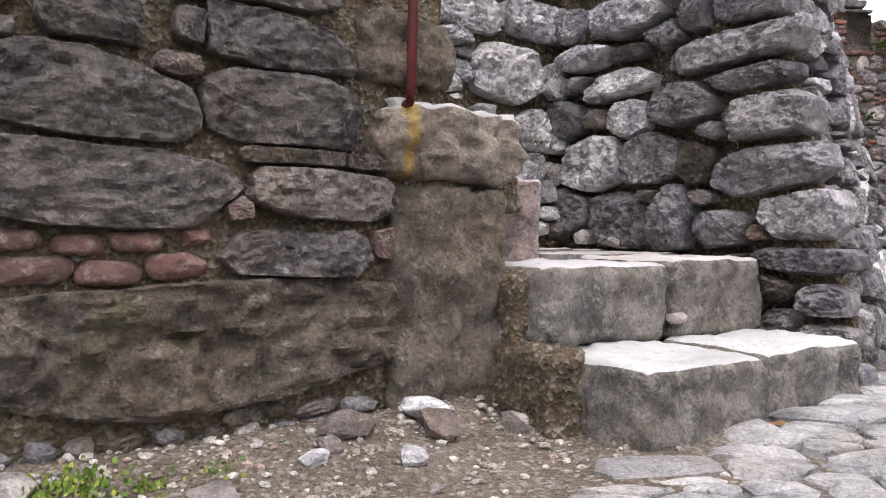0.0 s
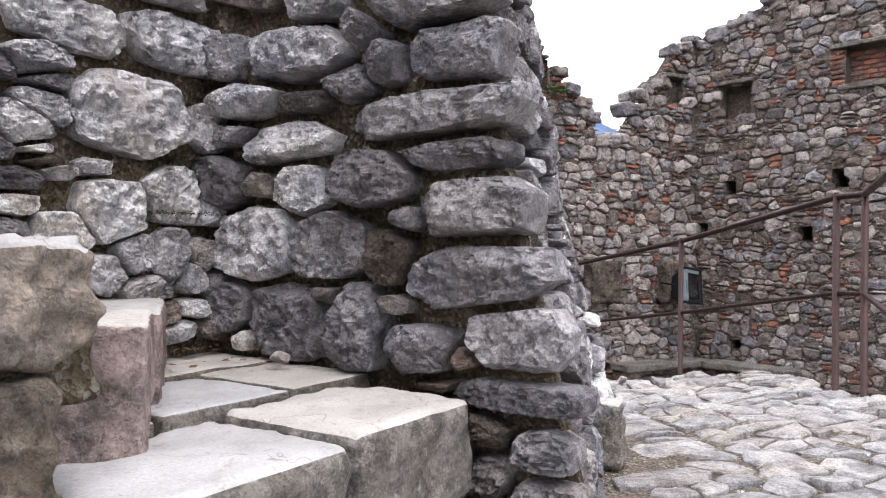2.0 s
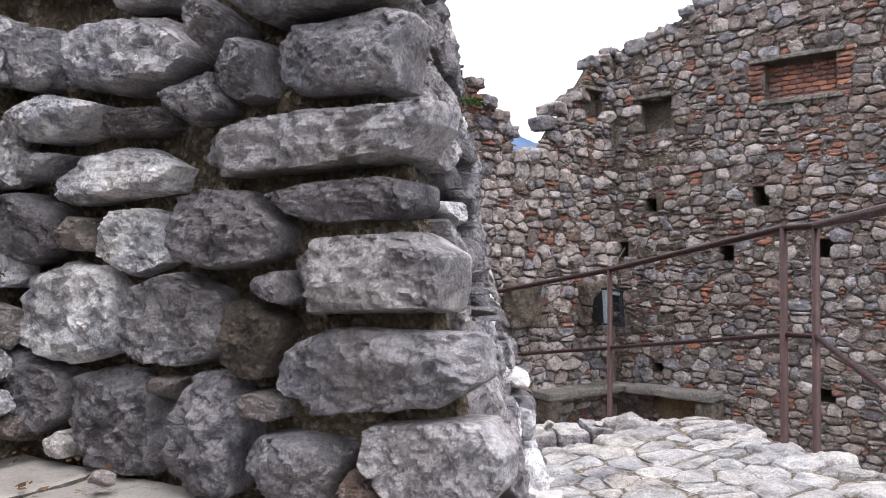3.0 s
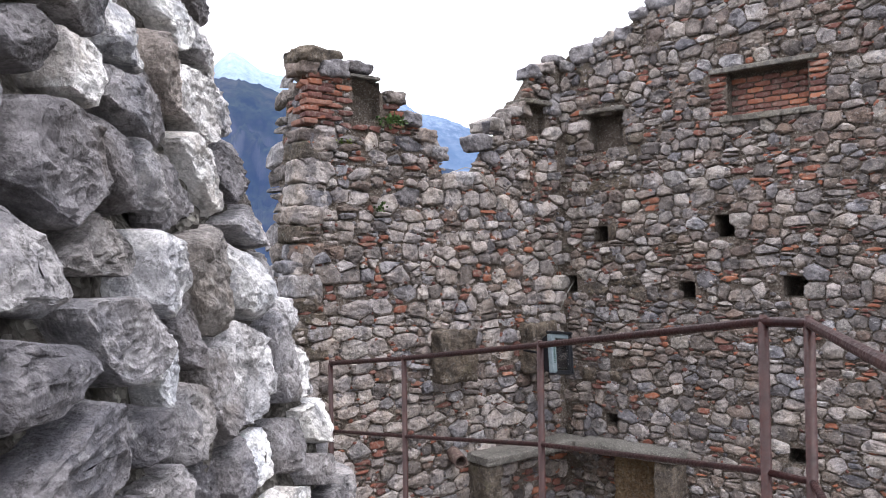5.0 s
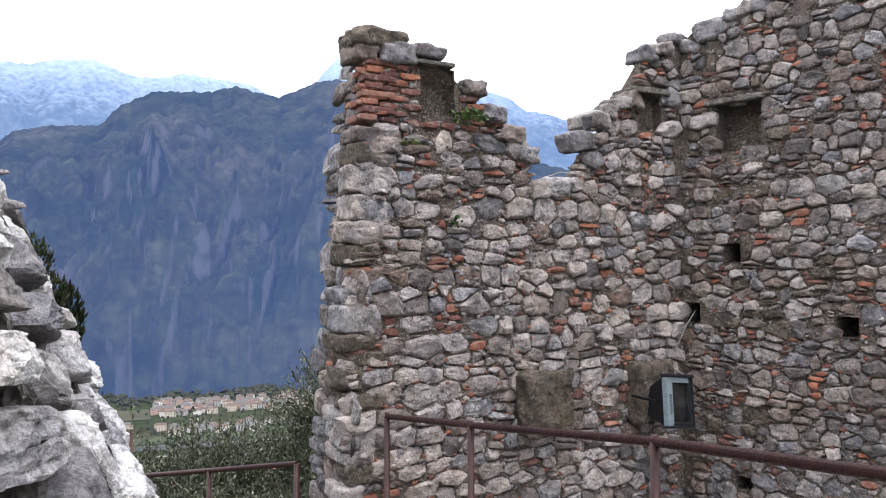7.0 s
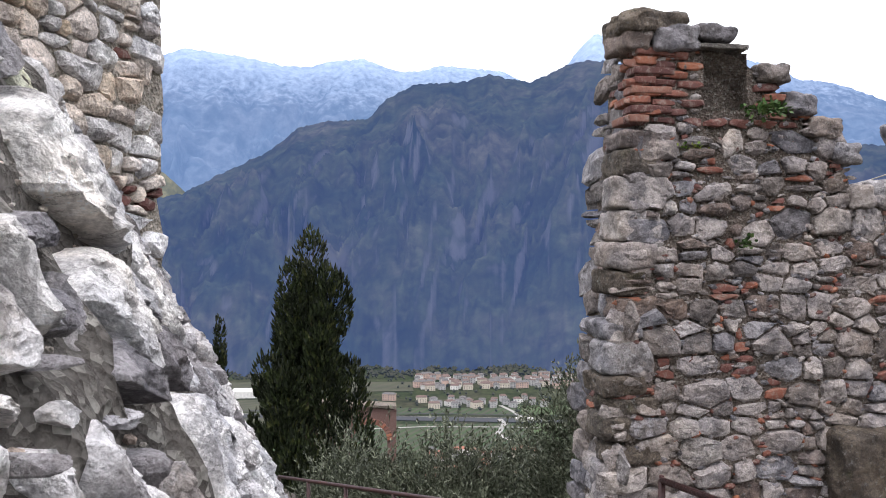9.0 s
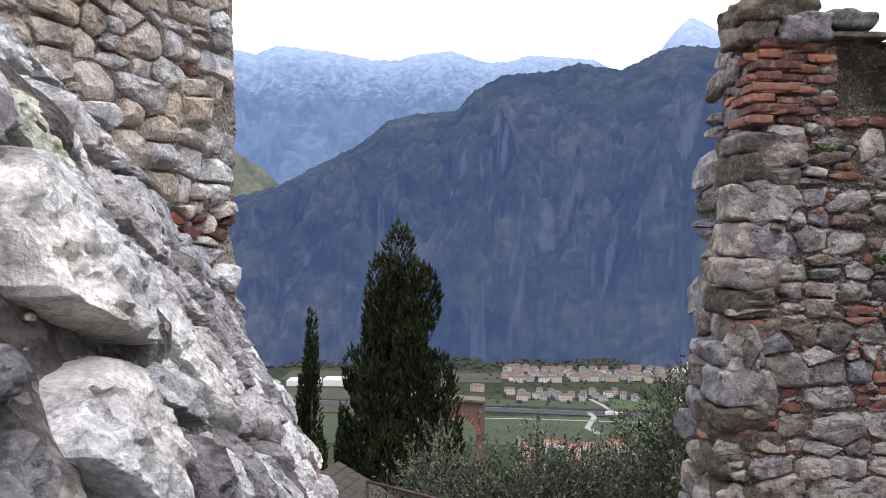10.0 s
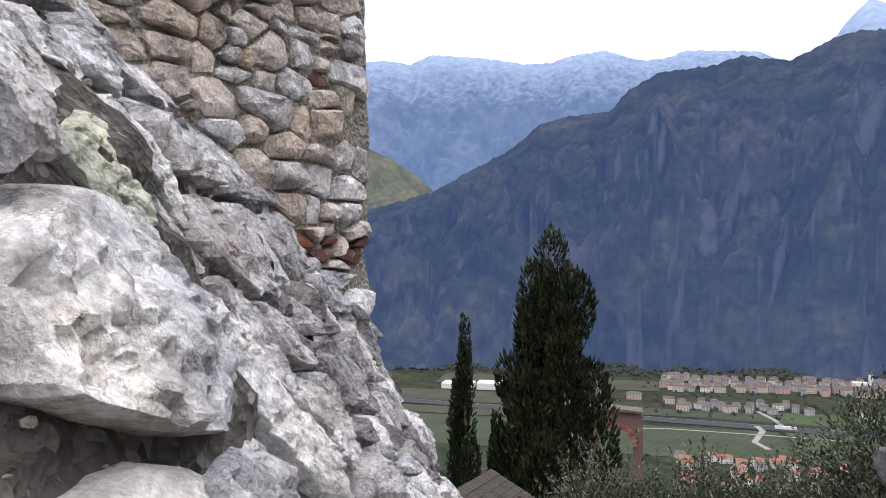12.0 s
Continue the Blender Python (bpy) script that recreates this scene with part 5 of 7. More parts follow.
def distance():
    # The blue of these slopes is mostly haze painted in as emission.
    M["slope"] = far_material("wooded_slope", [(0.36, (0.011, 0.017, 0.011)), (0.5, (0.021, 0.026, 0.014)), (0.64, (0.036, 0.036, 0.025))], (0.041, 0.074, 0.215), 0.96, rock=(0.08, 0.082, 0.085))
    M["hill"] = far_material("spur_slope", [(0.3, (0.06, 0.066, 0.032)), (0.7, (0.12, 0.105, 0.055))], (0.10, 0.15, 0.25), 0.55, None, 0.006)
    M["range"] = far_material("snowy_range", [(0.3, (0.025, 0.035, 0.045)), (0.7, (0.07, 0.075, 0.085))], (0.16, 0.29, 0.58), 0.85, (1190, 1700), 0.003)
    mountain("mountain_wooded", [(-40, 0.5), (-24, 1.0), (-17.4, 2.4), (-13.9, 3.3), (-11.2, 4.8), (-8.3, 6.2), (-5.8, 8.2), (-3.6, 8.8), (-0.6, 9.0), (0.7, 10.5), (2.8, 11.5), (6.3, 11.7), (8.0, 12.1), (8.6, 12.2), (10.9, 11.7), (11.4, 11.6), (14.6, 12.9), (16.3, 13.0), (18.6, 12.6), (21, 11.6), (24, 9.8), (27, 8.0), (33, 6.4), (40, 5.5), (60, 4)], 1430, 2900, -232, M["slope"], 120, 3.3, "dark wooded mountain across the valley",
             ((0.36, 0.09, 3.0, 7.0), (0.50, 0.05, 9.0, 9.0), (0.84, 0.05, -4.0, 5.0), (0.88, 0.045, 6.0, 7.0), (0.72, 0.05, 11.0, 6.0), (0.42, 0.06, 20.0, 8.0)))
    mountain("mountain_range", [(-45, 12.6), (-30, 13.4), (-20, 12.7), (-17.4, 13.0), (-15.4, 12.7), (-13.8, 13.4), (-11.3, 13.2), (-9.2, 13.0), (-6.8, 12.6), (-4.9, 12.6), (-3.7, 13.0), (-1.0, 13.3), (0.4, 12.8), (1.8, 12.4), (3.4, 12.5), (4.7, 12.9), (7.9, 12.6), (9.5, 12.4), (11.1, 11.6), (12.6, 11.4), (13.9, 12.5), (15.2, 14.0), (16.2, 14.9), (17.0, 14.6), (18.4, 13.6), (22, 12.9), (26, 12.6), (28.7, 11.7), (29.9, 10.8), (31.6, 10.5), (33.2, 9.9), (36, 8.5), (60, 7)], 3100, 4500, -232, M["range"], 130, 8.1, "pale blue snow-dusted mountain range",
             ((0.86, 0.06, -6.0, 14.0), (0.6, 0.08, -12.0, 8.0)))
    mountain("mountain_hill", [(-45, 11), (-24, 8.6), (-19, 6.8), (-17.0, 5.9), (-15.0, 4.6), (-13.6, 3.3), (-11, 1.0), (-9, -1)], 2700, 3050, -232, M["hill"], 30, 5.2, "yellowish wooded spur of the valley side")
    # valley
    # Haze over the valley floor is painted in as a weak glow.
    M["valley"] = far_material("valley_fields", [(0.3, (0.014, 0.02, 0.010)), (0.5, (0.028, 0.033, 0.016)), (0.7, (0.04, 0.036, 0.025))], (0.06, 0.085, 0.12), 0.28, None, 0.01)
    verts, faces = [(0, 0, -2.2)], []
    radii = [3, 6, 9, 12, 16, 22, 30, 45, 70, 110, 180, 280, 420, 600, 800, 1000, 1200, 1400, 1700, 2300, 3200, 4600]
    fall = profile([(0, -2.2), (6, -2.2), (9, -3.6), (12, -6.2), (16, -7.6), (30, -13.5), (70, -34), (180, -110), (420, -215), (600, -232), (5000, -232)])
    for r in radii:
        for k in range(72):
            a = 2 * math.pi * k / 72
            verts.append((3 + r * math.sin(a), 5 + r * math.cos(a), fall(r) + (0.4 * noise.noise(Vector((r * 0.3, k, 0))) if r > 12 else 0)))
    for i in range(len(radii)):
        for k in range(72):
            p, q = (1 + i * 72 + k), (1 + i * 72 + (k + 1) % 72)
            faces.append((0, p, q) if i == 0 else (p - 72, p, q, q - 72))
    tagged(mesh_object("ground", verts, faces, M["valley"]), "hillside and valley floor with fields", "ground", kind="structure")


# ---- trees ----
def leaf_material(name, tones, rough=0.6):
    m, nt, b = shader(name, rough)
    co = nt.nodes.new("ShaderNodeTexCoord").outputs["Object"]
    rnd = nt.nodes.new("ShaderNodeNewGeometry").outputs["Random Per Island"]
    col = ramp_of(nt, rnd, tones)
    n1 = tex(nt, "ShaderNodeTexNoise", co, Scale=1.3, Detail=4)
    var = ramp_of(nt, n1.outputs["Fac"], [(0.3, (0.55, 0.55, 0.55)), (0.7, (1.35, 1.35, 1.3))])
    nt.links.new(blend(nt, 1.0, col, var, "MULTIPLY"), b.inputs["Base Color"])
    return m


def bark_material():
    m, nt, b = shader("bark", 0.95)
    co = nt.nodes.new("ShaderNodeTexCoord").outputs["Object"]
    n1 = tex(nt, "ShaderNodeTexNoise", co, Scale=12, Detail=6, Roughness=0.7)
    nt.links.new(ramp_of(nt, n1.outputs["Fac"], [(0.3, (0.05, 0.04, 0.03)), (0.7, (0.16, 0.13, 0.10))]), b.inputs["Base Color"])
    bump(nt, b, [(n1.outputs["Fac"], 0.8)], 0.03)
    return m


M["bark"] = bark_material()
M["cypress"] = leaf_material("cypress_sprays", [(0, (0.004, 0.006, 0.002)), (0.5, (0.009, 0.014, 0.004)), (0.85, (0.019, 0.027, 0.007)), (1, (0.045, 0.048, 0.014))])
M["olive"] = leaf_material("olive_leaves", [(0, (0.024, 0.029, 0.018)), (0.5, (0.054, 0.062, 0.039)), (0.85, (0.10, 0.11, 0.076)), (1, (0.17, 0.182, 0.136))])
M["weed"] = leaf_material("weed_leaves", [(0, (0.06, 0.12, 0.015)), (0.6, (0.14, 0.22, 0.03)), (1, (0.30, 0.32, 0.06))])


def limb(bm, a, b, ra, rb, sides=7):
    """A tapered limb between two points."""
    a, b = Vector(a), Vector(b)
    way = (b - a).normalized()
    side = way.orthogonal().normalized()
    up = way.cross(side)
    rings = []
    for p, r in ((a, ra), (b, rb)):
        rings.append([bm.verts.new(p + r * (math.cos(t) * side + math.sin(t) * up)) for t in (2 * math.pi * k / sides for k in range(sides))])
    for k in range(sides):
        bm.faces.new((rings[0][k], rings[0][(k + 1) % sides], rings[1][(k + 1) % sides], rings[1][k])).smooth = True


def cypress(x, y, low, top, wide, seed, label):
    """A spindle of upright sprays in lobes round a trunk."""
    rng = np.random.default_rng(seed)
    tree = tagged(new("cypress_tree"), label, "tree")
    bm = bmesh.new()
    limb(bm, (x, y, low - 0.3), (x, y, low + (top - low) * 0.8), wide * 0.09, 0.04, 9)
    part("trunk", bm, M["bark"], tree)
    lobes = []
    for k in range(46):
        f = rng.uniform(0.02, 0.86)
        env = wide / 2 * min(1, (1 - f) ** 0.55 * 1.3) * min(1, 0.6 + f * 2.6)
        a = rng.uniform(0, 6.28)
        r = env * rng.uniform(0.45, 0.8)
        lobes.append((x + r * math.cos(a), y + r * math.sin(a), low + f * (top - low), env * rng.uniform(0.24, 0.42), (top - low) * rng.uniform(0.07, 0.14)))
    for f in np.linspace(0.1, 0.9, 10):
        lobes.append((x, y, low + f * (top - low), wide * 0.4 * (1 - f) ** 0.6 + 0.1, (top - low) * 0.1))
    n = int(60 * 480 * max(0.35, wide / 4.4))
    pick = rng.integers(0, len(lobes), n)
    L = np.array(lobes)[pick]
    d = rng.normal(size=(n, 3))
    d /= np.linalg.norm(d, axis=1)[:, None]
    d *= rng.uniform(0.72, 1.03, n)[:, None]
    p = L[:, :3] + d * np.stack([L[:, 3], L[:, 3], L[:, 4]], 1)
    p[:, 2] = np.minimum(p[:, 2], top - rng.uniform(0, 0.5, n))
    size = rng.uniform(0.08, 0.22, n) * min(1, wide / 3 + 0.35)
    out = d.copy()
    out[:, 2] = np.abs(out[:, 2]) + 1.3
    out /= np.linalg.norm(out, axis=1)[:, None]
    side = np.cross(out, rng.normal(size=(n, 3)))
    side /= np.linalg.norm(side, axis=1)[:, None]
    norm = np.cross(out, side)
    s = size[:, None]
    v = np.stack([p - 0.3 * s * side, p + 0.3 * s * side, p + 0.9 * s * out + 0.16 * s * side, p + 1.5 * s * out, p + 0.8 * s * out - 0.2 * s * side + 0.2 * s * norm], 1).reshape(-1, 3)
    faces = [(5 * k, 5 * k + 1, 5 * k + 2, 5 * k + 3, 5 * k + 4) for k in range(n)]
    crown = mesh_object("crown", v.tolist(), faces, M["cypress"], tree, False)
    return crown


def olive(x, y, low, top, wide, seed, leaves=42000):
    """Twisted trunk and limbs with twigs of narrow grey-green leaves."""
    rng = np.random.default_rng(seed)
    tree = tagged(new("olive_tree"), "olive tree with narrow grey-green leaves below the wall", "tree", "olive trees")
    bm = bmesh.new()
    fork = low + (top - low) * 0.35
    limb(bm, (x, y, low - 0.3), (x + 0.1, y, fork), 0.2, 0.14, 9)
    ends = []
    for k in range(9):
        a, r = 2 * math.pi * k / 9 + rng.uniform(-0.3, 0.3), wide * rng.uniform(0.2, 0.38)
        e = (x + r * math.cos(a), y + r * math.sin(a), fork + (top - fork) * rng.uniform(0.45, 0.85))
        limb(bm, (x + 0.1, y, fork), e, 0.09, 0.03)
        ends.append(e)
    part("trunk", bm, M["bark"], tree)
    n_tw = leaves // 18
    a, c = rng.uniform(0, 6.28, n_tw), rng.uniform(-0.35, 1, n_tw)
    r = rng.uniform(0.62, 1.0, n_tw)
    lump = 1 + 0.16 * np.sin(3 * a + seed) + 0.12 * np.sin(5 * a + 2 * c * 3 + seed * 2)
    ring = np.sqrt(np.clip(1 - c * c, 0, 1))
    mid = fork + (top - fork) * 0.35
    base = np.stack([x + r * lump * ring * np.cos(a) * wide / 2, y + r * lump * ring * np.sin(a) * wide / 2, mid + r * lump * c * (top - mid)], 1)
    way = base - np.array([x, y, mid - 0.6])
    way /= np.linalg.norm(way, axis=1)[:, None]
    way += rng.normal(scale=0.35, size=way.shape) + np.array([0, 0, 0.25])
    way /= np.linalg.norm(way, axis=1)[:, None]
    run = rng.uniform(0.0, 0.4, (n_tw, 18))
    p = (base[:, None] + run[..., None] * way[:, None]).reshape(-1, 3)
    n = len(p)
    d = np.repeat(way, 18, 0) + rng.normal(scale=0.55, size=(n, 3))
    d /= np.linalg.norm(d, axis=1)[:, None]
    side = np.cross(d, rng.normal(size=(n, 3)))
    side /= np.linalg.norm(side, axis=1)[:, None]
    ln = rng.uniform(0.045, 0.085, n)[:, None]
    v = np.stack([p, p + 0.5 * ln * d + 0.14 * ln * side, p + ln * d, p + 0.5 * ln * d - 0.14 * ln * side], 1).reshape(-1, 3)
    mesh_object("crown", v.tolist(), [(4 * k, 4 * k + 1, 4 * k + 2, 4 * k + 3) for k in range(n)], M["olive"], tree, False)


def trees():
    cypress(-0.15, 34.1, -14.5, 2.1, 5.7, 5, "tall dark green cypress on the slope below the wall")
    cypress(-5.6, 43.7, -18.0, -2.1, 2.0, 9, "slim dark green cypress farther down the slope")
    cypress(-2.3, 33.6, -14.5, -4.8, 1.1, 12, "small dark cypress beside the tall one")
    for k, (x, y, low, top, wide) in enumerate(((2.2, 14.6, -5.6, -1.55, 2.2), (3.4, 14.3, -5.2, -1.45, 2.2), (4.5, 14.5, -5.2, -1.4, 2.2), (5.35, 13.4, -4.6, -0.25, 1.8), (3.1, 12.9, -4.6, -1.95, 2.0), (4.4, 12.7, -4.4, -1.9, 2.0))):
        olive(x, y, low, top, wide, 40 + k)


# ---- buildings below ----
def lean_to_roof():
    house = tagged(new("hut"), "small brick hut with an old clay tile roof below the wall", "hut")
    a, b, c, d = (Vector(p) for p in ((-1.95, 23.9, -5.0), (-1.5, 27.6, -5.45), (0.6, 27.3, -6.6), (0.2, 23.6, -6.2)))
    bm = bmesh.new()
    lows = [bm.verts.new((p.x, p.y, -11.5)) for p in (a, b, c, d)]
    tops = [bm.verts.new((p.x, p.y, p.z - 0.12)) for p in (a, b, c, d)]
    for k in range(4):
        bm.faces.new((lows[k], lows[(k + 1) % 4], tops[(k + 1) % 4], tops[k]))
    bm.faces.new(tops)
    part("wall", bm, M["brick"], house)
    m, nt, bs = shader("clay_tiles", 0.9)
    co = nt.nodes.new("ShaderNodeTexCoord").outputs["Object"]
    rnd = nt.nodes.new("ShaderNodeObjectInfo").outputs["Random"]
    n1 = tex(nt, "ShaderNodeTexNoise", co, Scale=9, Detail=6, Roughness=0.7)
    col = blend(nt, n1.outputs["Fac"], ramp_of(nt, rnd, [(0, (0.03, 0.024, 0.02)), (0.5, (0.055, 0.041, 0.034)), (1, (0.045, 0.038, 0.033))]), (0.04, 0.037, 0.034))
    nt.links.new(col, bs.inputs["Base Color"])
    bump(nt, bs, [(n1.outputs["Fac"], 0.5)], 0.02)
    rng = random.Random(8)
    up = (b - a).cross(d - a).normalized()
    up = up if up.z > 0 else -up
    across, down = (b - a), (d - a)
    ca, cd = across.length / 15, down.length / 9
    for i in range(15):
        for j in range(9):
            p = a + across * ((i + 0.5) / 15) + down * ((j + 0.5) / 9) + up * rng.uniform(0, 0.015)
            x, y = across.normalized(), down.normalized()
            vs, fs = [], []
            for s in (-0.56, 0.56):
                for k in range(6):
                    t = math.pi * k / 5
                    vs.append(p + x * (math.cos(t) * ca * 0.5) + up * (math.sin(t) * ca * 0.32 + 0.02 * s) + y * (s * cd))
            fs = [(k, k + 1, k + 7, k + 6) for k in range(5)] + [(0, 1, 2, 3, 4, 5), (11, 10, 9, 8, 7, 6)]
            mesh_object("roof_tile", [tuple(v) for v in vs], fs, m, house, False)


def arch_ruin():
    ruin = tagged(new("ruined_arch"), "ruined stone and brick wall with an arched opening", "ruin")
    bm = bmesh.new()
    cx, spring, r = 2.05, -9.4, 0.95
    top = profile([(-2.0, -7.4), (1.9, -7.55), (3.5, -7.75)])
    xs = [-2.0, cx - r] + [cx - r * math.cos(math.pi * k / 12) for k in range(1, 12)] + [cx + r, 3.5]
    for x0, x1 in zip(xs, xs[1:]):
        under = lambda x: spring + math.sqrt(max(0.0, r * r - (x - cx) ** 2)) if cx - r - 1e-6 <= x0 and x1 <= cx + r + 1e-6 else -15.0
        v = [bm.verts.new(p) for y in (46.2, 47.1) for p in ((x0, y, under(x0)), (x1, y, under(x1)), (x1, y, top(x1)), (x0, y, top(x0)))]
        for f in ((0, 1, 2, 3), (7, 6, 5, 4), (0, 4, 5, 1), (3, 2, 6, 7), (0, 3, 7, 4), (1, 5, 6, 2)):
            bm.faces.new([v[k] for k in f])
    part("wall", bm, M["brick_dull"], ruin)
    rng = random.Random(5)
    for k in range(17):
        t = math.pi * (k + 0.5) / 17
        p = Vector((cx + (r + 0.13) * math.cos(t), 46.16, spring + (r + 0.13) * math.sin(t)))
        bm = bmesh.new()
        bmesh.ops.create_cube(bm, size=1, matrix=Matrix.Translation(p) @ Matrix.Rotation(-t, 4, "Y") @ Matrix.Diagonal((0.28, 0.16, 0.14, 1)))
        part("brick", bm, M["brick"], ruin)
    bm = bmesh.new()
    bmesh.ops.create_cube(bm, size=1, matrix=Matrix.Translation((0.7, 46.6, -7.38)) @ Matrix.Rotation(0.07, 4, "Y") @ Matrix.Diagonal((5.6, 1.1, 0.14, 1)))
    part("coping", bm, M["dusty"], ruin)


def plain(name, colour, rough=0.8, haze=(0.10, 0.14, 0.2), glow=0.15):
    """Paint or plaster of far-off things, with a little of the air's light painted over it as glow."""
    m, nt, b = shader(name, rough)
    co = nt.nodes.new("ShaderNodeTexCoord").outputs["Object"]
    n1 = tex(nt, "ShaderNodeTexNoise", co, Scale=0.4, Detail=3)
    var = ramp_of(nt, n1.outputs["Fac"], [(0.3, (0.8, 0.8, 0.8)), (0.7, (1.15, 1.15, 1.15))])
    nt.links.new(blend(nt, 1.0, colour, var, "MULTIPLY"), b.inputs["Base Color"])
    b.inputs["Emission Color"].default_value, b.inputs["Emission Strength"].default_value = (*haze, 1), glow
    return m


def house_meshes(w, d, h, wall, roof, name="house", label="small plastered house with a tiled roof in the valley town"):
    """A far house: walls, a hipped or gabled roof and windows in rows."""
    ob = tagged(new(name), label, "house", "valley houses")
    bm = bmesh.new()
    bmesh.ops.create_cube(bm, size=1, matrix=Matrix.Translation((0, 0, h / 2)) @ Matrix.Diagonal((w, d, h, 1)))
    part("wall", bm, wall, ob)
    bm = bmesh.new()
    o, rise = 0.5, d * 0.22
    e = [bm.verts.new(p) for p in ((-w / 2 - o, -d / 2 - o, h), (w / 2 + o, -d / 2 - o, h), (w / 2 + o, d / 2 + o, h), (-w / 2 - o, d / 2 + o, h), (-w / 3, 0, h + rise), (w / 3, 0, h + rise))]
    for f in ((0, 1, 5, 4), (1, 2, 5), (2, 3, 4, 5), (3, 0, 4), (3, 2, 1, 0)):
        bm.faces.new([e[k] for k in f])
    part("roof", bm, roof, ob)
    for floor in range(max(1, int(h // 3))):
        for k in range(max(2, int(w // 3.4))):
            bm = bmesh.new()
            x = -w / 2 + w * (k + 0.5) / max(2, int(w // 3.4))
            bmesh.ops.create_cube(bm, size=1, matrix=Matrix.Translation((x, -d / 2 - 0.02, 1.6 + 3 * floor)) @ Matrix.Diagonal((1.1, 0.12, 1.5, 1)))
            part("window", bm, M["far_window"], ob)
    return ob


def strip(name, line, wide, z, material, label, category):
    """A flat band along a line of plan points."""
    verts, faces = [], []
    for k, p in enumerate(line):
        a, b = Vector(line[max(k - 1, 0)]), Vector(line[min(k + 1, len(line) - 1)])
        w = (b - a).normalized()
        for s in (-0.5, 0.5):
            verts.append((p[0] - w.y * s * wide, p[1] + w.x * s * wide, z))
    for k in range(len(line) - 1):
        faces.append((2 * k, 2 * k + 1, 2 * k + 3, 2 * k + 2))
    return tagged(mesh_object(name, verts, faces, material), label, category, kind="structure")


def field_material(name, green, earth, turn):
    m, nt, b = shader(name, 1.0)
    co = nt.nodes.new("ShaderNodeTexCoord").outputs["Object"]
    mp = nt.nodes.new("ShaderNodeMapping")
    mp.inputs["Rotation"].default_value = (0, 0, turn)
    nt.links.new(co, mp.inputs["Vector"])
    wv = tex(nt, "ShaderNodeTexWave", mp.outputs[0], Scale=0.03, Distortion=0.3)
    n1 = tex(nt, "ShaderNodeTexNoise", co, Scale=0.03, Detail=6)
    col = blend(nt, ramp_of(nt, wv.outputs["Fac"], [(0.35, (0, 0, 0)), (0.65, (0.85, 0.85, 0.85))]), green, earth)
    var = ramp_of(nt, n1.outputs["Fac"], [(0.3, (0.75, 0.75, 0.75)), (0.7, (1.2, 1.2, 1.2))])
    nt.links.new(blend(nt, 1.0, col, var, "MULTIPLY"), b.inputs["Base Color"])
    # A faint bluish emission paints haze over the field.
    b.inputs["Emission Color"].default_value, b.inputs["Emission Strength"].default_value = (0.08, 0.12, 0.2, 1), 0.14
    return m


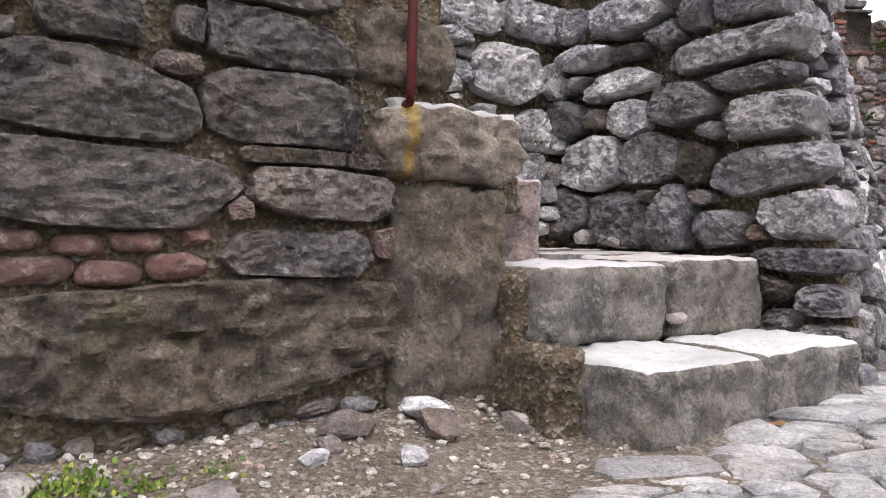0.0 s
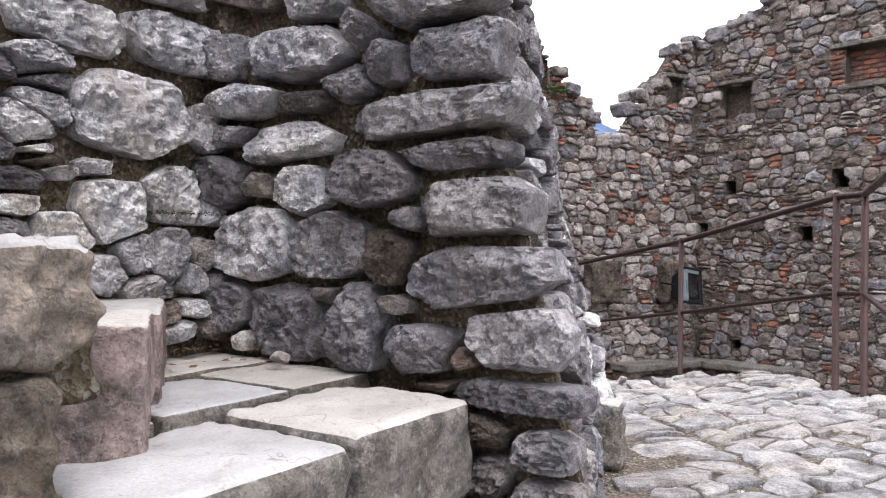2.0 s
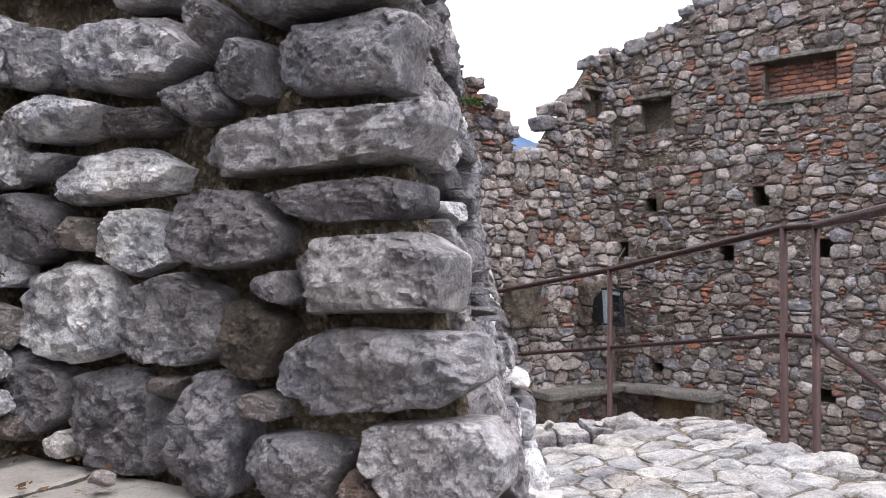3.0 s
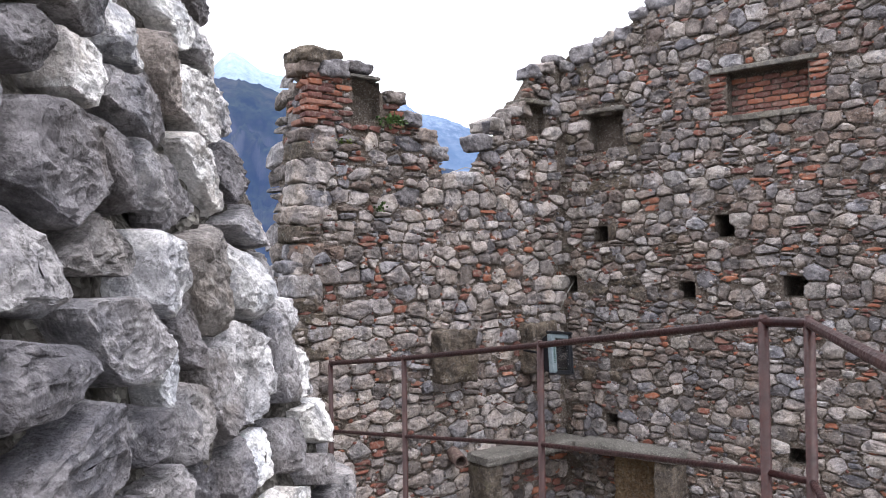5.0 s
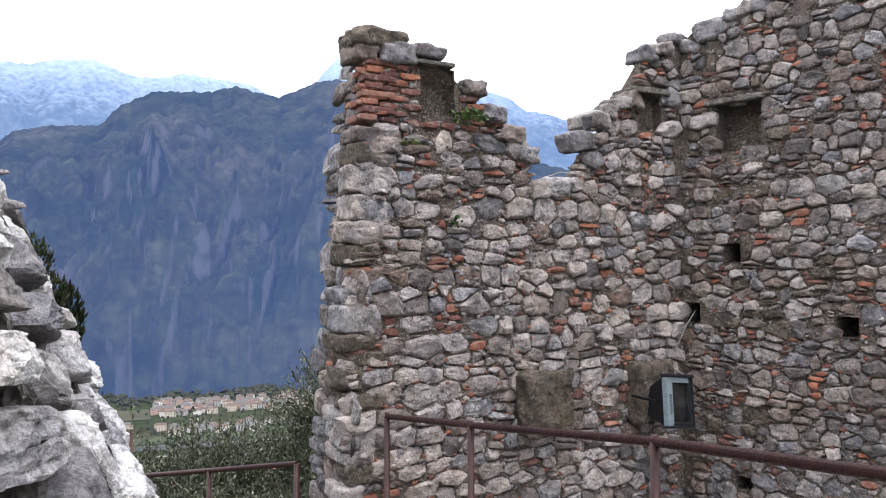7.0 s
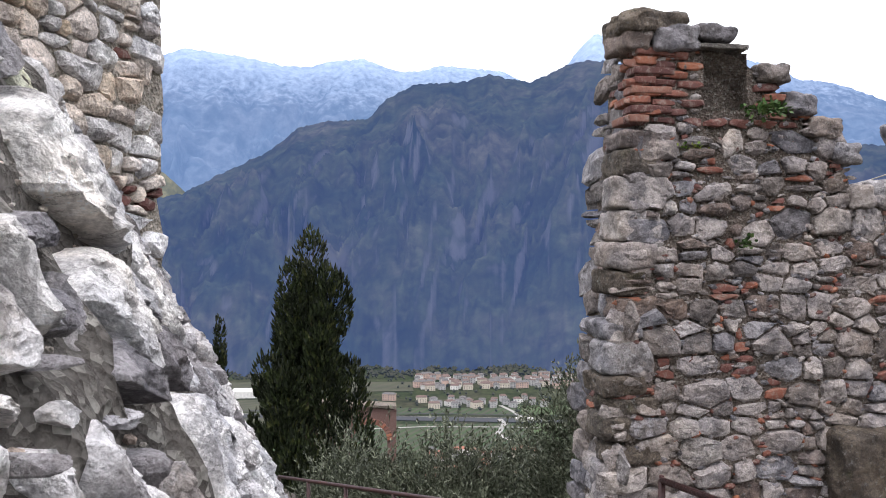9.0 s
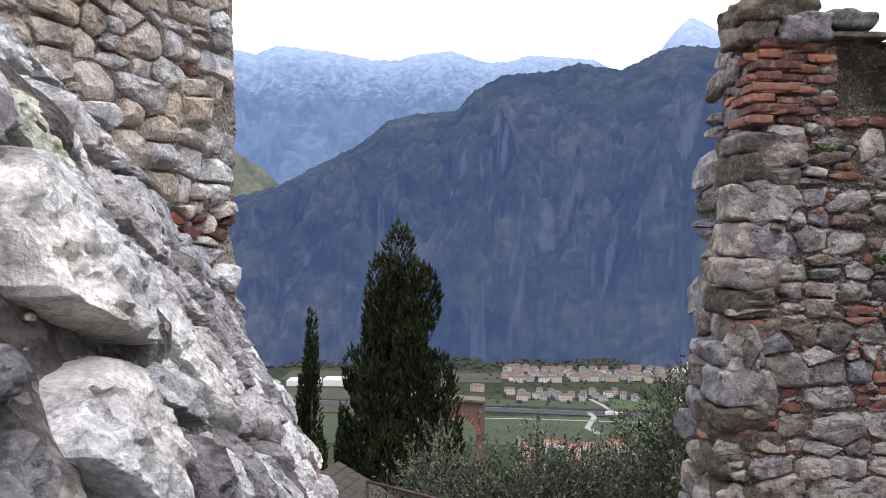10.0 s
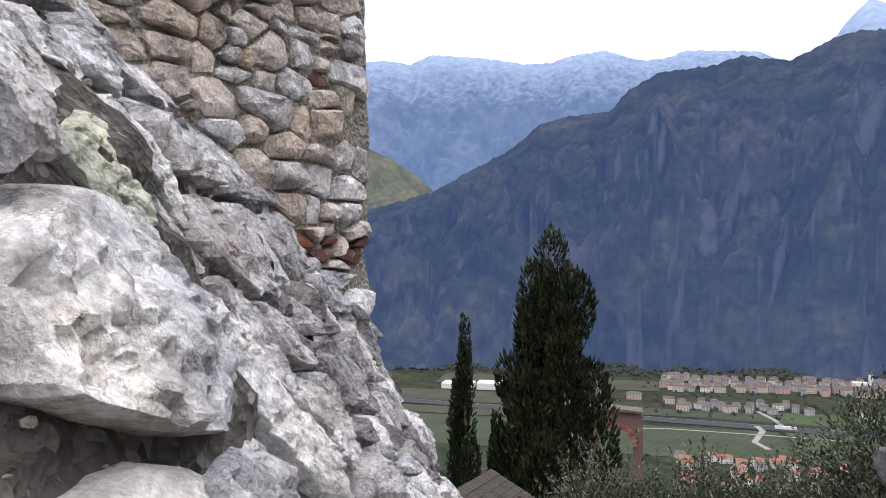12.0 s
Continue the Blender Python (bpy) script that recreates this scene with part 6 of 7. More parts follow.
def valley():
    rng = random.Random(77)
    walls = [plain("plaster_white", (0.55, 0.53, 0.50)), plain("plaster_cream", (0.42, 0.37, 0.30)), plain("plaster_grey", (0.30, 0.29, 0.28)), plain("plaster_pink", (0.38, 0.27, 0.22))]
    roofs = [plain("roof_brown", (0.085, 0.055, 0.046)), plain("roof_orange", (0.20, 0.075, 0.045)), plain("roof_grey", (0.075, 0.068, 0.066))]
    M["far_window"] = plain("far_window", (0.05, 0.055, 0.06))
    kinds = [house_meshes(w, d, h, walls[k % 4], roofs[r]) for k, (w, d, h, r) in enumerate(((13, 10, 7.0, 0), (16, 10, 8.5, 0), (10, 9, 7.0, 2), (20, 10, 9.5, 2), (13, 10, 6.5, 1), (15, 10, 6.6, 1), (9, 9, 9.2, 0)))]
    spots = [(rng.uniform(70, 460), rng.uniform(1220, 1330), rng.choice((0, 1, 2, 3, 6))) for _ in range(330)]
    spots += [(rng.uniform(60, 245), rng.uniform(1085, 1130), rng.choice((0, 1, 2, 6))) for _ in range(60)]
    spots += [(rng.uniform(55, 250), rng.uniform(740, 850), rng.choice((4, 5, 2, 4))) for _ in range(60)]
    spots += [(305, 1090, 0), (-30, 1180, 2), (20, 1150, 3)]
    first = set()
    taken = []
    for x, y, k in spots:
        if any(abs(x - a) < 12.5 and abs(y - b) < 11 for a, b in taken):
            continue
        taken.append((x, y))
        m = pose(x, y, -231.5, 0, 0, rng.choice((0, 0, 8, -12, 25, 90)))
        if k in first:
            copy_thing(kinds[k], m)
        else:
            kinds[k].matrix_basis = m
            first.add(k)
    church = tagged(new("church"), "pale church with a slim bell tower in the town", "church")
    for name, x, w, d, h in (("nave", 352, 20, 12, 15), ("bell_tower", 367, 5, 5, 27)):
        bm = bmesh.new()
        bmesh.ops.create_cube(bm, size=1, matrix=Matrix.Translation((x, 1262, -231.5 + h / 2)) @ Matrix.Diagonal((w, d, h, 1)))
        part(name, bm, walls[0], church)
    bm = bmesh.new()
    bmesh.ops.create_cone(bm, segments=4, radius1=4, radius2=0.2, depth=6, cap_ends=True, matrix=Matrix.Translation((367, 1262, -201.5)) @ Matrix.Rotation(0.785, 4, "Z"))
    part("spire", bm, roofs[2], church)
    hall = tagged(new("factory"), "long white factory halls beside the motorway", "factory")
    for x, w, h in ((-190, 60, 10), (-252, 50, 8)):
        bm = bmesh.new()
        bmesh.ops.create_cube(bm, size=1, matrix=Matrix.Translation((x, 1195, -231.5 + h / 2)) @ Matrix.Diagonal((w, 30, h, 1)))
        part("hall", bm, walls[0], hall)
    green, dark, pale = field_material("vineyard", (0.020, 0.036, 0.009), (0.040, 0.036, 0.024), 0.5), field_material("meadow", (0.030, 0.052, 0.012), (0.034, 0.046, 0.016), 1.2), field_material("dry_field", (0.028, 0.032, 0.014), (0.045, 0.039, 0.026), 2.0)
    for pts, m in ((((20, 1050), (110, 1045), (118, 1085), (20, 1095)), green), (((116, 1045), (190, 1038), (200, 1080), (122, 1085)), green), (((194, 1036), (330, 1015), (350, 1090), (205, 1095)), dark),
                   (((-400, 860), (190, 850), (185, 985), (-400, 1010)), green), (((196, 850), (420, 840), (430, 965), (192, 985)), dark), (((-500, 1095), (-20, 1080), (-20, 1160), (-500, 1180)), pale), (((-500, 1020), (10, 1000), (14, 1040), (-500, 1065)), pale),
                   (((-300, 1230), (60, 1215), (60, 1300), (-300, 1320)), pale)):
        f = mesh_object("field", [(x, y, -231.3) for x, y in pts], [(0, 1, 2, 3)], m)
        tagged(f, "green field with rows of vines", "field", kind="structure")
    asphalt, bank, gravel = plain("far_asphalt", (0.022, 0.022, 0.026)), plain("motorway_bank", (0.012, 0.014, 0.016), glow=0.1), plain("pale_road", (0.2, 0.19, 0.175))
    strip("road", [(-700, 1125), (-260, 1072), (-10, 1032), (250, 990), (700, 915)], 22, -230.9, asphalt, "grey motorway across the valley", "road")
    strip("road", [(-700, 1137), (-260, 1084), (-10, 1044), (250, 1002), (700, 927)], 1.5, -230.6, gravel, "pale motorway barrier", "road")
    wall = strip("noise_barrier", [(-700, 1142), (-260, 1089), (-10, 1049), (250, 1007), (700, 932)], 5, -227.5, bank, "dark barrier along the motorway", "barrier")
    for line, w in (([(165, 1010), (168, 985), (150, 930), (160, 900)], 7), ([(180, 1095), (192, 1050), (196, 1012)], 6), ([(-50, 965), (60, 975), (160, 965), (300, 945), (420, 930)], 4), ([(300, 1090), (330, 1040), (345, 1000)], 6), ([(370, 1200), (372, 1150), (360, 1110), (330, 1090)], 8)):
        strip("lane", line, w, -230.8, gravel, "pale country lane between the fields", "lane")
    lorry = tagged(new("lorry"), "long white lorry on the motorway", "lorry")
    bm = bmesh.new()
    bmesh.ops.create_cube(bm, size=1, matrix=Matrix.Translation((196, 997, -228.6)) @ Matrix.Rotation(-0.16, 4, "Z") @ Matrix.Diagonal((24, 3, 3.6, 1)))
    part("trailer", bm, walls[0], lorry)
    # woods at the mountain's foot and hedges in the valley
    vs, fs = [], []
    wood = np.random.default_rng(3)
    for _ in range(1900):
        if wood.random() < 0.9:
            x, y, s = wood.uniform(-700, 900), wood.uniform(1340, 1450), wood.uniform(3, 8)
        else:
            x, y, s = wood.uniform(-60, 450), wood.uniform(1050, 1330), wood.uniform(3, 6)
        k = len(vs)
        for j in range(6):
            a = j * 1.047 + wood.uniform(-0.3, 0.3)
            vs.append((x + s * 0.6 * math.cos(a), y + s * 0.6 * math.sin(a), -231 + s * wood.uniform(0.2, 0.6)))
        vs += [(x + wood.uniform(-1, 1), y, -231 + s), (x, y, -232)]
        fs += [(k + j, k + (j + 1) % 6, k + 6) for j in range(6)] + [(k + (j + 1) % 6, k + j, k + 7) for j in range(6)]
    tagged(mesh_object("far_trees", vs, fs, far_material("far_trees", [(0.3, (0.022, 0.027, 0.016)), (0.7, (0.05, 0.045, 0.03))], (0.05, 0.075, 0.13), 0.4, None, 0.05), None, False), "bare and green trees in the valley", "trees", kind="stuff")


# ---- small things ----
def floodlight():
    lamp = tagged(new("floodlight"), "black floodlight with a pale rim hanging on the court wall", "floodlight")
    m, nt, b = shader("black_housing", 0.5)
    b.inputs["Base Color"].default_value = (0.012, 0.013, 0.016, 1)
    rim, nt, b2 = shader("grey_rim", 0.45)
    n1 = tex(nt, "ShaderNodeTexNoise", nt.nodes.new("ShaderNodeTexCoord").outputs["Object"], Scale=30, Detail=5)
    nt.links.new(ramp_of(nt, n1.outputs["Fac"], [(0.3, (0.13, 0.17, 0.19)), (0.7, (0.20, 0.24, 0.26))]), b2.inputs["Base Color"])
    metal, _, b3 = shader("reflector", 0.25)
    b3.inputs["Metallic"].default_value, b3.inputs["Base Color"].default_value = 1.0, (0.25, 0.26, 0.27, 1)
    glass, _, b4 = shader("lamp_glass", 0.05)
    b4.inputs["Transmission Weight"].default_value = 1.0
    at = Matrix.Translation((6.52, 8.12, 0.02)) @ Matrix.Rotation(radians(16), 4, "Z") @ Matrix.Rotation(radians(-8), 4, "X") @ Matrix.Rotation(radians(7), 4, "Y")

    def box(name, c, s, mat, taper=1.0, label=""):
        bm = bmesh.new()
        bmesh.ops.create_cube(bm, size=1)
        for v in bm.verts:
            k = taper if v.co.y > 0 else 1.0
            v.co = Vector((v.co.x * s[0] * k + c[0], v.co.y * s[1] + c[1], v.co.z * s[2] * k + c[2]))
        bmesh.ops.bevel(bm, geom=bm.edges[:], offset=0.006, segments=2, affect="EDGES", profile=0.5)
        bm.transform(at)
        return part(name, bm, mat, lamp, label)
    box("housing", (0, 0.13, 0), (0.32, 0.2, 0.38), m, 0.55)
    frame_part = box("rim", (-0.13, 0.0, 0), (0.075, 0.05, 0.38), rim)
    for c, s, mt in (((0.15, 0, 0), (0.03, 0.05, 0.38), m), ((0.01, 0, 0.17), (0.25, 0.05, 0.045), rim), ((0.01, 0, -0.18), (0.25, 0.05, 0.03), m)):
        box("rim", c, s, mt)
    for c, s in (((0.01, -0.005, 0.205), (0.37, 0.07, 0.025)), ((0.175, -0.005, 0), (0.016, 0.06, 0.40)), ((0.0, -0.005, -0.2), (0.36, 0.06, 0.016))):
        box("edge_strip", c, s, m)
    bm = bmesh.new()
    lo = [bm.verts.new(at @ Vector(p)) for p in ((-0.09, 0.02, -0.16), (0.135, 0.02, -0.16), (0.135, 0.10, 0.0), (-0.09, 0.10, 0.0))]
    hi = [bm.verts.new(at @ Vector(p)) for p in ((-0.09, 0.03, 0.14), (0.135, 0.03, 0.14))]
    bm.faces.new(lo)
    bm.faces.new((lo[3], lo[2], hi[1], hi[0]))
    part("reflector", bm, metal, lamp, "bright curved metal reflector")
    g = box("glass", (0.02, -0.005, -0.01), (0.235, 0.006, 0.32), glass)
    g.visible_shadow = False
    M["ink"], _, b6 = shader("green_ink", 0.6)
    b6.inputs["Base Color"].default_value = (0.05, 0.11, 0.09, 1)
    for k in range(8):
        box("mark", (-0.13, -0.027, 0.05 - 0.02 * k), (0.02, 0.004, 0.011), M["ink"]).parent = frame_part
    rod("bracket", [at @ Vector((-0.18, 0.08, 0.0)), at @ Vector((-0.19, 0.3, 0.05))], 0.012, m, lamp)
    cord, _, b5 = shader("grey_cable", 0.6)
    b5.inputs["Base Color"].default_value = (0.26, 0.25, 0.225, 1)
    line = [(1.62, 1.80, -0.1), (1.75, 1.86, 0.03), (1.88, 1.85, 0.06), (1.98, 1.76, 0.06), (2.1, 1.6, 0.06), (2.35, 1.41, 0.06), (2.63, 1.22, 0.06), (2.95, 0.92, 0.06), (3.02, 0.78, 0.03)]
    cable = tagged(new("cable"), "thin pale cable running down the ruined wall", "cable")
    rod("strand", [wall_a(*p) for p in line], 0.0045, cord, cable, 6)
    rod("strand", [wall_b(0.1, 0.72, -0.05), wall_b(0.08, 0.6, 0.07), wall_b(0.02, 0.42, 0.12), wall_b(-0.02, 0.27, 0.25), at @ Vector((0.1, 0.0, 0.22))], 0.0045, cord, cable, 6)
    pipe = tagged(new("drain_pipe"), "short brown clay pipe sticking out of the wall", "pipe")
    p, q = Vector(wall_a(1.56, -0.86, 0.02)), Vector(wall_a(1.50, -0.9, 0.22))
    bm = bmesh.new()
    way = (q - p).normalized()
    side = way.cross(Vector((0, 0, 1))).normalized()
    up = side.cross(way)
    rings = [[bm.verts.new(c + r * (math.cos(a) * side + math.sin(a) * up)) for a in (0.3927 * j for j in range(16))] for c, r in ((p, 0.065), (q, 0.065), (q, 0.052), (p, 0.052))]
    for a, b in zip(rings, rings[1:]):
        for j in range(16):
            bm.faces.new((a[j], a[(j + 1) % 16], b[(j + 1) % 16], b[j]))
    part("pipe", bm, M["brick_dull"], pipe)


def stained_slab_material():
    """The dusty block with a yellow rust streak under the rod."""
    m = stone_material("stained_slab", [tuple(2.5 * v for v in c) for c in DUSTY], 0.4, 0.45, moss=0.1, mottle=0.5, relief=1.8)
    nt = m.node_tree
    b = nt.nodes["Principled BSDF"]
    col = b.inputs["Base Color"].links[0].from_socket
    co = nt.nodes.new("ShaderNodeTexCoord").outputs["Object"]
    dot = nt.nodes.new("ShaderNodeVectorMath")
    dot.operation = "DOT_PRODUCT"
    nt.links.new(co, dot.inputs[0])
    dot.inputs[1].default_value = (D[0], D[1], 0)
    wob = tex(nt, "ShaderNodeTexNoise", co, Scale=16, Detail=5, Roughness=0.7)
    off = nt.nodes.new("ShaderNodeMath")
    off.operation = "MULTIPLY_ADD"
    nt.links.new(wob.outputs["Fac"], off.inputs[0])
    off.inputs[1].default_value = 0.045
    nt.links.new(dot.outputs["Value"], off.inputs[2])
    far = nt.nodes.new("ShaderNodeMath")
    far.operation = "SUBTRACT"
    nt.links.new(off.outputs[0], far.inputs[0])
    far.inputs[1].default_value = OX * D[0] + OY * D[1] - 0.372 + 0.022
    size = nt.nodes.new("ShaderNodeMath")
    size.operation = "ABSOLUTE"
    nt.links.new(far.outputs[0], size.inputs[0])
    f = ramp_of(nt, size.outputs[0], [(0.008, (0.85, 0.85, 0.85)), (0.024, (0, 0, 0))])
    nt.links.new(blend(nt, f, col, (0.38, 0.25, 0.07)), b.inputs["Base Color"])
    return m


M["stained"] = stained_slab_material()


def iron_rod():
    bar = tagged(new("iron_rod"), "rusty red iron rod standing on the stone slab", "rod")
    rod("shaft", [local(-0.372, -0.01, 0.37), local(-0.37, 0.055, 0.385), local(-0.37, 0.06, 0.42), local(-0.366, 0.06, 0.8), local(-0.36, 0.06, 1.5)], 0.0145, M["red_rust"], bar, 10)


def loose_stones():
    rng = random.Random(91)
    at = lambda d, n: local(d, n, 0)[:2]
    for px, d, n, s, k in ((0, -0.33, 0.10, 0.062, "pale"), (1, -0.36, 0.20, 0.055, "warm"), (2, -0.58, 0.12, 0.06, "warm"), (3, -0.72, 0.22, 0.035, "pale"), (4, -0.66, 0.18, 0.03, "warm"), (5, -1.35, 0.15, 0.07, "warm"),
                           (6, -0.98, 0.3, 0.05, "warm"), (7, -0.5, 0.3, 0.035, "pale"), (8, -0.15, 0.24, 0.05, "warm"), (9, -1.1, 0.42, 0.035, "pale"), (10, -0.8, 0.4, 0.03, "warm"), (11, 1.28, 0.36, 0.05, "warm"), (13, 1.5, 0.16, 0.04, "pale"), (15, 0.05, 0.3, 0.03, "brick")):
        x, y = at(d, n)
        bm = bmesh.new()
        pebble(bm, (x, y, path_height(x, y) + s * 0.35), s, rng, 3)
        me = bpy.data.meshes.new("loose_stone")
        bm.to_mesh(me)
        bm.free()
        me.materials.append(M[k])
        tagged(new("loose_stone", me), "loose broken limestone lying on the gravel", "stone", "loose stones by the wall")
    for d, n, z, s in ((0.9, -0.98, 0.02, 0.045), (0.72, -0.9, 0.02, 0.03), (1.12, -0.6, 0.01, 0.03), (0.6, 0.02, -0.29, 0.05), (0.62, 0.16, -0.25, 0.04)):
        bm = bmesh.new()
        pebble(bm, local(d, n, z + s * 0.3), s, rng, 2)
        me = bpy.data.meshes.new("loose_stone")
        bm.to_mesh(me)
        bm.free()
        me.materials.append(M["rose"])
        tagged(new("loose_stone", me), "small rosy stone lying on the step", "stone", "loose stones on the steps")
    bm = bmesh.new()
    for _ in range(900):
        d, n = rng.uniform(-2.2, 0.1), abs(rng.gauss(0.05, 0.28)) + 0.02
        x, y = at(d, n)
        pebble(bm, (x, y, path_height(x, y) + 0.002), rng.choice((0.004, 0.005, 0.006, 0.009, 0.014)), rng, 1)
    for _ in range(260):
        d, n = rng.uniform(0.0, 2.2), rng.uniform(0.4, 0.75)
        x, y = at(d, n)
        pebble(bm, (x, y, path_height(x, y) + 0.004), rng.choice((0.006, 0.009, 0.014)), rng, 1)
    me = bpy.data.meshes.new("gravel")
    bm.to_mesh(me)
    bm.free()
    me.materials.append(M["gravel"])
    tagged(new("gravel", me), "loose gravel along the foot of the wall", "gravel", kind="stuff")
    bm = bmesh.new()
    for _ in range(120):
        d, n = rng.uniform(0.5, 1.25), rng.uniform(-1.05, -0.55)
        p = Vector(local(d, n if rng.random() < 0.5 else -1.02, 0.005 + rng.uniform(0, 0.02)))
        a, s = rng.uniform(0, 6.3), rng.uniform(0.008, 0.02)
        u, v = Vector((math.cos(a), math.sin(a), rng.uniform(-0.3, 0.3))) * s, Vector((-math.sin(a), math.cos(a), rng.uniform(-0.3, 0.3))) * s * 0.5
        bm.faces.new([bm.verts.new(q) for q in (p - u, p + v, p + u, p - v)])
    me = bpy.data.meshes.new("dead_leaves")
    bm.to_mesh(me)
    bm.free()
    me.materials.append(leaf_material("dead_leaves", [(0, (0.06, 0.03, 0.015)), (0.6, (0.16, 0.09, 0.05)), (1, (0.28, 0.2, 0.13))]))
    tagged(new("dead_leaves", me), "dry brown leaves in the corner of the landing", "leaves", kind="stuff")


def plant(name, at, spread, tall, count, size, label, seed, out=(0, 0, 1), material="weed"):
    """A small clump of leaves on stems."""
    rng = random.Random(seed)
    bm = bmesh.new()
    at, out = Vector(at), Vector(out)
    for _ in range(count):
        way = (out + Vector((rng.gauss(0, 1), rng.gauss(0, 1), rng.gauss(0.2, 0.6))) * 0.8).normalized()
        p = at + Vector((rng.gauss(0, spread), rng.gauss(0, spread), 0)) + way * rng.uniform(0.1, 1) * tall
        side = way.cross(Vector((rng.gauss(0, 1), rng.gauss(0, 1), rng.gauss(0, 1)))).normalized()
        s = size * rng.uniform(0.6, 1.3)
        q = [p, p + way * s * 0.45 + side * s * 0.36, p + way * s * 0.85 + side * s * 0.22, p + way * s, p + way * s * 0.8 - side * s * 0.25, p + way * s * 0.4 - side * s * 0.36]
        bm.faces.new([bm.verts.new(v) for v in q])
    me = bpy.data.meshes.new(name)
    bm.to_mesh(me)
    bm.free()
    me.materials.append(M[material])
    return tagged(new(name, me), label, "plant", kind="" if name == "wall_shrub" else "stuff")


def edge_stones():
    """Rough stones along the path's broken edge and its step."""
    rng = random.Random(57)
    line = [(2.95 + 0.17 * k, 4.52 + 0.03 * math.sin(2.1 * k)) for k in range(8)] + [(3.9 + 0.03 * math.sin(k), 3.0 + 0.17 * k) for k in range(8)] + [(4.10 + 0.04 * math.sin(k), 4.38 + 0.16 * k) for k in range(7)]
    for x, y in line:
        s = Vector((rng.uniform(0.13, 0.24), rng.uniform(0.12, 0.2), rng.uniform(0.14, 0.22)))
        top = float(np.interp(y, (3.0, 4.2, 4.6, 5.4), (-0.41, -0.39, -0.43, -0.54))) + rng.uniform(-0.02, 0.05)
        ob = tagged(new("edge_stone"), "rough pale stone on the broken edge of the path", "stone", "stones along the path edge")
        block("stone", (x, y, top - s.z / 2), s, rng.uniform(-0.5, 0.5), M["cobble"], rng.randint(1, 900), 0.03, ob, cuts=7)


def kerb():
    """A low stone kerb across the lower landing, where the railing's post stands."""
    rng = random.Random(63)
    low = tagged(new("low_kerb_wall"), "low rough stone kerb wall with a pale worn top", "wall", kind="structure")
    a, b = Vector((2.75, 6.05, 0)), Vector((4.3, 5.32, 0))
    turn, x = math.atan2((b - a).y, (b - a).x), 0.0
    while x < (b - a).length:
        w = rng.uniform(0.2, 0.34)
        p = a + (b - a).normalized() * (x + w / 2)
        block("stone", (p.x, p.y, -0.78 + rng.uniform(-0.015, 0.02)), (w - 0.01, 0.34, 0.42), turn + rng.uniform(-0.04, 0.04), M["grey"], rng.randint(1, 900), 0.022, low, cuts=11, worn=M["cobble"])
        x += w
    for f, s in ((0.93, 0.085), (0.985, 0.06), (0.6, 0.04), (0.8, 0.05)):
        p = a + (b - a) * f
        bm = bmesh.new()
        pebble(bm, (p.x, p.y - 0.05, -0.56 + s * 0.3), s, rng, 3)
        part("stone", bm, M["cobble"], low)


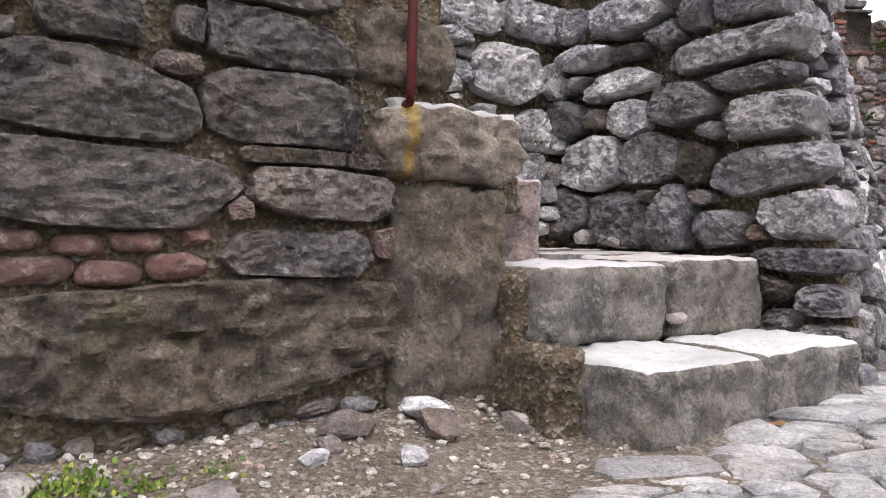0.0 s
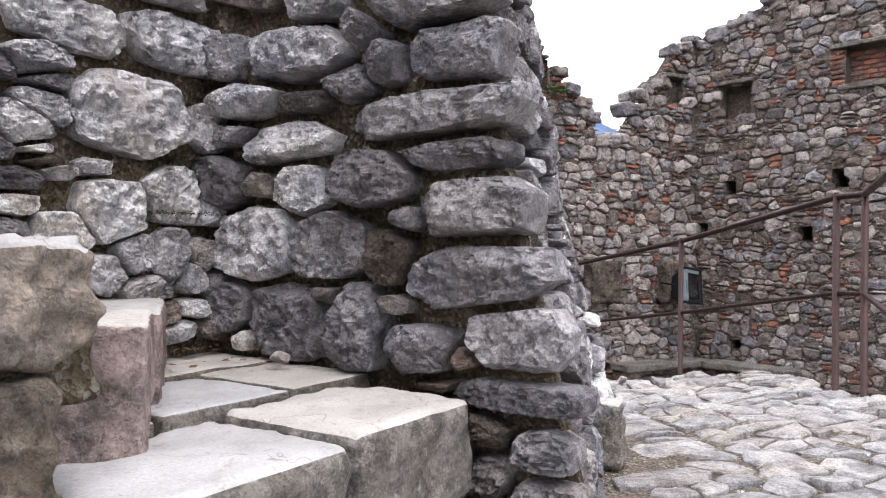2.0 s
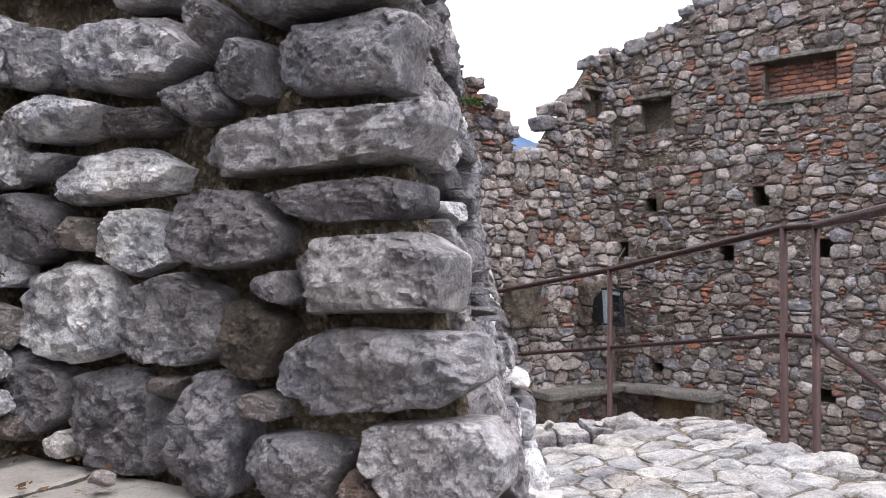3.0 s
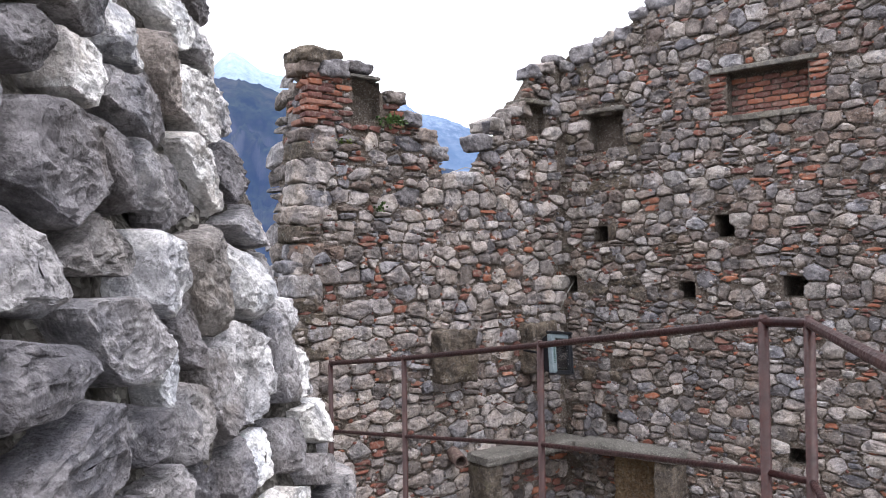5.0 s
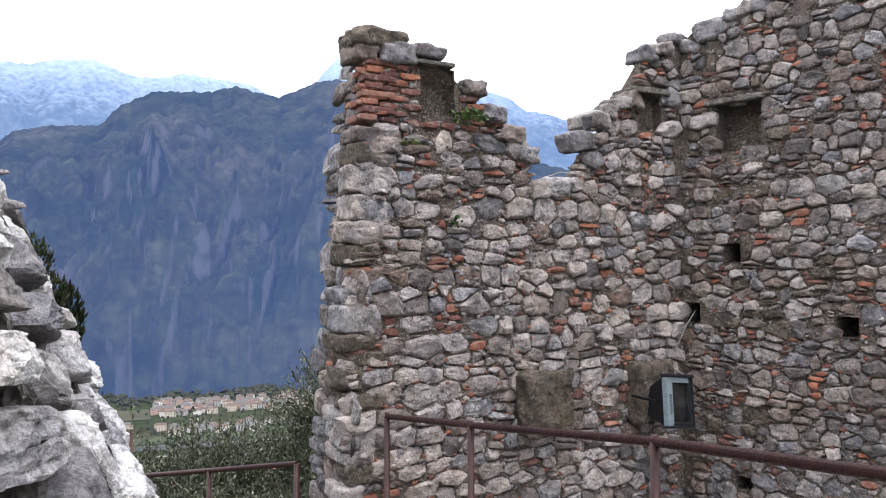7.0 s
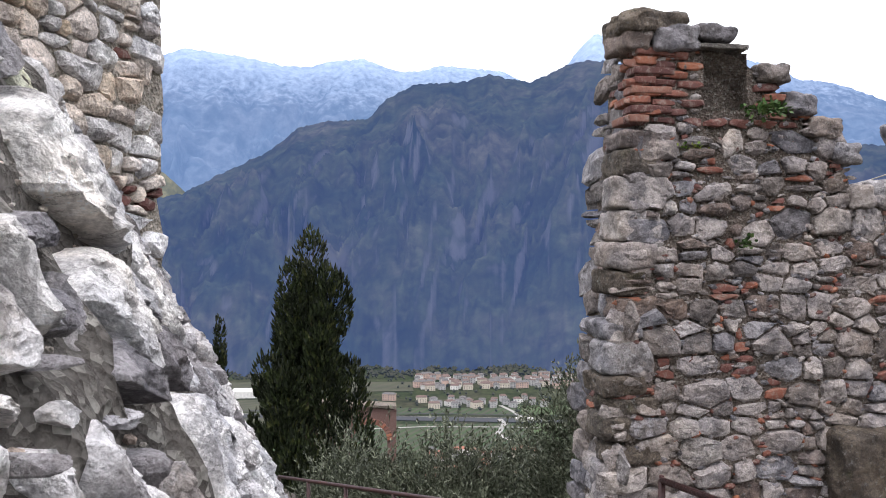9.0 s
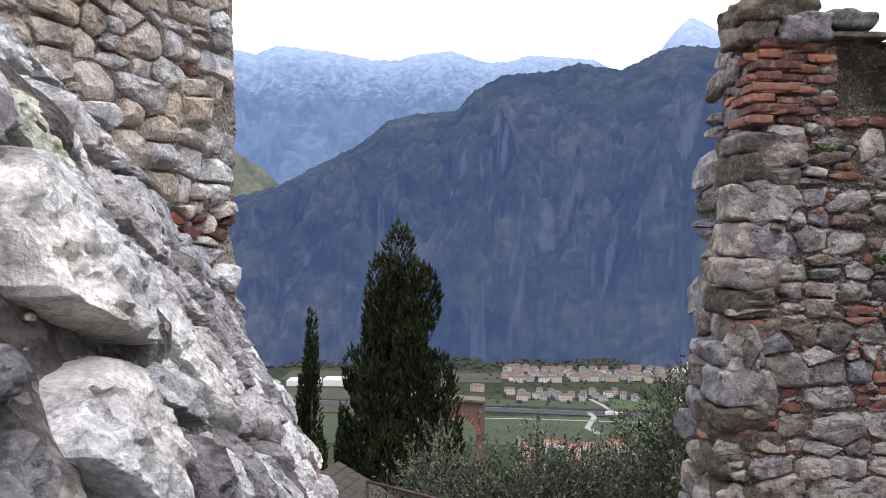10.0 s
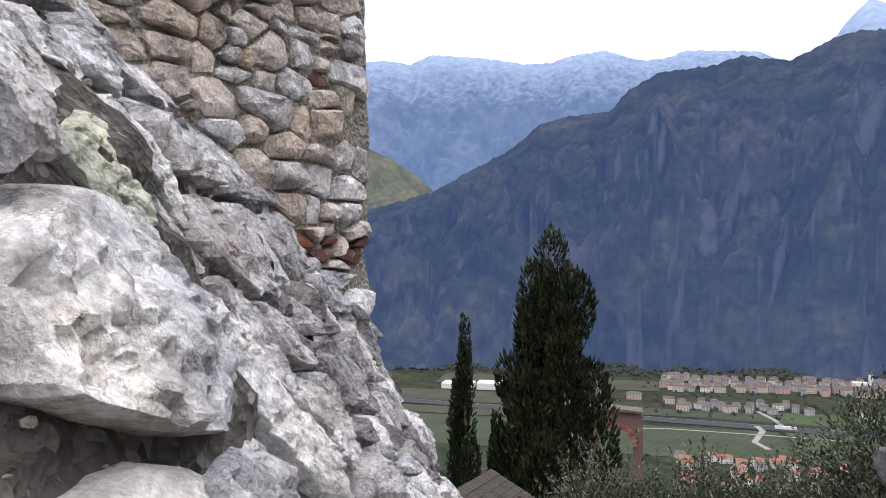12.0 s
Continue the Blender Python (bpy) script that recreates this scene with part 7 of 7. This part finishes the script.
def plants():
    M["ivy"] = leaf_material("shrub_leaves", [(0, (0.02, 0.05, 0.012)), (0.6, (0.05, 0.10, 0.025)), (1, (0.10, 0.15, 0.05))])
    M["moss"] = leaf_material("moss", [(0, (0.02, 0.024, 0.008)), (0.6, (0.045, 0.05, 0.015)), (1, (0.08, 0.08, 0.03))])
    x, y, _ = local(-1.22, 0.16, 0)
    plant("weed", (x, y, path_height(x, y)), 0.05, 0.03, 260, 0.014, "low bright green and yellow weed at the wall's foot", 3)
    x, y, _ = local(-1.1, 0.2, 0)
    plant("weed", (x, y, path_height(x, y)), 0.045, 0.02, 120, 0.012, "low yellowish weed on the gravel", 4)
    x, y, _ = local(-0.93, 0.18, 0)
    plant("weed", (x, y, path_height(x, y)), 0.022, 0.025, 50, 0.011, "tiny weed sprouting from the gravel", 5)
    plant("wall_shrub", wall_a(0.88, 2.2, 0.06), 0.05, 0.08, 240, 0.03, "small dark green shrub growing from the ruined wall", 6, (0, -1, 0.2), "ivy")
    plant("wall_sprig", wall_a(0.75, 1.42, 0.04), 0.02, 0.06, 40, 0.03, "little green sprig in the wall", 7, (0, -1, 0.3), "ivy")
    plant("wall_sprig", wall_a(0.40, 1.98, 0.04), 0.05, 0.03, 40, 0.02, "little green tuft on the wall bricks", 8, (0, -1, 0.3), "weed")
    m, nt, bs = shader("orange_algae", 0.9)
    co = nt.nodes.new("ShaderNodeTexCoord").outputs["Object"]
    n1 = tex(nt, "ShaderNodeTexNoise", co, Scale=25, Detail=6, Roughness=0.7)
    nt.links.new(ramp_of(nt, n1.outputs["Fac"], [(0.35, (0.09, 0.06, 0.035)), (0.6, (0.22, 0.11, 0.03)), (0.75, (0.28, 0.17, 0.06))]), bs.inputs["Base Color"])
    for d, n, w, h in ((1.2, 0.55, 0.13, 0.05), (0.75, 0.57, 0.06, 0.025), (0.55, 0.58, 0.035, 0.02)):
        vs = []
        for k in range(20):
            a = 2 * math.pi * k / 20
            r = 0.9 + 0.9 * noise.noise(Vector((math.cos(a) * 2.2, math.sin(a) * 2.2, d * 9)))
            x, y, _ = local(d + w * r * math.cos(a), n + h * r * math.sin(a), 0)
            vs.append((x, y, path_height(x, y) + 0.008))
        x, y, _ = local(d, n, 0)
        vs.append((x, y, path_height(x, y) + 0.016))
        tagged(mesh_object("algae_patch", vs, [(k, (k + 1) % 20, 20) for k in range(20)], m), "patch of orange algae on the damp path", "algae", kind="structure")
    plant("moss", recess(1.02, 0.5, 0.08), 0.06, 0.012, 420, 0.006, "olive green moss on the recess stones", 10, (0.5, -0.8, 0.3), "moss")


entrance_wall()
recess_walls()
tower()
ruined_walls()
steps()
railing()
distance()
trees()
lean_to_roof()
arch_ruin()
valley()
floodlight()
iron_rod()
plants()
loose_stones()
edge_stones()
kerb()
floors()
